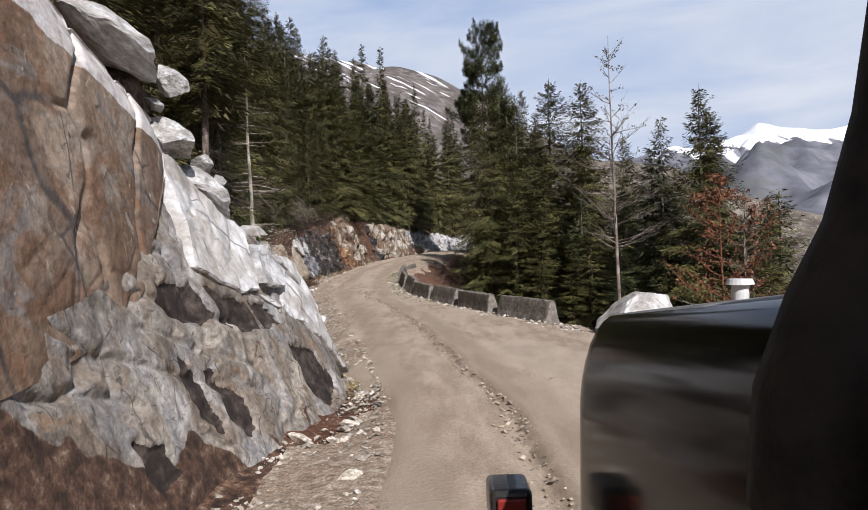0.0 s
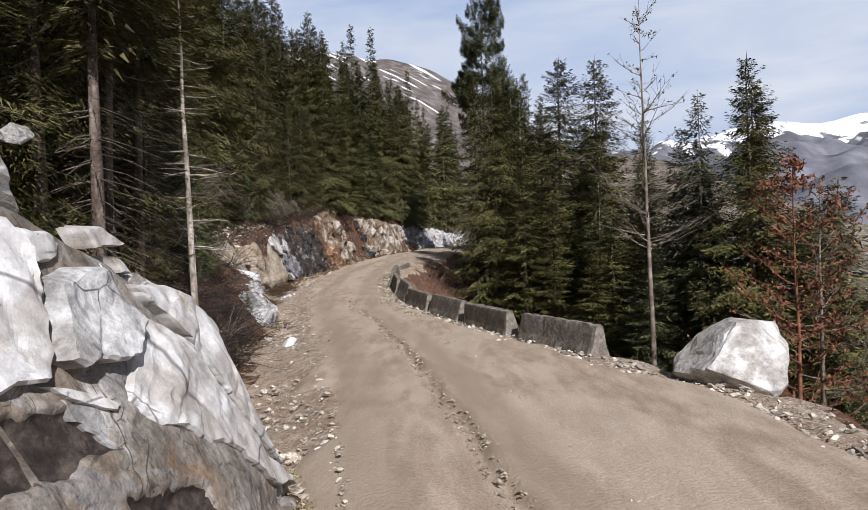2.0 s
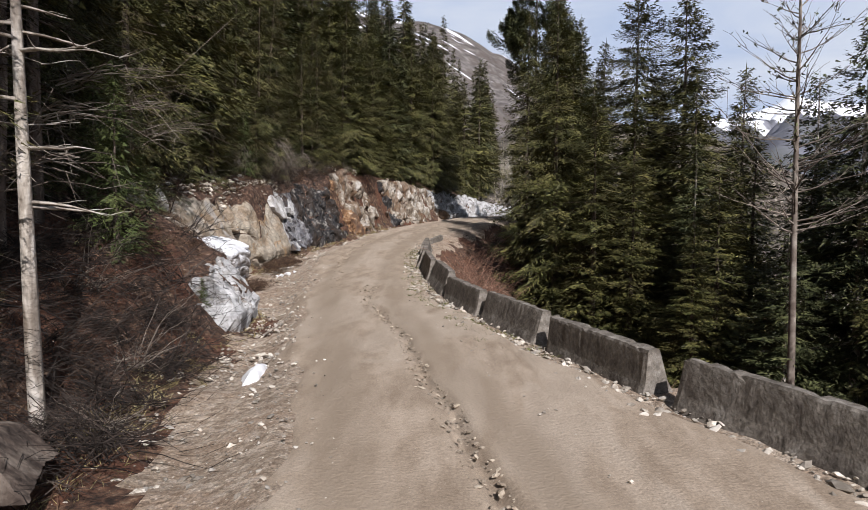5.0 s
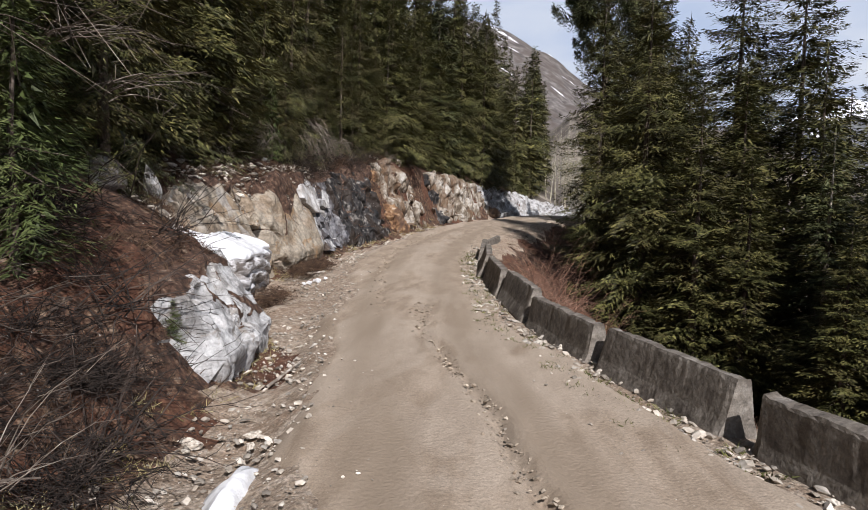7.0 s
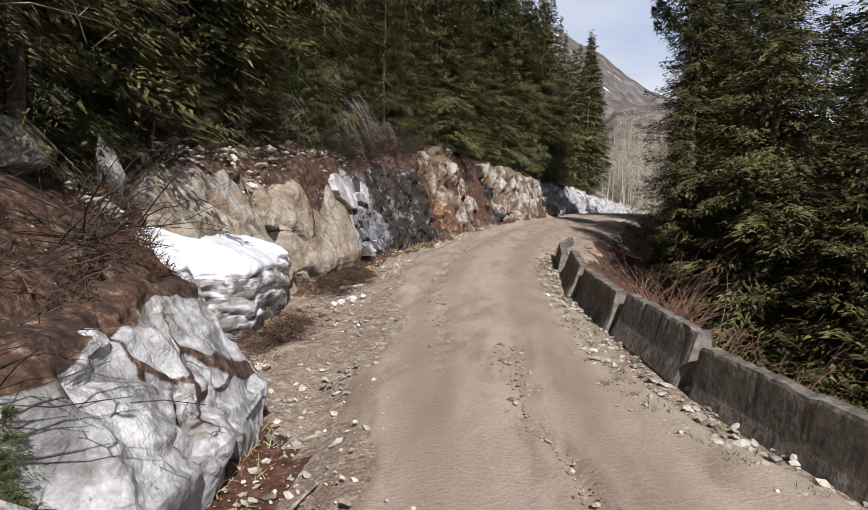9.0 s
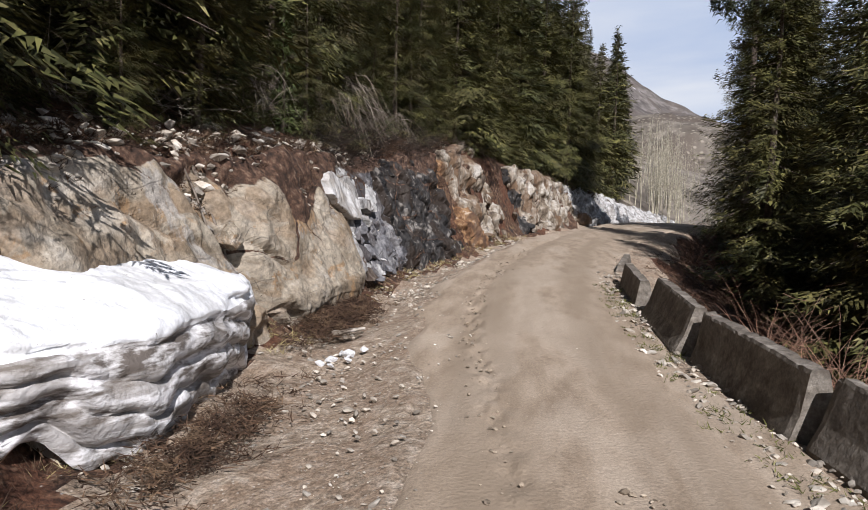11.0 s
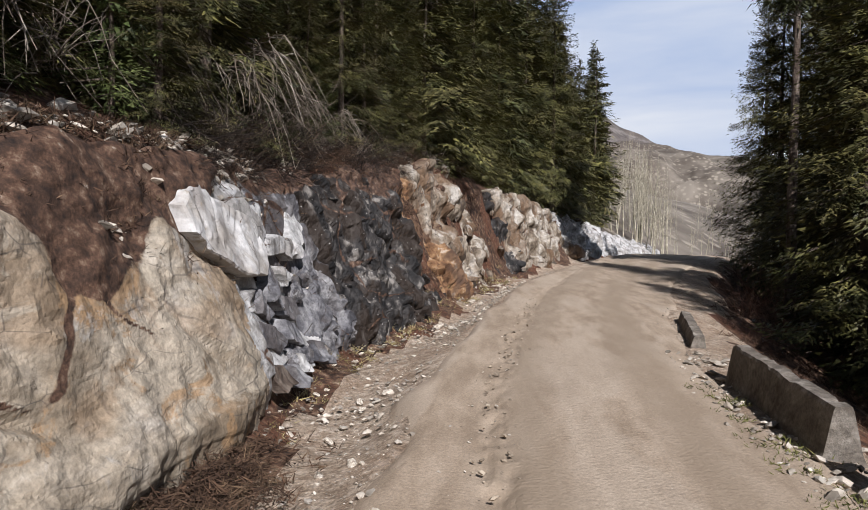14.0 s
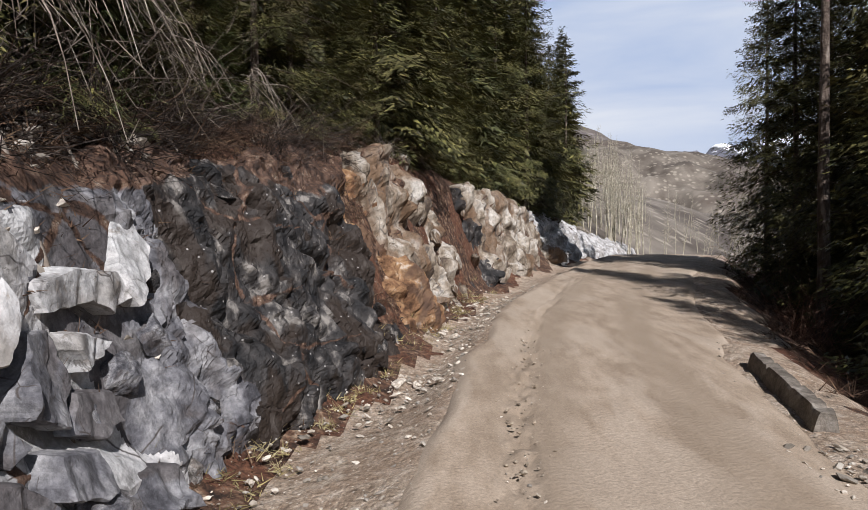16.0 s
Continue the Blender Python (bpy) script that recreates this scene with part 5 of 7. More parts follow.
# ---- trees ----
def blades(base, way, length, width, rs, level=None):
    """Narrow needle sprays: a pointed blade for each base, way, length and width; level gives the faces' normals, else they lie anyhow."""
    n = len(base)
    side = np.cross(way, rs.normal(size=(n, 3)) if level is None else level + 0.3 * rs.normal(size=(n, 3)))
    side /= np.linalg.norm(side, axis=1, keepdims=True) + 1e-9
    tip = base + way * length[:, None] - np.array([0, 0, 1.0]) * (length * 0.16)[:, None]
    V = np.stack([base + side * width[:, None], tip, base - side * width[:, None]], 1).reshape(-1, 3)
    F = np.arange(3 * n).reshape(n, 3)
    return V, F


def conifer(seed, H, R, mat, gap=0.3, per=6, twig=0.15, size=1.0, start=0.06, shape=0.85, droop=0.35, name="spruce_tree", label="dark green spruce tree", bark=None, upturn=0.1, sparse=0.0, thin=1.0, twigs=14, lump=0.3, clump=0.0):
    """A conifer: boughs of many needle sprays, each bough a drooping feather with its own lean; clump gathers the sprays at the boughs' ends."""
    rs = np.random.RandomState(seed)
    B, W, Ln, Wd, Nm = [], [], [], [], []
    limbs = []
    h = H * start
    side_bias = rs.uniform(0, 6.28)
    up_ = np.array([0, 0, 1.0])

    def spray(b_, w_, l_, d_, n_):
        B.append(b_), W.append(w_), Ln.append(l_), Wd.append(d_), Nm.append(np.broadcast_to(n_, b_.shape))

    while h < H * 0.985:
        f = h / H
        reach = R * ((1 - f) ** shape) * (0.35 + 0.65 * min(1, (f - start) / 0.12 + 0.25))
        for k in range(per):
            if rs.rand() < sparse:
                continue
            a = rs.uniform(0, 2 * np.pi)
            hh = h + rs.uniform(-gap, gap) * 0.55
            bulge = 1 + lump * float(vnoise(np.array([[np.cos(a) * 1.1, np.sin(a) * 1.1, hh * 0.75 + seed]]), seed)[0])
            L = max(0.15, reach * rs.uniform(0.6, 1.1) * bulge * (1 + 0.12 * np.cos(a - side_bias)))
            d = np.array([np.cos(a), np.sin(a), 0])
            sd = np.array([-d[1], d[0], 0])
            dr = droop * rs.uniform(0.5, 1.5) * (1.15 - f) - (0.35 if f > 0.85 else 0)
            n = max(4, int(L / twig * (0.85 + 0.5 * f)))
            s = (np.arange(n) + rs.rand(n)) / n
            s = 0.1 + 0.9 * s ** (0.8 if not clump else 1 / (1 + 3 * clump))
            out = rs.rand(n) ** 1.3 * 0.2 * L * np.sin(np.pi * np.clip(s * 0.8 + 0.12, 0, 1))
            sg = rs.choice([-1.0, 1.0], n)
            roll = rs.normal() * 0.4
            fall = -dr * s ** 1.2 + upturn * s ** 3 + 0.1 * s
            lift = -0.05 * np.abs(rs.normal(size=n)) * (1 + L) if not clump else rs.normal(size=n) * 0.16
            p = d[None] * (L * s + out * 0.5)[:, None] + sd[None] * (sg * out)[:, None] + np.array([0, 0, hh]) + up_[None] * (L * fall + sg * out * roll - 0.35 * out + lift)[:, None]
            slope = np.gradient(fall, s) if n > 3 else -dr
            w = d[None] * rs.uniform(0.5, 1.0, n)[:, None] + sd[None] * (sg * rs.uniform(0.3, 1.5, n))[:, None] + up_[None] * (np.clip(slope, -1, 0.4) * 0.7 + rs.normal(0, 0.22 + 0.4 * clump, n) - 0.15)[:, None]
            w /= np.linalg.norm(w, axis=1, keepdims=True)
            ln = (0.18 + 0.18 * L * (1 - 0.7 * s)) * rs.uniform(0.6, 1.3, n) * size
            ln = np.minimum(ln, 0.5 * size + 0.05)
            spray(p, w, ln, np.clip(ln * 0.1, 0.009, 0.05) * thin * rs.uniform(0.7, 1.4, n), (up_ + d * (0.25 + dr) + sd * roll * 1.2)[None])
            spray((d * L + np.array([0, 0, hh + L * (-dr + upturn + 0.1)]))[None], (d * 0.95 + np.array([0, 0, -0.1]))[None], np.array([0.22 * size]), np.array([0.03 * thin]), up_[None])
            if rs.rand() < 0.12 and L > 0.6 and twigs:
                t = np.linspace(0, 0.85, 3)
                limbs.append((d[None] * (L * t)[:, None] + np.array([0, 0, hh]) + up_[None] * (L * (-dr * t + 0.12 * t))[:, None], np.linspace(0.022, 0.006, 3)))
        m = max(8, int(14 * gap * (1 - f) * R))               # the dense inside of the crown
        a = rs.uniform(0, 6.28, m)
        c = reach * rs.uniform(0.03, 0.6, m)
        w = np.column_stack([np.cos(a) * 0.6, np.sin(a) * 0.6, rs.uniform(-0.9, 0.3, m)])
        spray(np.column_stack([np.cos(a) * c, np.sin(a) * c, h - 0.25 * c + rs.uniform(-gap, gap, m)]), w, np.full(m, 0.2 + 0.1 * reach) * min(1, size * 1.6), np.full(m, 0.022 + 0.02 * reach), rs.normal(size=(m, 3)))
        h += gap * (0.75 + 0.5 * rs.rand()) * (1.0 - 0.6 * f)
    spray(np.array([[0, 0, H * 0.97]]), up_[None], np.array([H * 0.05]), np.array([0.03]), np.array([[1.0, 0, 0]]))
    V, F = blades(np.concatenate(B), np.concatenate(W), np.concatenate(Ln), np.concatenate(Wd), rs, np.concatenate(Nm))
    tree = new(name)
    crown = new("crown", mesh("crown", V, F, mat))
    tz = np.linspace(-0.5, H * 0.985, 9)
    r0 = 0.009 * H + 0.025
    wob = np.cumsum(rs.normal(size=(9, 2)) * 0.012, 0)
    stem = [(np.column_stack([wob, tz]), np.maximum(0.012, r0 * (1 - np.clip(tz, 0, H) / H)))]
    for k in range(twigs):                                # dead lower twigs
        hz = rs.uniform(0.04, 0.32) * H
        a, L = rs.uniform(0, 6.28), rs.uniform(0.3, 0.9) * R * 0.6
        t = np.linspace(0, 1, 3)
        stem.append((np.column_stack([np.cos(a) * L * t, np.sin(a) * L * t, hz - 0.35 * L * t ** 1.4 + rs.normal(0, 0.02, 3)]), np.linspace(0.014, 0.004, 3)))
    TV, TF = tubes(stem[:1], 7)
    if len(stem) + len(limbs) > 1:
        TV2, TF2 = tubes(stem[1:] + limbs, 3)
        TV, TF = np.concatenate([TV, TV2]), np.concatenate([TF, TF2 + len(TV)])
    trunk = new("trunk", mesh("trunk", TV, TF, bark or M_BARK, True))
    for o in (crown, trunk):
        o.parent = tree
    return tagged(tree, label, "tree", "conifers of the forest")


def gz(x, y):
    return float(ground_z(np.array([x]), np.array([y]))[0])


MODELS = {
    "close": [conifer(91 + k, 10.5 + k, 2.0, M_NEEDLE4, 0.28, 7, 0.0095, 0.36, start=0.03, shape=0.7, thin=0.75, twigs=24, droop=0.5, label="dense dark green spruce on the bank") for k in range(2)],
    "hero": [conifer(101 + k, 12 + k, 2.6, M_NEEDLE, 0.32, 8, 0.016, 0.46, start=0.03, shape=0.72, thin=1.35, droop=0.5, label="full dark green spruce") for k in range(2)],
    "mid": [conifer(201 + k, 11.5 + 1.2 * k, 2.35 + 0.15 * (k % 2), (M_NEEDLE, M_NEEDLE2, M_NEEDLE)[k % 3], 0.37, 7, 0.028, 0.6, start=0.03, shape=0.76, thin=1.5, twigs=8, droop=0.5, label=("dark green spruce tree in the forest", "bluish dark fir tree in the forest", "olive green spruce tree in the forest")[k % 3], bark=(M_BARK, M_DEADBARK, M_BARK)[k % 3]) for k in range(4)],
    "far": [conifer(301 + k, 12 + k, 2.3, (M_NEEDLE, M_NEEDLE2)[k % 2], 0.46, 7, 0.06, 1.2, start=0.03, thin=1.25, twigs=0, droop=0.5, label="slender spruce tree far in the forest") for k in range(3)],
    "tall": [conifer(95 + k, 11.5, 2.1, M_NEEDLE4, 0.3, 8, 0.013, 0.5, start=0.4, shape=0.6, thin=0.8, twigs=70, droop=0.5, label="dark spruce with a bare lower trunk and dead twigs") for k in range(2)],
    "young": [conifer(401 + k, 3.2 + 0.6 * k, 1.15, M_NEEDLE3, 0.18, 7, 0.016, 0.5, thin=0.75, twigs=6, label="young bright green spruce at the forest edge") for k in range(2)],
}
used = set()


def plant(model, x, y, scale=1.0, wide=1.0, turn=0.0, z=None, label="", tilt=0.0):
    ob = MODELS[model[0]][model[1]]
    place = Matrix.Translation((x, y, (gz(x, y) if z is None else z) - 0.1)) @ pose(0, 0, 0, tilt, tilt * 0.6, turn) @ Matrix.Diagonal((scale * wide, scale * wide, scale, 1))
    if ob in used:
        made = copy_thing(ob, place)
        made.matrix_basis = place
    else:
        used.add(ob)
        ob.matrix_basis = place
        made = ob
    return tagged(made, label)


rs = np.random.RandomState(7)
spots = []
for k in range(9000):
    y = rs.uniform(10.5, 132)
    d = rs.uniform(0.0, 1.0) ** 1.6 * 30 + 0.7
    x = FOREST(y) - d
    if y < 16 and d < 3.2 - (y - 10) * 0.35:
        continue
    if d > (11 if y < 60 else 20):
        continue
    if y > 66 and math.atan2(x + 5.8, y - 39.5) > radians(8.5):
        continue
    need = (1.75 if d < 7 else 2.9) * (1.0 if y < 62 else 1.35)
    if d > 14 and y > 40:
        need = 4.2
    if any((x - a) ** 2 + (y - b) ** 2 < need * need for a, b, _ in spots):
        continue
    if (x + 5.45) ** 2 + (y - 19.9) ** 2 < 1.5:
        continue
    spots.append((float(x), float(y), float(d)))
spots.sort(key=lambda s: s[1])
spots = [(-6.7, 16.3, 3.0), (-7.0, 18.0, 3.0), (-7.4, 14.2, 3.0)] + [s for s in spots[:235] if math.hypot(s[0] + 0.14 * min(s[1], 39), s[1] - min(s[1], 39)) > 4.6]
for x, y, d in spots:
    near = math.hypot(x + 3, y - min(y, 39))
    small = d < 2.2 and rs.rand() < 0.5
    s = rs.uniform(0.4, 0.7) if small else rs.uniform(0.95, 1.4)
    if near < 8.0:
        model = ("close", rs.randint(2))
    elif near < 11:
        model = ("hero", rs.randint(2))
    elif near < 24 and d < 7:
        model = ("mid", rs.randint(4))
    else:
        model = ("far", rs.randint(3))
    plant(model, x, y, s, rs.uniform(0.85, 1.15), rs.uniform(0, 360))

# the right-hand slope
for x, y, top, model, wide in ((3.9, 43.6, 13.4, ("hero", 0), 1.05), (3.5, 52.0, 15.0, ("hero", 1), 1.05), (8.8, 48.0, 15.0, ("hero", 1), 1.5), (10.9, 46.9, 14.6, ("hero", 0), 1.5),
                               (6.0, 45.5, 9.5, ("mid", 0), 1.3), (6.6, 40.5, 5.2, ("mid", 2), 1.5), (9.2, 40.5, 6.0, ("mid", 1), 1.4), (12.0, 41.5, 7.0, ("mid", 3), 1.3), (11.8, 36.5, 4.4, ("mid", 0), 1.5),
                               (13.2, 32.0, 10.3, ("hero", 0), 1.2), (11.9, 33.8, 9.3, ("mid", 1), 1.1), (15.2, 35.5, 8.0, ("mid", 2), 1.3), (14.6, 30.0, 4.2, ("mid", 3), 1.4), (17.5, 33.0, 5.2, ("mid", 0), 1.4),
                               (5.2, 41.0, 7.5, ("mid", 3), 1.4), (7.4, 43.5, 8.5, ("mid", 2), 1.4), (10.2, 43.5, 9.5, ("mid", 0), 1.3), (13.0, 38.5, 8.5, ("mid", 1), 1.4), (14.4, 34.0, 9.6, ("hero", 1), 1.3), (12.7, 35.5, 6.5, ("mid", 2), 1.4), (16.2, 31.5, 5.0, ("mid", 3), 1.4), (9.0, 37.5, 4.5, ("mid", 0), 1.5),
                               (7.6, 36.0, 2.8, ("mid", 2), 1.6), (9.6, 33.6, 2.6, ("mid", 1), 1.6), (13.5, 46.0, 10.5, ("mid", 2), 1.2), (16.5, 44.0, 8.0, ("mid", 1), 1.3), (6.0, 51.0, 13.0, ("mid", 0), 1.3),
                               (7.2, 55.0, 14.5, ("mid", 1), 1.2), (6.8, 60.5, 19.0, ("hero", 1), 0.95), (7.6, 69.5, 17.5, ("hero", 0), 0.85), (9.6, 68.2, 19.5, ("hero", 1), 0.95), (8.4, 64.0, 13.0, ("mid", 0), 0.9), (9.5, 58.5, 15.0, ("mid", 2), 1.2), (7.9, 62.2, 17.5, ("hero", 0), 1.1), (6.2, 64.0, 16.5, ("hero", 1), 1.0), (10.5, 65.0, 15.0, ("mid", 3), 1.2), (12.5, 56.0, 12.0, ("mid", 0), 1.3),
                               (14.0, 62.0, 13.0, ("far", 0), 1.3), (16.5, 54.0, 10.0, ("far", 1), 1.3), (20.0, 40.0, 4.0, ("far", 2), 1.4), (22.5, 44.0, 5.0, ("far", 0), 1.4), (19.0, 30.0, 1.5, ("far", 1), 1.5), (26.0, 38.0, 2.0, ("far", 2), 1.4)):
    g = gz(x, y)
    H = (10.5, 11.5)[model[1]] if model[0] == "close" else (12, 13)[model[1]] if model[0] == "hero" else ((11.5, 12.7, 13.9, 15.1)[model[1]] if model[0] == "mid" else (12, 13, 14)[model[1]])
    s = (top - g) / H
    plant(model, x, y, s, 1.12 * wide / max(1.0, s ** 0.5), rs.uniform(0, 360), label="tall spruce on the slope below the road")

for k, (x, y, s) in enumerate(((-5.3, 15.4, 0.95), (-6.0, 17.0, 1.0), (-6.2, 18.8, 1.05), (-6.9, 20.4, 1.0), (-7.4, 22.2, 1.0), (-8.0, 24.0, 1.05))):
    plant(("tall", k % 2), x, y, s, 1.0, 70 * k, tilt=2 * math.sin(k))
for x, y, s, wd in ((-7.6, 20.2, 0.9, 0.7), (-8.8, 25.2, 1.0, 0.85), (-9.4, 27.4, 1.0, 0.8)):
    plant(("close", int(y) % 2), x, y, s * 1.1, wd, 40 * y, label="narrow spruce beside the dead trunk")
# tall ones where the road bends
for x, y, top, k in ((-10.0, 55.5, 20.0, 1), (-9.4, 58.5, 20.5, 0), (-8.8, 61.5, 21.0, 1), (-7.6, 64.5, 21.0, 0), (-6.2, 67.6, 20.5, 1), (-4.5, 70.6, 20.0, 0), (-2.7, 74.0, 19.5, 1), (-1.3, 77.5, 14.0, 0), (-5.4, 75.0, 21.0, 0), (-3.4, 79.5, 17.0, 1)):
    plant(("hero", k), x, y, (top - gz(x, y)) / (12 + k), 1.0, 37 * k + 11 * y, label="tall full spruce above the bend of the road")

# a round-topped pine
pine = conifer(501, 21, 4.3, M_NEEDLE2, 0.5, 6, 0.009, 0.8, start=0.5, shape=0.42, droop=-0.15, name="pine_tree", label="tall pine with a rounded clumpy crown", upturn=0.15, sparse=0.1, lump=0.55, clump=1.0)
pine.matrix_basis = Matrix.Translation((4.9, 59.6, gz(4.9, 59.6) - 0.3)) @ Matrix.Diagonal((1.0, 1.0, (23.4 - gz(4.9, 59.6)) / 21, 1))

# spruces leaning over the dirt bank
for k, (x, y, s, w) in enumerate(((-10.5, 45.4, 1.0, 0.95), (-10.9, 47.6, 1.05, 1.0), (-11.0, 43.2, 0.95, 0.9), (-10.4, 49.8, 0.9, 0.9), (-11.6, 40.6, 1.0, 0.9))):
    plant(("close", k % 2), x, y, s, w, 77 * k, label="dark spruce leaning over the dirt bank", tilt=3)
for k, (y, off, s) in enumerate(((51.2, 0.7, 0.75), (53.3, 0.8, 0.8), (55.2, 0.7, 0.7), (57.4, 0.8, 0.8), (59.8, 0.7, 0.75), (62.6, 0.8, 0.8), (66.0, 0.8, 0.8))):
    x = float(FOREST(y) + 0.3 - off)
    plant(("close" if k < 4 else "hero", k % 2), x, y, s, 1.05, 61 * k, label="spruce hanging its boughs over the rock")
for x, y, s, wd in ((-6.2, 19.3, 0.42, 1.1), (-6.7, 17.9, 0.45, 1.1), (-7.4, 19.0, 0.5, 1.2)):
    plant(("close", int(y * 10) % 2), x, y, s, wd, 90 * y, label="low dark spruce with boughs to the ground")
plant(("young", 0), -6.05, 26.3, 0.2, 1.3, 20, label="tiny green spruce seedling at the ditch")
for k in range(17):
    y = 37.0 + 1.75 * k + 0.5 * math.sin(2.7 * k)
    x = float(TOE(y) - BW(y) - 0.35 - 0.35 * (k % 3))
    plant(("close" if y < 54 else "hero", k % 2), x, y, 0.3 + 0.09 * ((k * 7) % 4), 1.25, 113 * k, label="low dark spruce growing at the lip of the rock", tilt=2)
# young growth on the bank's lip
for x, y, s, k in ((-10.2, 42.3, 0.95, 0), (-10.7, 40.6, 0.8, 1), (-10.0, 46.6, 0.8, 1), (-9.9, 50.0, 0.7, 0), (-9.6, 28.8, 0.9, 1), (-10.3, 31.0, 0.95, 0), (-8.4, 26.6, 0.85, 1), (-9.4, 53.0, 0.7, 1), (-8.3, 58.0, 0.6, 0), (-11.4, 37.6, 0.8, 0), (-6.9, 24.5, 0.9, 1)):
    plant(("young", k), x, y, s, 1.0, rs.uniform(0, 360))


def bare_tree(name, seed, H, r, mat, branches, reach, label, category="tree", top=0.25, sub=3, leaf_mat=None, leaf_n=0, spread_up=0.5):
    """A leafless stem with forked limbs; leaf_n small leaves hang on where given."""
    q = np.random.RandomState(seed)
    t = np.linspace(0, 1, 9)
    wob = np.cumsum(q.normal(size=(9, 2)) * 0.012 * H * 0.2, 0)
    stem = [(np.column_stack([wob, -0.4 + (H + 0.4) * t]), np.maximum(0.008, r * (1 - t) ** 0.8))]
    limbs, ends = [], []
    for k in range(branches):
        f = q.uniform(top, 0.97)
        a = q.uniform(0, 6.28)
        L = reach * (1.05 - f) ** 0.7 * q.uniform(0.5, 1.1)
        s = np.linspace(0, 1, 5)
        o = np.array([np.interp(f, t, wob[:, 0]), np.interp(f, t, wob[:, 1]), f * H])
        up = q.uniform(0.1, 1.0) * spread_up
        p = o + np.column_stack([np.cos(a) * L * s, np.sin(a) * L * s, L * up * s ** 1.3]) + np.cumsum(q.normal(size=(5, 3)) * 0.03 * L, 0) * s[:, None]
        limbs.append((p, np.linspace(0.3 * r * (1.1 - f) + 0.008, 0.004, 5)))
        ends.append(p[2:])
        for j in range(sub):
            e = p[q.randint(1, 5)]
            a2, L2 = a + q.uniform(-1.2, 1.2), L * q.uniform(0.25, 0.5)
            p2 = e + np.column_stack([np.cos(a2) * L2 * s, np.sin(a2) * L2 * s, L2 * (up + 0.2) * s]) + np.cumsum(q.normal(size=(5, 3)) * 0.03 * L2, 0)
            limbs.append((p2, np.linspace(0.009, 0.003, 5)))
            ends.append(p2[1:])
    tree = new(name)
    o1 = new("trunk", mesh("trunk", *tubes(stem, 7), mat, True))
    o2 = new("branchwork", mesh("branchwork", *tubes(limbs, 3), mat, True))
    o1.parent = o2.parent = tree
    o2["kind"] = "stuff"
    if leaf_n:
        e = np.concatenate(ends)
        b = e[q.randint(0, len(e), leaf_n)] + q.normal(size=(leaf_n, 3)) * 0.05
        w = q.normal(size=(leaf_n, 3))
        w /= np.linalg.norm(w, axis=1, keepdims=True)
        o3 = new("leaves", mesh("leaves", *blades(b, w, q.uniform(0.06, 0.16, leaf_n), q.uniform(0.02, 0.04, leaf_n), q), leaf_mat))
        o3.parent = tree
    return tagged(tree, label, category)


def stand(ob, x, y, scale=1.0, turn=0.0, tilt=(0, 0)):
    ob.matrix_basis = Matrix.Translation((x, y, gz(x, y) - 0.05)) @ pose(0, 0, 0, tilt[0], tilt[1], turn) @ Matrix.Scale(scale, 4)
    return ob


stand(bare_tree("dead_tree", 3, 9.0, 0.095, M_DEADBARK, 40, 1.6, "bleached dead trunk with bare twigs above the bank", sub=2, spread_up=-0.1), -5.45, 19.9, 1.0, 0, (0, -1.0))
stand(bare_tree("dead_tree", 4, 9.0, 0.06, M_DEADBARK, 30, 1.4, "thin grey dead trunk among the spruces", sub=2, spread_up=-0.1), -6.1, 17.6)
stand(bare_tree("dead_tree", 5, 8.0, 0.055, M_DEADBARK, 30, 1.4, "thin grey dead trunk among the spruces", sub=2, spread_up=-0.1), -6.6, 20.2)
snag2 = bare_tree("bare_tree", 16, 15.5, 0.115, M_TWIG, 70, 2.9, "tall bare leafless tree with fine twigs on the slope", sub=6, top=0.4, leaf_mat=M_NEEDLE2, leaf_n=500, spread_up=0.8)
g = gz(9.1, 32.2)
stand(snag2, 9.1, 32.2, (12.9 - g) / 15.5)
rust = bare_tree("shrub_tree", 8, 7.5, 0.07, M_RUST, 60, 2.0, "rust-brown leafy shrub below the road", "shrub", top=0.1, sub=5, leaf_mat=M_RUST, leaf_n=2200, spread_up=0.9)
stand(rust, 10.9, 24.5, (5.2 - gz(10.9, 24.5)) / 7.5)
rust2 = bare_tree("shrub_tree", 9, 7.0, 0.07, M_TWIG, 50, 2.0, "bare grey-brown shrub below the road", "shrub", top=0.1, sub=5, leaf_mat=M_RUST, leaf_n=900, spread_up=0.9)
stand(rust2, 12.2, 25.6, (4.6 - gz(12.2, 25.6)) / 7.0)


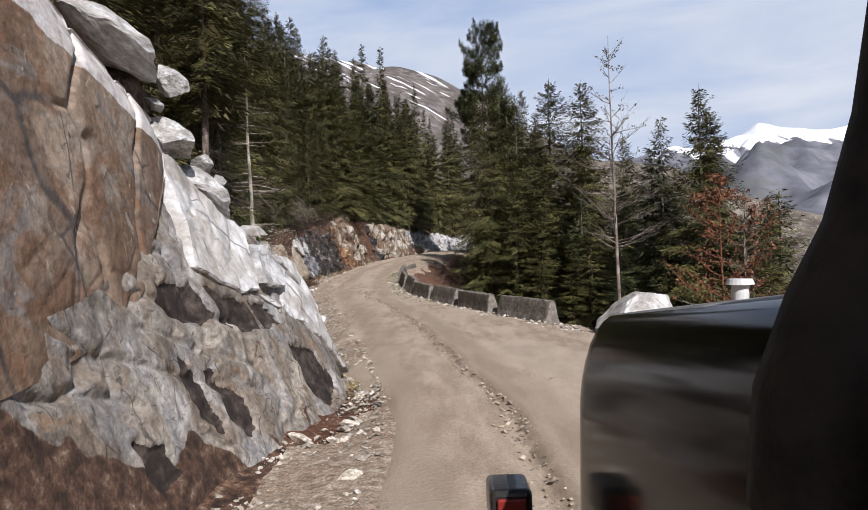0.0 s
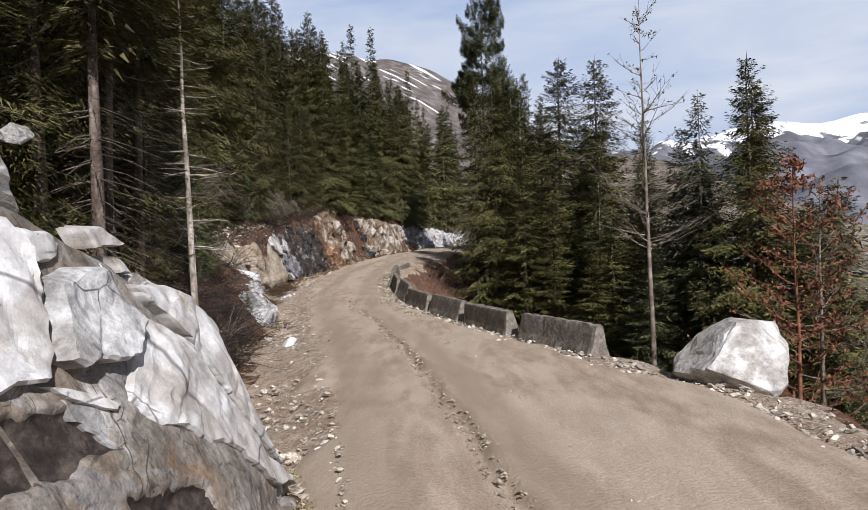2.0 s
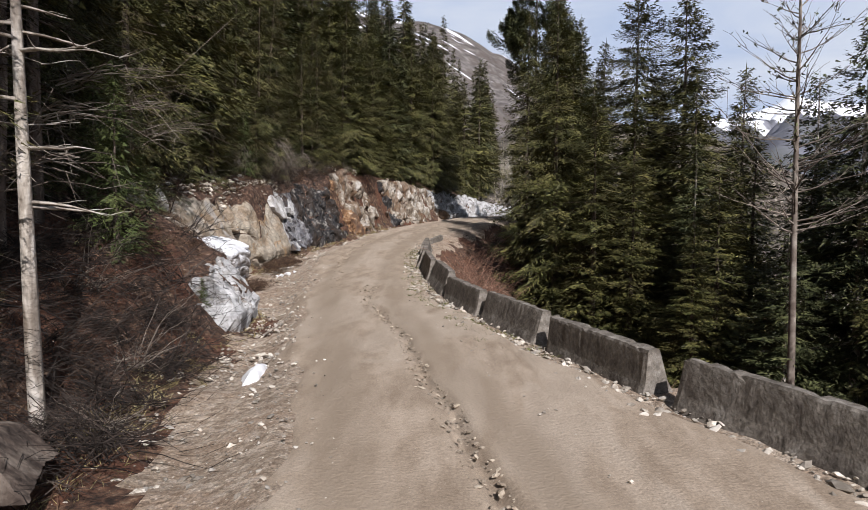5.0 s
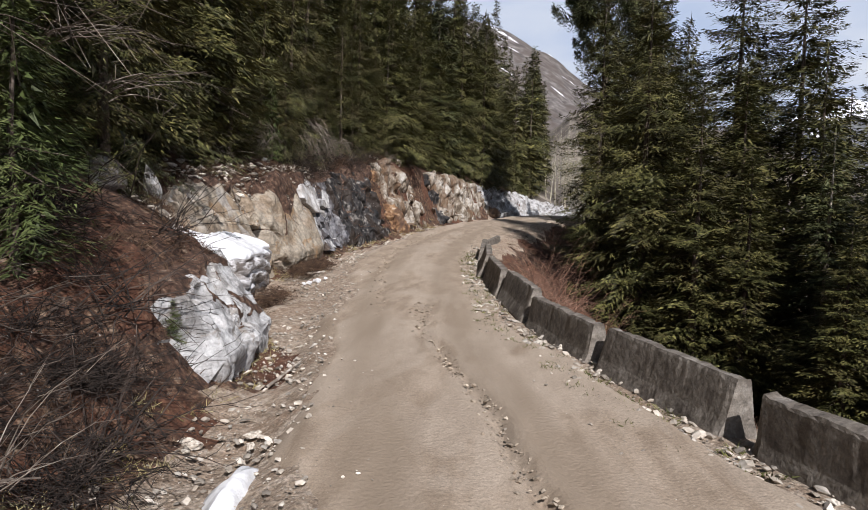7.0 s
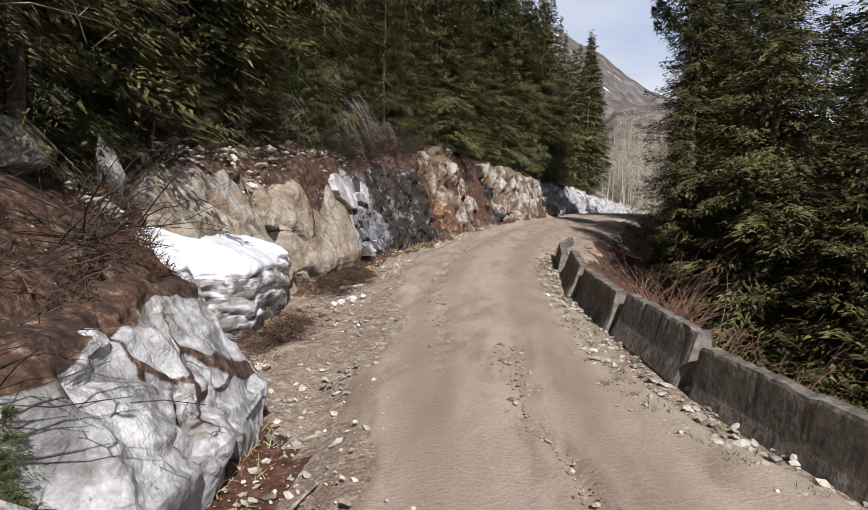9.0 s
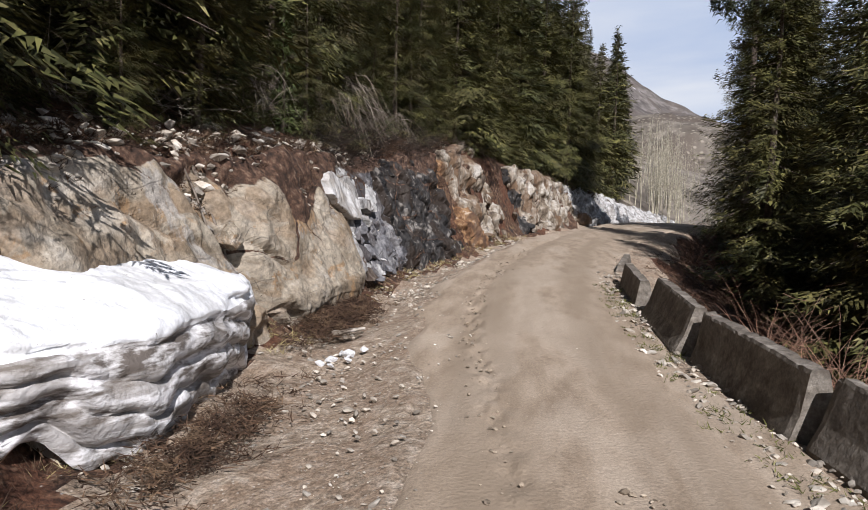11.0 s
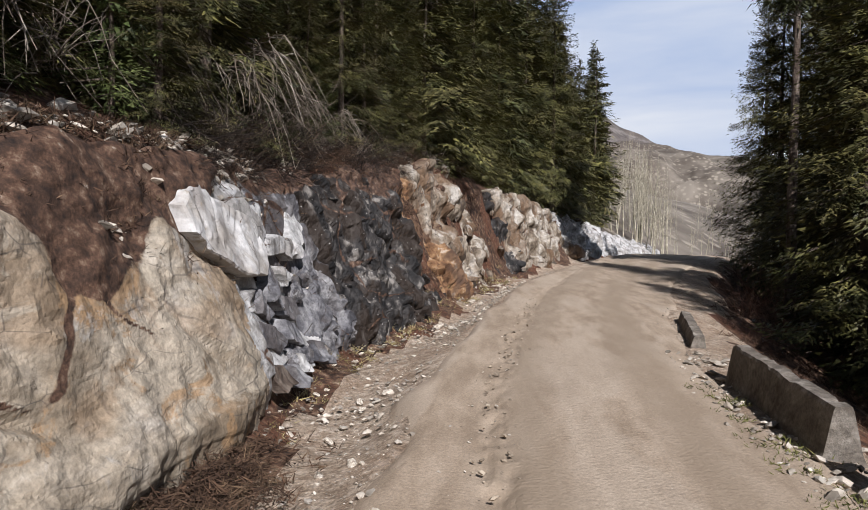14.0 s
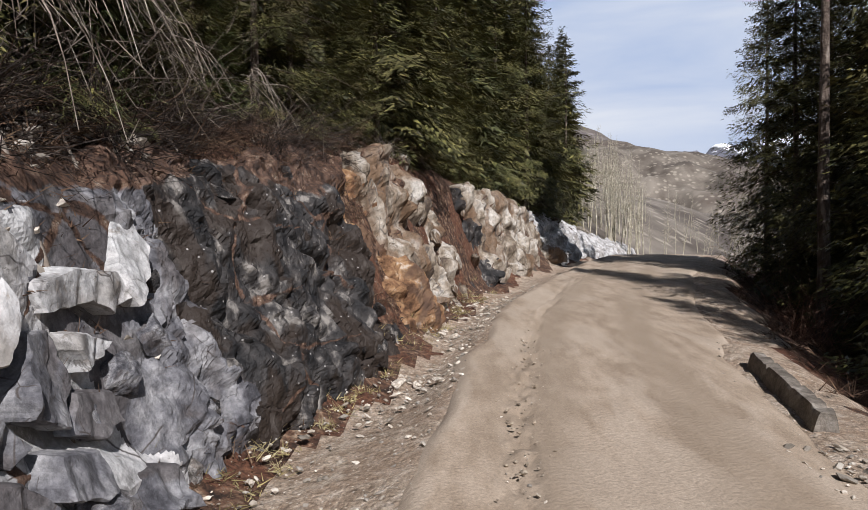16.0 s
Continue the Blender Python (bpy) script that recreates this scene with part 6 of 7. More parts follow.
def shrub(seed, n, size, mat, label, up=0.8, name="shrub", r=0.008):
    q = np.random.RandomState(seed)
    lines = []
    s = np.linspace(0, 1, 5)
    for k in range(n):
        a, L = q.uniform(0, 6.28), size * q.uniform(0.5, 1.15)
        el = q.uniform(0.1, 1.0) * up
        w = np.array([np.cos(a), np.sin(a), 0])
        p = q.normal(size=3) * np.array([0.2, 0.2, 0.02]) * size + w[None] * (L * s)[:, None] + np.array([0, 0, 1.0]) * (L * (el * s * 1.3 - 0.35 * s ** 2))[:, None] + np.cumsum(q.normal(size=(5, 3)) * 0.035 * L, 0)
        lines.append((p, np.linspace(r, r * 0.3, 5)))
        for j in range(2):
            o = p[q.randint(2, 5)]
            a2 = a + q.uniform(-1.1, 1.1)
            t = np.linspace(0, 1, 3)
            lines.append((o + np.column_stack([np.cos(a2) * t, np.sin(a2) * t, q.uniform(-0.1, 0.7) * t]) * L * q.uniform(0.2, 0.4) + np.cumsum(q.normal(size=(3, 3)) * 0.03 * L, 0), np.linspace(r * 0.5, r * 0.25, 3)))
    return tagged(new(name, mesh(name, *tubes(lines, 3), mat)), label, "shrub")


SHRUBS = [shrub(20 + k, 40, 1.0, M_TWIG, "tangled bare grey shrub on the bank") for k in range(3)]
DARKS = [shrub(30 + k, 44, 1.0, M_BRUSH, "dark brown dead brush on the bank") for k in range(3)]
TWIGS = [shrub(50 + k, 44, 1.0, M_SHADETWIG, "tangle of dead spruce twigs on the bank, darkened as if in shade") for k in range(3)]
WILLOWS = [shrub(40 + k, 70, 1.0, M_WILLOW, "reddish bare willow shrub behind the barriers", up=1.6, r=0.007) for k in range(2)]
seen_models = set()


def bush(pool, k, x, y, s, turn=0.0, lift=0.0, label="", tilt=0.0):
    ob = pool[k % len(pool)]
    m = Matrix.Translation((x, y, gz(x, y) + lift)) @ pose(0, 0, 0, 0, tilt, turn) @ Matrix.Scale(s, 4)
    if ob in seen_models:
        ob = copy_thing(ob, m)
    seen_models.add(ob)
    ob.matrix_basis = m
    return tagged(ob, label)


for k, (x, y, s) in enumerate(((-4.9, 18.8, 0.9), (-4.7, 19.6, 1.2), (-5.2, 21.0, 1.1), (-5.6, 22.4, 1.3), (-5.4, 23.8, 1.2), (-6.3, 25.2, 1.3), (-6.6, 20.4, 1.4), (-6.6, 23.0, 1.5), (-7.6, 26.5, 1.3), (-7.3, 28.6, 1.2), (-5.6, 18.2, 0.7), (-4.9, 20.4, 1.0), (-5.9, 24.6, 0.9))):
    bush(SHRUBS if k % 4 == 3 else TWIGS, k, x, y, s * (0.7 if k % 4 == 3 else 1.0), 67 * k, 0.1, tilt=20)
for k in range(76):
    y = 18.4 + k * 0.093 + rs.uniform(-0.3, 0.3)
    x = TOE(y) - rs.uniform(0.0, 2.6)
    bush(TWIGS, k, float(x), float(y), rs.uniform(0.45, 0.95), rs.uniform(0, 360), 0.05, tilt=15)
for k, (x, y, s) in enumerate(((-7.8, 38.6, 0.5), (-7.8, 39.6, 0.5), (-7.9, 40.4, 0.5), (-8.1, 39.0, 0.6), (-7.9, 41.0, 0.4), (-7.6, 34.2, 0.4), (-7.4, 33.2, 0.45), (-7.9, 35.6, 0.4), (-8.0, 37.9, 0.5), (-7.5, 39.9, 0.4), (-8.1, 44.6, 0.5), (-7.4, 51.8, 0.5), (-9.7, 45.8, 0.8), (-9.9, 44.6, 0.9), (-9.5, 47.8, 0.8), (-9.4, 49.4, 0.8), (-9.0, 51.4, 0.7), (-8.5, 54.0, 0.7))):
    bush(DARKS, k, x, y, s, 51 * k, 0.05, "brown dead grass and brush at the foot of the bank")
for k, (x, y, s) in enumerate(((-10.3, 43.4, 1.2), (-10.2, 45.0, 1.1), (-9.9, 46.6, 1.2), (-10.4, 41.2, 1.0), (-10.9, 38.6, 1.1), (-11.2, 36.2, 1.0), (-9.6, 48.6, 1.0))):
    bush(SHRUBS, k, x, y, s, 80 * k, 0.35, "hanging dry grey branches over the bank", tilt=35)
for k in range(16):
    y = 44.6 + 0.95 * k
    bush(DARKS if k % 3 else SHRUBS, k, float(TOE(y) - BW(y) * rs.uniform(0.86, 1.08)), y, rs.uniform(0.45, 0.8), rs.uniform(0, 360), 0.3, "dead brush hanging over the rock's upper edge", tilt=30)
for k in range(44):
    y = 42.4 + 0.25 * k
    bush(TWIGS, k, float(TOE(y) - BW(y) * rs.uniform(0.78, 1.2)), y, rs.uniform(0.5, 0.9), rs.uniform(0, 360), 0.15, "tangle of dead spruce twigs over the rock, darkened as if in shade", tilt=25)
for k, (x, y, s) in enumerate(((-0.5, 36.0, 1.0), (0.0, 37.6, 1.1), (0.1, 34.6, 0.9), (-0.4, 39.4, 0.9), (0.6, 32.6, 0.8), (0.9, 40.5, 1.0), (3.0, 52.5, 0.9), (1.5, 54.5, 0.9), (3.6, 57.0, 1.2), (5.2, 62.5, 1.3), (6.2, 66.0, 1.5), (2.6, 48.6, 0.9))):
    bush(WILLOWS, k, x, y, s, 73 * k, 0.0)

# ---- concrete barriers ----
def barrier(seed, length=2.95):
    q = np.random.RandomState(seed)
    prof = np.array([(-0.31, -0.12), (-0.31, 0.07), (-0.2, 0.32), (-0.105, 0.74), (-0.085, 0.78), (0.085, 0.78), (0.105, 0.74), (0.2, 0.32), (0.31, 0.07), (0.31, -0.12)])
    n = 34
    u = np.linspace(-length / 2, length / 2, n)
    P = np.zeros((n, len(prof), 3))
    P[:, :, 0] = prof[None, :, 0]
    P[:, :, 1] = u[:, None]
    P[:, :, 2] = prof[None, :, 1]
    end = np.clip((length / 2 - np.abs(u)) / 0.05, 0, 1)
    P[:, :, 0] *= (0.9 + 0.1 * end)[:, None]
    v = P.reshape(-1, 3)
    chip = np.clip(blocky(v + seed * 3.1, (0.3, 0.3, 0.2), seed), -1, 0) * 0.05 * (v[:, 2] > 0.6) + np.clip(vnoise(v * 2.3 + seed, seed), -1, -0.3) * 0.04
    v[:, 2] += chip
    v[:, 0] *= 1 + chip
    F = grid_faces(n, len(prof))
    k = len(prof)
    caps = []
    for row in (0, n - 1):
        b = row * k
        for j in range(k // 2 - 1):
            caps.append((b + j, b + j + 1, b + k - 2 - j, b + k - 1 - j))
    F = np.concatenate([F, np.array(caps)])
    return mesh("concrete_barrier", v, F, M_CONCRETE)


BARRIERS = [barrier(60 + k) for k in range(4)]
chain = [(2.75, 20.1, -23, 2), (1.5, 23.35, -18, -7), (0.42, 26.6, -17, 3), (-0.5, 29.75, -15, -2), (-1.15, 32.9, -9, 4), (-1.6, 36.05, -6, -3), (-1.95, 39.2, -1, 5), (-2.05, 42.9, 1, -2), (-1.75, 48.0, 10, 3)]
for k, (x, y, a, tl) in enumerate(chain):
    ob = new("concrete_barrier", BARRIERS[k % 4])
    ob.matrix_basis = pose(x, y, float(RZ(y)) - 0.06 - 0.1 * (y < 30) - float(np.interp(y, (40, 43, 48, 60), (0, 0.2, 0.5, 0))), -math.degrees(math.atan(float(RZ(y - 1) - RZ(y + 1)) / 2)), tl, -a)
    tagged(ob, ("weathered grey concrete barrier with chipped edges", "concrete barrier tilted outward on the road's shoulder", "stained concrete barrier with a broken end", "dusty concrete barrier along the drop")[k % 4], "barrier", "concrete barriers along the drop")

# ---- snow bank ----
EDGE = curve([(31.0, -9.6), (31.8, -8.4), (32.4, -7.85), (33.2, -7.7), (34.4, -7.72), (36, -8.0), (37.2, -8.35), (38.2, -9.0), (39, -9.6)])


def snow_fn(y, q):
    e = EDGE(y) + 0.05 * vnoise(np.stack([y.ravel() * 1.4, y.ravel() * 0, y.ravel() * 0], 1), 5).reshape(y.shape)
    rimz = 1.5 + 0.02 * (y - 31)
    f = np.clip(q / 0.42, 0, 1)
    t = np.clip((q - 0.42) / 0.58, 0, 1)
    base = RZ(y) - 0.5 + 0.55 * np.clip((34.0 - y) / 1.8, 0, 1) + 0.1 * np.sin(y * 4.1) + 0.08 * np.sin(y * 9.3)
    z = lerp(base, rimz, f) + (0.8 + 0.5 * np.clip((35 - y) / 4, 0, 1)) * t ** 0.8 - 0.35 * np.clip(t - 0.8, 0, 1) * 5
    under = -0.3 * np.clip(1 - f * 1.25, 0, 1) ** 1.4 + 0.06 * (1 - f) + 0.03 * np.sin(f * 7 + y * 2.6)
    lay = (f * 4.2 + 0.35 * np.sin(y * 0.9) + 0.25 * np.sin(y * 2.3)) % 1.0
    under = under - 0.11 * np.exp(-((lay - 0.5) / 0.16) ** 2) * (f < 1)
    x = e + under - 0.08 * np.clip(f - 0.85, 0, 1) * 6 * (1 - t) - 2.9 * t
    return x, y, z


yv, qv = np.meshgrid(np.arange(31.6, 38.7, 0.04), np.linspace(0, 1, 64), indexing="ij")
sx, sy, sz = snow_fn(yv, qv)
SP = np.stack([sx, sy, sz], 2)
ends = np.clip(np.minimum(yv - 31.6, 38.7 - yv) / 0.6, 0, 1)
SP[:, :, 0] -= 1.1 * (1 - ends) ** 2
SP[:, :, 2] -= 0.5 * (1 - ends) ** 2 * (qv > 0.3)
sp = SP.reshape(-1, 3)
SP = SP + grid_normals(SP) * (0.05 * fbm(sp * 1.3, 4, 6) + 0.02 * fbm(sp * np.array([4, 4, 12.0]), 3, 8)).reshape(yv.shape)[:, :, None]
sm = mesh("snow_bank", SP.reshape(-1, 3), grid_faces(*yv.shape), [M_SNOW, M_SNOWDIRT], True)
fq = qv.ravel()[grid_faces(*yv.shape)].mean(1)
sm.polygons.foreach_set("material_index", (fq < 0.38).astype(np.int32))
tagged(new("snow_bank", sm), "melting snow bank with an undercut dirty edge", "snow")


def patch(name, x, y, w, l, turn, seed, label):
    """A thin remnant of snow lying on the ground."""
    n = 30
    a, r = np.meshgrid(np.linspace(0, 2 * np.pi, 41)[:-1], np.linspace(0, 1, 9), indexing="ij")
    wob = 1 + 0.4 * fbm(np.stack([np.cos(a.ravel()) * 2.2, np.sin(a.ravel()) * 2.2, a.ravel() * 0 + seed], 1), 3, seed).reshape(a.shape)
    px, py = r * wob * np.cos(a) * w, r * wob * np.sin(a) * l
    c, s = np.cos(radians(turn)), np.sin(radians(turn))
    wx, wy = x + c * px - s * py, y + s * px + c * py
    z = ground_z(wx.ravel(), wy.ravel()).reshape(a.shape) + 0.16 - 0.2 * r ** 2
    V = np.stack([wx, wy, z], 2).reshape(-1, 3)
    F = grid_faces(40, 9)
    F = np.concatenate([F, np.stack([39 * 9 + np.arange(8), np.arange(8), np.arange(8) + 1, 39 * 9 + np.arange(8) + 1], 1)])
    return tagged(new(name, mesh(name, V, F, M_SNOW, True)), label, "snow")


patch("snow_patch", -4.1, 23.5, 0.2, 0.85, 4, 3, "thin melting snow patch on the verge")

# ---- loose stones ----
def rubble(name, label, places, sizes, mat, seed):
    q = np.random.RandomState(seed)
    n = len(places)
    base = np.array([(1, 0, 0), (-1, 0, 0), (0, 1, 0), (0, -1, 0), (0, 0, 1), (0, 0, -1), (0.6, 0.6, 0.5), (-0.6, 0.55, 0.5), (0.55, -0.6, 0.55), (-0.6, -0.6, 0.5)], float)
    tri = np.array([(4, 6, 7), (4, 7, 9), (4, 9, 8), (4, 8, 6), (0, 2, 6), (2, 7, 6), (2, 1, 7), (1, 9, 7), (1, 3, 9), (3, 8, 9), (3, 0, 8), (0, 6, 8), (5, 2, 0), (5, 1, 2), (5, 3, 1), (5, 0, 3)])
    sc = sizes[:, None] * np.stack([q.uniform(0.7, 1.4, n), q.uniform(0.6, 1.1, n), q.uniform(0.35, 0.8, n)], 1)
    v = base[None] * (1 + q.uniform(-0.28, 0.28, (n, 10, 3))) * sc[:, None]
    a = q.uniform(0, 6.28, n)
    t = q.uniform(-0.5, 0.5, n)
    x = v[:, :, 0] * np.cos(a)[:, None] - v[:, :, 1] * np.sin(a)[:, None]
    y = v[:, :, 0] * np.sin(a)[:, None] + v[:, :, 1] * np.cos(a)[:, None]
    z = v[:, :, 2] + x * t[:, None]
    V = np.stack([x, y, z], 2) + places[:, None]
    F = (tri[None] + 10 * np.arange(n)[:, None, None]).reshape(-1, 3)
    return tagged(new(name, mesh(name, V.reshape(-1, 3), F, mat)), label, "stones", kind="stuff")


def strewn(n, y0, y1, f0, f1, seed, off=0.02):
    """Places across the verge: f 0 is the road's left edge, 1 the toe of the bank, more lies up the bank."""
    q = np.random.RandomState(seed)
    y = q.uniform(y0, y1, n)
    f = f0 + (f1 - f0) * q.beta(1.6, 1.6, n)
    x = LEFT(y) + (TOE(y) - LEFT(y)) * np.minimum(f, 1) - np.clip(f - 1, 0, None) * BW(y)
    return np.stack([x, y, ground_z(x, y) + off], 1)


q = np.random.RandomState(5)
p1 = np.concatenate([strewn(9500, 5, 60, -0.08, 1.15, 1), strewn(900, 1.5, 8, 0.6, 1.28, 21, 0.04)])
rubble("verge_stones", "pale broken stones strewn along the ditch", p1, 0.008 + 0.055 * q.rand(len(p1)) ** 6, M_STONE, 2)
p2 = np.concatenate([strewn(1100, 34, 47, 1.35, 2.1, 3, 0.24), strewn(700, 30, 56, 1.9, 2.6, 4, 0.08)])
rubble("bank_stones", "pale stones and dirt lying on the bank", p2, 0.02 + 0.15 * q.rand(len(p2)) ** 5, M_STONE, 4)
yr = q.uniform(8, 46, 1800)
xr_ = RIGHT(yr) - 0.55 + 1.3 * q.beta(2, 2, 1800)
rubble("shoulder_stones", "grey gravel along the road's outer shoulder", np.stack([xr_, yr, RZ(yr) + 0.0], 1), 0.02 + 0.07 * q.rand(1800) ** 3, M_STONE, 6)
yr = q.uniform(3, 52, 1500)
ur = q.rand(1500)
xr_ = LEFT(yr) + (RIGHT(yr) - LEFT(yr)) * ur
rubble("road_pebbles", "small pebbles pressed into the road", np.stack([xr_, yr, RZ(yr) + 0.0], 1), 0.01 + 0.022 * q.rand(1500) ** 3, M_STONE, 7)
ys_, zs_ = q.uniform(0.5, 5.4, 420), q.rand(420) ** 1.3
zs_ = zs_ * np.interp(ys_, (2.5, 5.4), (1.0, 0.2))
rubble("scree_stones", "pale stones in the dirt at the cliff's foot", np.stack([TOE(ys_) + 0.06 - 0.29 * zs_, ys_, zs_], 1), 0.012 + 0.07 * q.rand(420) ** 4, M_STONE, 27)
LOW = [boulder_mesh("stone", 71 + k, M_STONE, 2) for k in range(4)]
for k, pt in enumerate(strewn(70, 6, 60, 0.2, 1.2, 9, 0.03)):
    ob = new("stone", LOW[k % 4])
    s = 0.06 + 0.1 * q.rand() ** 2
    ob.matrix_basis = pose(*pt, q.uniform(-25, 25), q.uniform(-25, 25), q.uniform(0, 360)) @ Matrix.Diagonal((s * 1.3, s, s * 0.8, 1))
    tagged(ob, "pale broken stone in the roadside ditch", "stone", "stones along the ditch")
for k, (x, y, s) in enumerate(((-7.2, 37.1, 0.11), (-7.0, 37.35, 0.13), (-7.3, 36.9, 0.09), (-6.9, 36.95, 0.07), (-7.1, 36.75, 0.06), (-6.8, 37.45, 0.08), (-6.95, 37.1, 0.05), (-7.15, 37.4, 0.06))):
    ob = new("snow_lump", LOW[k % 4].copy())
    ob.data.materials[0] = M_SNOW
    ob.matrix_basis = pose(x, y, gz(x, y) + 0.06, 10 * k, 0, 40 * k) @ Matrix.Diagonal((s, s, s, 1))
    tagged(ob, "lump of white snow fallen on the gravel", "snow")

yr = q.uniform(3, 33, 1500)
off = np.where(q.rand(1500) < 0.6, 0.12, -0.1) + 0.07 * q.normal(size=1500)
xr_ = RUT(yr) + 0.1 * vnoise(np.stack([yr * 0, yr * 0.9, yr * 0], 1) + 3.1, 8) + off
rubble("rut_clods", "dry mud clods along the wheel rut", np.stack([xr_, yr, RZ(yr) + 0.03], 1), 0.012 + 0.038 * q.rand(1500) ** 4, M_CLOD, 17)
yr = q.uniform(31, 52, 320)
xr_ = LEFT(yr) + 0.9 + 0.14 * q.normal(size=320)
rubble("edge_clods", "dry mud clods along the road's inner rut", np.stack([xr_, yr, RZ(yr) + 0.02], 1), 0.01 + 0.03 * q.rand(320) ** 3, M_CLOD, 18)

# ---- dead grass, weeds ----
def tufts(name, label, places, mat, seed, size=0.2, per=14, up=0.8):
    q = np.random.RandomState(seed)
    b = np.repeat(places, per, 0) + q.normal(size=(len(places) * per, 3)) * np.array([0.07, 0.07, 0.0])
    w = q.normal(size=(len(b), 3)) * np.array([0.8, 0.8, 0.3]) + np.array([0, 0, up])
    w /= np.linalg.norm(w, axis=1, keepdims=True)
    V, F = blades(b, w, size * q.uniform(0.5, 1.3, len(b)), np.full(len(b), 0.006) * q.uniform(0.7, 1.6, len(b)), q)
    return tagged(new(name, mesh(name, V, F, mat)), label, "grass", kind="stuff")


tufts("dead_grass", "brown dead grass and needles over the bank", strewn(1500, 13, 60, 0.95, 2.6, 11, 0.0), M_BRUSH, 12, 0.24)
tufts("bank_litter", "dark needles, twigs and dead stalks on the dirt bank", strewn(1500, 31, 54, 1.45, 2.2, 31, 0.2), M_BRUSH, 32, 0.17)
tufts("dry_grass", "dry yellow grass at the foot of the bank", strewn(420, 10, 60, 0.75, 1.25, 13, 0.0), M_GRASS, 14, 0.18)
yr = q.uniform(24, 44, 170)
tufts("green_weeds", "yellow-green weeds along the barriers", np.stack([RIGHT(yr) - 0.15 + 0.2 * q.normal(size=170), yr, RZ(yr)], 1), M_MOSS, 15, 0.09)
yr = q.uniform(10, 70, 900)
xr_ = RIGHT(yr) + 1.0 + 5 * q.rand(900)
tufts("slope_grass", "brown dead grass on the slope below the road", np.stack([xr_, yr, ground_z(xr_, yr)], 1), M_BRUSH, 16, 0.35)


# ---- fallen wood and roots ----
def stick(name, pts, r, mat, label):
    p = np.array(pts, float)
    t = np.linspace(0, len(p) - 1, 4 * len(p))
    line = np.column_stack([np.interp(t, np.arange(len(p)), p[:, k]) for k in range(3)])
    line += np.cumsum(np.random.RandomState(len(p) + int(abs(p[0, 1]) * 10)).normal(size=line.shape) * 0.006, 0)
    return tagged(new(name, mesh(name, *tubes([(line, np.linspace(r, r * 0.35, len(line)))], 6), mat, True)), label, "branch")


def on(x, y, h=0.04):
    return (x, y, gz(x, y) + h)


stick("fallen_stick", [on(-5.0, 27.0), on(-4.75, 28.1, 0.08)], 0.03, M_DEADBARK, "pale broken stick lying on the verge")
stick("fallen_stick", [on(-7.7, 38.6, 0.1), on(-7.2, 38.9, 0.12)], 0.06, M_DEADBARK, "pale split wood lying in the gravel")
for k in range(16):
    y = 36.2 + 0.75 * k + 0.3 * math.sin(k * 2.1)
    x0 = float(TOE(y) - BW(y) * 1.12)
    stick("exposed_root", [(x0, y, gz(x0, y) + 0.02), (x0 + 0.45, y + 0.1, gz(x0 + 0.45, y) + 0.3), (x0 + 0.85, y + 0.15, gz(x0 + 0.85, y) + 0.36), (x0 + 1.3, y + 0.25 * math.sin(k), gz(x0 + 1.3, y) + 0.22)], 0.02 + 0.012 * (k % 3), M_TWIG, "grey exposed root hanging over the bank")

def hanging(seed, at, reach, n, mat, label, fall=1.0):
    """A dead bough: thin branches that arch out from one point and droop."""
    q = np.random.RandomState(seed)
    lines = []
    s = np.linspace(0, 1, 7)
    for k in range(n):
        a = q.uniform(-1.3, 1.3)
        L = reach * q.uniform(0.5, 1.1)
        w = np.array([np.cos(a), np.sin(a), 0])
        p = np.array(at) + q.normal(size=3) * 0.1 + w[None] * (L * 0.75 * s)[:, None] + np.array([0, 0, 1.0]) * (L * (0.35 * s - fall * q.uniform(0.7, 1.3) * s ** 2))[:, None] + np.cumsum(q.normal(size=(7, 3)) * 0.02 * L, 0)
        lines.append((p, np.linspace(0.014, 0.004, 7)))
        for j in range(3):
            o = p[q.randint(2, 7)]
            t = np.linspace(0, 1, 4)
            d = w * q.uniform(0.2, 0.8) + q.normal(size=3) * 0.5 + np.array([0, 0, -0.6 * fall])
            lines.append((o + d[None] * (t * L * q.uniform(0.15, 0.35))[:, None], np.linspace(0.006, 0.003, 4)))
    return tagged(new("dead_bough", mesh("dead_bough", *tubes(lines, 3), mat)), label, "branch")


for k, (x, y, up, r, n) in enumerate(((-9.9, 46.0, 2.0, 1.9, 26), (-9.7, 44.8, 1.5, 1.4, 18), (-9.8, 47.6, 1.3, 1.3, 16), (-10.3, 43.6, 1.1, 1.2, 14), (-10.4, 40.8, 1.0, 1.2, 14), (-9.4, 50.2, 1.0, 1.1, 14))):
    hanging(90 + k, (x, y, gz(x, y) + up), r, n, M_TWIG, "grey dead bough drooping over the bank")
for k, (x, y, up, r, n) in enumerate(((-7.6, 24.2, 2.6, 2.6, 12), (-7.2, 22.6, 2.0, 2.2, 12), (-7.9, 26.4, 2.2, 2.4, 12), (-6.5, 20.8, 1.6, 2.0, 12), (-8.4, 28.6, 1.8, 2.2, 10))):
    hanging(190 + k, (x, y, gz(x, y) + up), r, n, M_TWIG, "bleached bare branches reaching out of the shade", fall=0.25)
qb = np.random.RandomState(51)
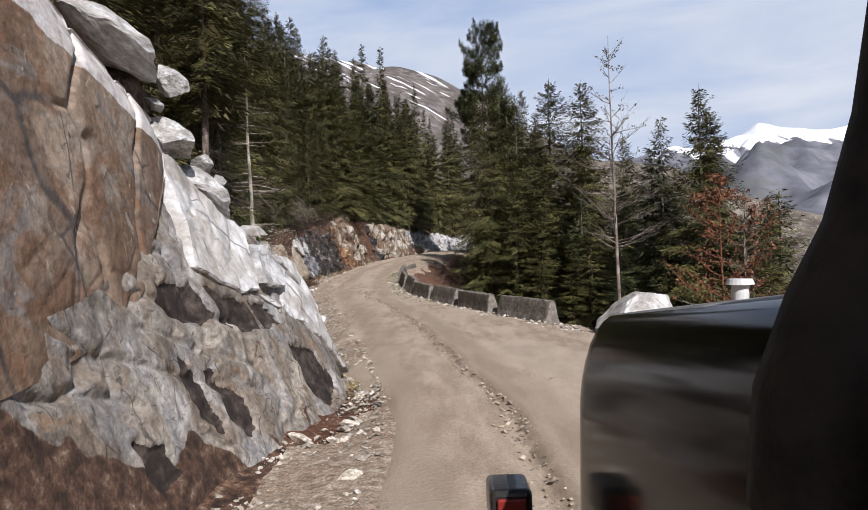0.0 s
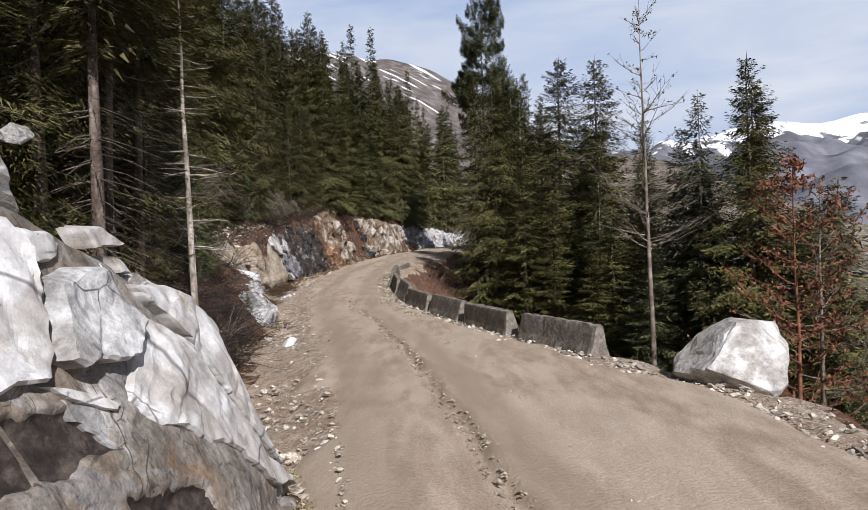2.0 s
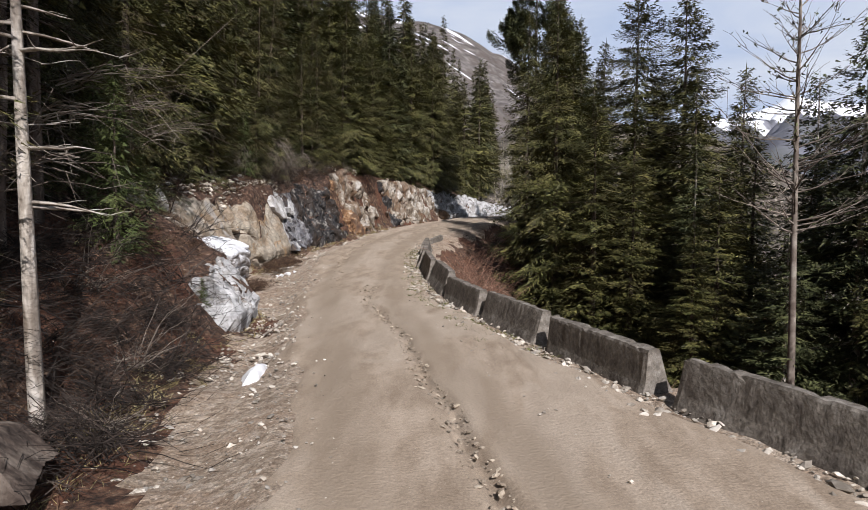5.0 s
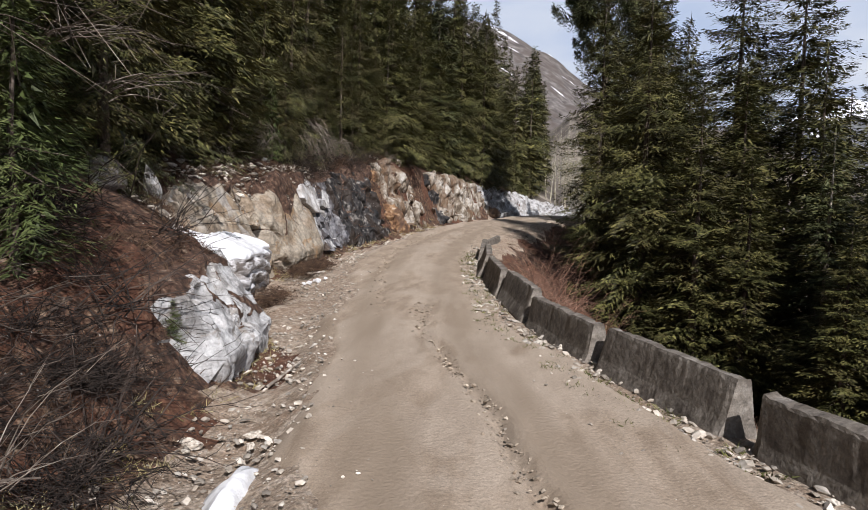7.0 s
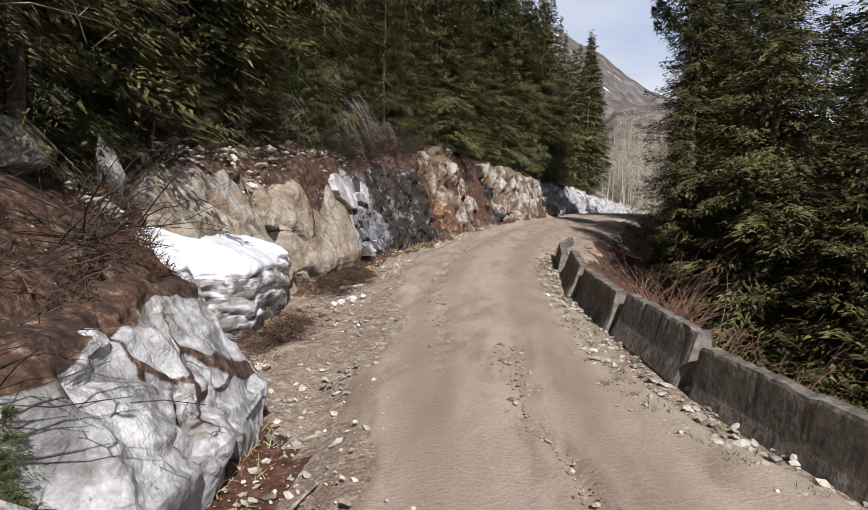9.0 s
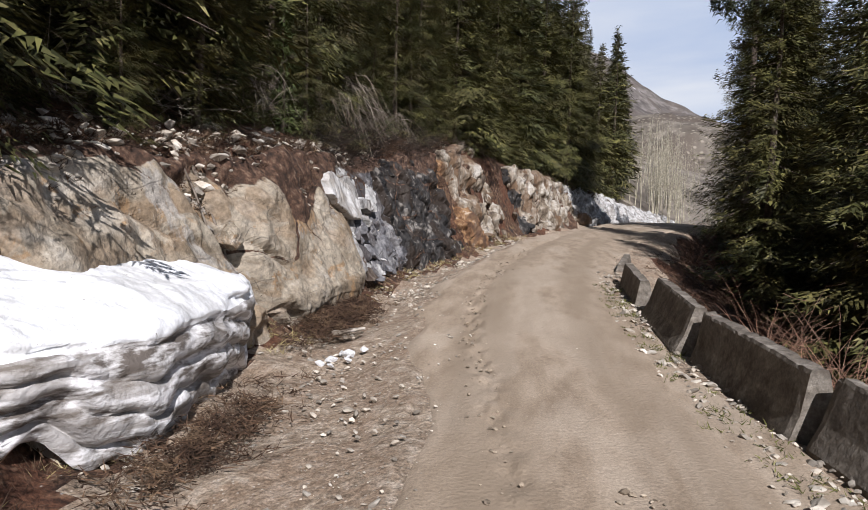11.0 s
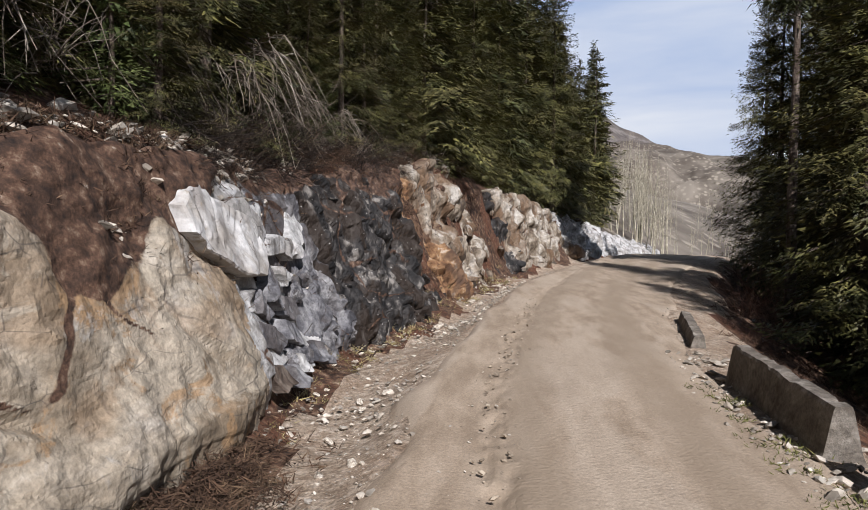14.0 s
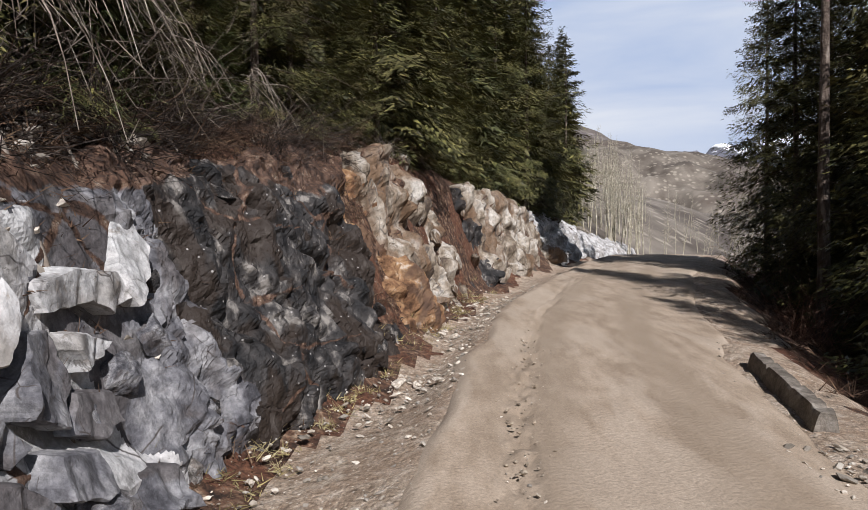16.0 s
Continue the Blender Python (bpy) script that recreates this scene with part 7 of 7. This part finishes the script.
bl = np.concatenate([np.stack([qb.normal(-7.85, 0.28, 420), qb.normal(39.7, 0.85, 420)], 1), np.stack([qb.normal(-7.35, 0.25, 260), qb.normal(33.9, 0.9, 260)], 1)])
tufts("brush_litter", "reddish brown dead grass heaped at the bank's foot", np.column_stack([bl, ground_z(bl[:, 0], bl[:, 1]) + 0.05 + 0.2 * qb.rand(680)]), M_BRUSH, 55, 0.17, 14, 0.35)

# ---- aspen grove beyond the bend ----
aspens = [bare_tree("aspen_tree", 80 + k, 12 + k, 0.1, M_ASPEN, 34, 2.4, "pale leafless aspen with a straight white trunk", sub=1, top=0.3, spread_up=1.0) for k in range(3)]
qa = np.random.RandomState(31)
for k in range(150):
    az = radians(qa.normal(10.8, 1.1) if k % 5 < 3 else qa.uniform(12.5, 24.0))
    r = 70 + 55 * qa.rand() ** 1.7
    x, y = -5 + r * math.sin(az), 31 + r * math.cos(az)
    ob = aspens[k % 3]
    if k >= 3:
        ob = copy_thing(ob, Matrix.Identity(4))
    ob.matrix_basis = Matrix.Translation((x, y, gz(x, y) - 0.2)) @ pose(0, 0, 0, qa.normal(0, 3.5), qa.normal(0, 3.5), qa.uniform(0, 360)) @ Matrix.Scale(qa.uniform(0.42, 0.8) * (1.0 if k % 5 < 3 else 0.62), 4)
    ob["group"] = "aspens beyond the bend"


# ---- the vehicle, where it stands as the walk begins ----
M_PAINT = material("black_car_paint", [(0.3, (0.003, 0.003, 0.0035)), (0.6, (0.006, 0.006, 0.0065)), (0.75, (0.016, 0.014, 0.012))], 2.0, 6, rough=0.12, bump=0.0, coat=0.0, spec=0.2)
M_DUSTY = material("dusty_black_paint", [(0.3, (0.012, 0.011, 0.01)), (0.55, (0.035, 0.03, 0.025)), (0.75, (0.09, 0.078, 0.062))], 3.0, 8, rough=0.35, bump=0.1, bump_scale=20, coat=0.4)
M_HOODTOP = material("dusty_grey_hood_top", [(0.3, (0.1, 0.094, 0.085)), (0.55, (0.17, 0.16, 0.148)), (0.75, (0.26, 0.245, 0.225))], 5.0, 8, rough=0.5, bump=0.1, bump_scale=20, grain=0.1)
M_RUBBER = material("black_rubber", [(0.3, (0.012, 0.012, 0.012)), (0.7, (0.035, 0.033, 0.03))], 6, 5, rough=0.8, bump=0.3)
M_STEEL = material("grey_steel", [(0.3, (0.35, 0.35, 0.35)), (0.7, (0.55, 0.55, 0.54))], 4, 5, rough=0.35, bump=0.05, metal=0.9)
M_CAP = material("pale_grey_plastic", [(0.3, (0.42, 0.41, 0.39)), (0.7, (0.6, 0.59, 0.57))], 6, 5, rough=0.4, bump=0.05)
M_RED = material("red_marker_plastic", [(0.3, (0.16, 0.02, 0.015)), (0.7, (0.3, 0.04, 0.03))], 6, 3, rough=0.3, bump=0.0)
M_GLASS = bpy.data.materials.new("tinted_glass")
M_GLASS.use_nodes = True
_g = M_GLASS.node_tree.nodes["Principled BSDF"]
_g.inputs["Base Color"].default_value = (0.3, 0.33, 0.33, 1)
_g.inputs["Roughness"].default_value = 0.03
_g.inputs["Transmission Weight"].default_value = 1.0
truck = new("pickup_truck")
tagged(truck, "black pickup truck with a dusty glossy hood, on the road", "truck")


def under(name, V, F, mat, parent, smooth=True, label=""):
    o = new(name, mesh(name, V, F, mat, smooth))
    o.parent = parent
    return tagged(o, label)


def loft(sections):
    """Skin over cross sections with equal numbers of points, closed at both ends by a fan of quads."""
    P = np.array(sections, float)
    F = grid_faces(P.shape[0], P.shape[1])
    k = P.shape[1]
    caps = []
    for row in (0, P.shape[0] - 1):
        for j in range(k // 2 - 1):
            caps.append((row * k + j, row * k + j + 1, row * k + k - 2 - j, row * k + k - 1 - j))
    return P.reshape(-1, 3), np.concatenate([F, np.array(caps)])


def box(x0, x1, y0, y1, z0, z1, bevel=0.02):
    bm = bmesh.new()
    bmesh.ops.create_cube(bm, size=1)
    for v in bm.verts:
        v.co = Vector((lerp(x0, x1, v.co.x + 0.5), lerp(y0, y1, v.co.y + 0.5), lerp(z0, z1, v.co.z + 0.5)))
    bmesh.ops.bevel(bm, geom=bm.edges[:], offset=bevel, segments=3, affect="EDGES", profile=0.5)
    return bm


def nose(y):
    """A cross section of hood and wings at y, from the left sill over the top to the right one."""
    f = np.clip((y - 0.95) / 1.75, 0, 1)
    top = 2.31 - 0.21 * f - 0.28 * np.clip((f - 0.9) / 0.1, 0, 1) ** 2
    left = 0.56 - 0.03 * f + 0.12 * np.clip((f - 0.86) / 0.14, 0, 1) ** 2
    half = 1.52 - left
    a = np.linspace(0, np.pi / 2, 9)
    pts = [(left + 0.02, y, 0.85), (left - 0.01, y, 1.3), (left, y, top - 0.42)]
    pts += [(left + 0.16 * (1 - np.cos(t)), y, top - 0.42 + 0.4 * np.sin(t)) for t in a[1:]]
    pts += [(left + 0.16 + (half - 0.16) * s, y, top - 0.02 + 0.05 * np.sin(s * np.pi / 2)) for s in (0.2, 0.45, 0.7)]
    pts += [(1.52, y, top + 0.032)]
    right = [(3.04 - p[0], p[1], p[2]) for p in pts[-2::-1]]
    return pts + right


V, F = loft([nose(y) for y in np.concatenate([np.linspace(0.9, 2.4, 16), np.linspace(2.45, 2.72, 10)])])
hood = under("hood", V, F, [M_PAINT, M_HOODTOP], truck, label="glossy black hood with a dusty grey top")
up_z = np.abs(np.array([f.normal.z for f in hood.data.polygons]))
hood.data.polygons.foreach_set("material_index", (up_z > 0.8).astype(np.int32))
seam = [(x, y, z + 0.004) for x, y, z in ((0.575, 1.95, 1.55), (0.575, 1.9, 1.7), (0.6, 1.75, 1.98), (0.68, 1.6, 2.13), (0.78, 1.35, 2.19), (0.84, 1.0, 2.235))]
under("hood_seam", *tubes([(np.array(seam), np.full(6, 0.006))], 6), M_RUBBER, hood)
part("bumper", box(0.62, 2.42, 2.74, 2.98, 0.95, 1.22, 0.05), M_DUSTY, truck)
tip = part("bumper_end", box(0.2, 0.38, 2.72, 2.95, 1.2, 1.36, 0.025), M_DUSTY, truck, "black bumper end with a red marker")
part("bumper_bracket", box(0.22, 0.75, 2.76, 2.9, 1.1, 1.2, 0.02), M_DUSTY, truck)
part("marker", box(0.23, 0.35, 2.7, 2.722, 1.23, 1.33, 0.008), M_RED, tip, "small red marker lens")
part("headlight", box(0.74, 1.0, 2.66, 2.735, 1.5, 1.7, 0.03), M_GLASS, truck)
part("headlight", box(2.04, 2.3, 2.66, 2.735, 1.5, 1.7, 0.03), M_GLASS, truck)
part("grille", box(1.06, 1.98, 2.66, 2.745, 1.35, 1.78, 0.03), M_RUBBER, truck)
bm = bmesh.new()
bmesh.ops.create_cone(bm, cap_ends=True, segments=20, radius1=0.024, radius2=0.024, depth=0.05, matrix=Matrix.Translation((0.885, 1.9, 2.215)))
bmesh.ops.create_cone(bm, cap_ends=True, segments=20, radius1=0.04, radius2=0.034, depth=0.016, matrix=Matrix.Translation((0.885, 1.9, 2.245)))
part("hood_knob", bm, M_CAP, truck, "pale round knob on the hood")
part("door", box(0.545, 0.62, -0.62, 0.62, 0.82, 2.22, 0.03), M_PAINT, truck)
part("door", box(2.42, 2.495, -0.62, 0.62, 0.82, 2.22, 0.03), M_PAINT, truck)
part("cab_floor", box(0.6, 2.44, -1.9, 0.92, 0.75, 0.95, 0.03), M_RUBBER, truck)
part("cab_wall", box(0.56, 0.64, -1.9, -0.64, 0.82, 2.22, 0.03), M_PAINT, truck)
part("cab_wall", box(2.4, 2.48, -1.9, -0.64, 0.82, 2.22, 0.03), M_PAINT, truck)
part("cab_wall", box(0.66, 2.38, -1.95, -1.88, 0.82, 2.9, 0.03), M_PAINT, truck)
part("roof", box(0.62, 2.42, -1.95, 0.66, 2.95, 3.05, 0.04), M_PAINT, truck)
part("dashboard", box(0.66, 2.38, 0.5, 0.94, 1.8, 2.2, 0.05), M_RUBBER, truck)
for sg, mid_ in ((1, 0.0), (-1, 3.06)):
    line = np.array([(mid_ + sg * x, y, z) for x, y, z in ((0.56, 0.97, 1.95), (0.565, 0.95, 2.12), (0.6, 0.93, 2.25), (0.63, 0.9, 2.36), (0.655, 0.88, 2.52), (0.665, 0.84, 2.75), (0.67, 0.7, 3.0))])
    under("windscreen_pillar", *tubes([(line, np.array([0.1, 0.1, 0.095, 0.085, 0.075, 0.07, 0.07]))], 12), M_RUBBER, truck)
for y in (-0.63, -1.88):
    for x in (0.62, 2.42):
        part("door_pillar", box(x - 0.03, x + 0.03, y - 0.05, y + 0.05, 2.2, 2.92, 0.015), M_PAINT, truck)
bm = bmesh.new()
vs = [bm.verts.new(p) for p in ((0.66, 0.93, 2.27), (2.38, 0.93, 2.27), (2.36, 0.66, 2.95), (0.68, 0.66, 2.95))]
bm.faces.new(vs)
bmesh.ops.solidify(bm, geom=bm.faces[:], thickness=0.008)
part("windscreen", bm, M_GLASS, truck)
mirror = part("mirror", box(0.5, 0.545, 0.55, 0.72, 2.0, 2.2, 0.015), M_RUBBER, truck)
part("bed", box(0.6, 2.44, -4.0, -2.0, 0.95, 1.7, 0.05), M_PAINT, truck)
for x in (0.72, 2.3):
    for y in (1.95, -2.9):
        bm = bmesh.new()
        bmesh.ops.create_cone(bm, cap_ends=True, segments=36, radius1=0.5, radius2=0.5, depth=0.3, matrix=pose(x, y, 0.64, 0, 90, 0))
        bmesh.ops.bevel(bm, geom=[e for e in bm.edges if abs(e.verts[0].co.x - e.verts[1].co.x) < 0.01], offset=0.05, segments=3, affect="EDGES", profile=0.5)
        wheel = part("wheel", bm, M_RUBBER, truck)
        bm = bmesh.new()
        bmesh.ops.create_cone(bm, cap_ends=True, segments=28, radius1=0.26, radius2=0.24, depth=0.32, matrix=pose(x, y, 0.64, 0, 90, 0))
        part("rim", bm, M_STEEL, wheel)
part("chassis", box(0.95, 2.1, -3.9, 2.6, 0.6, 0.85, 0.03), M_RUBBER, truck)
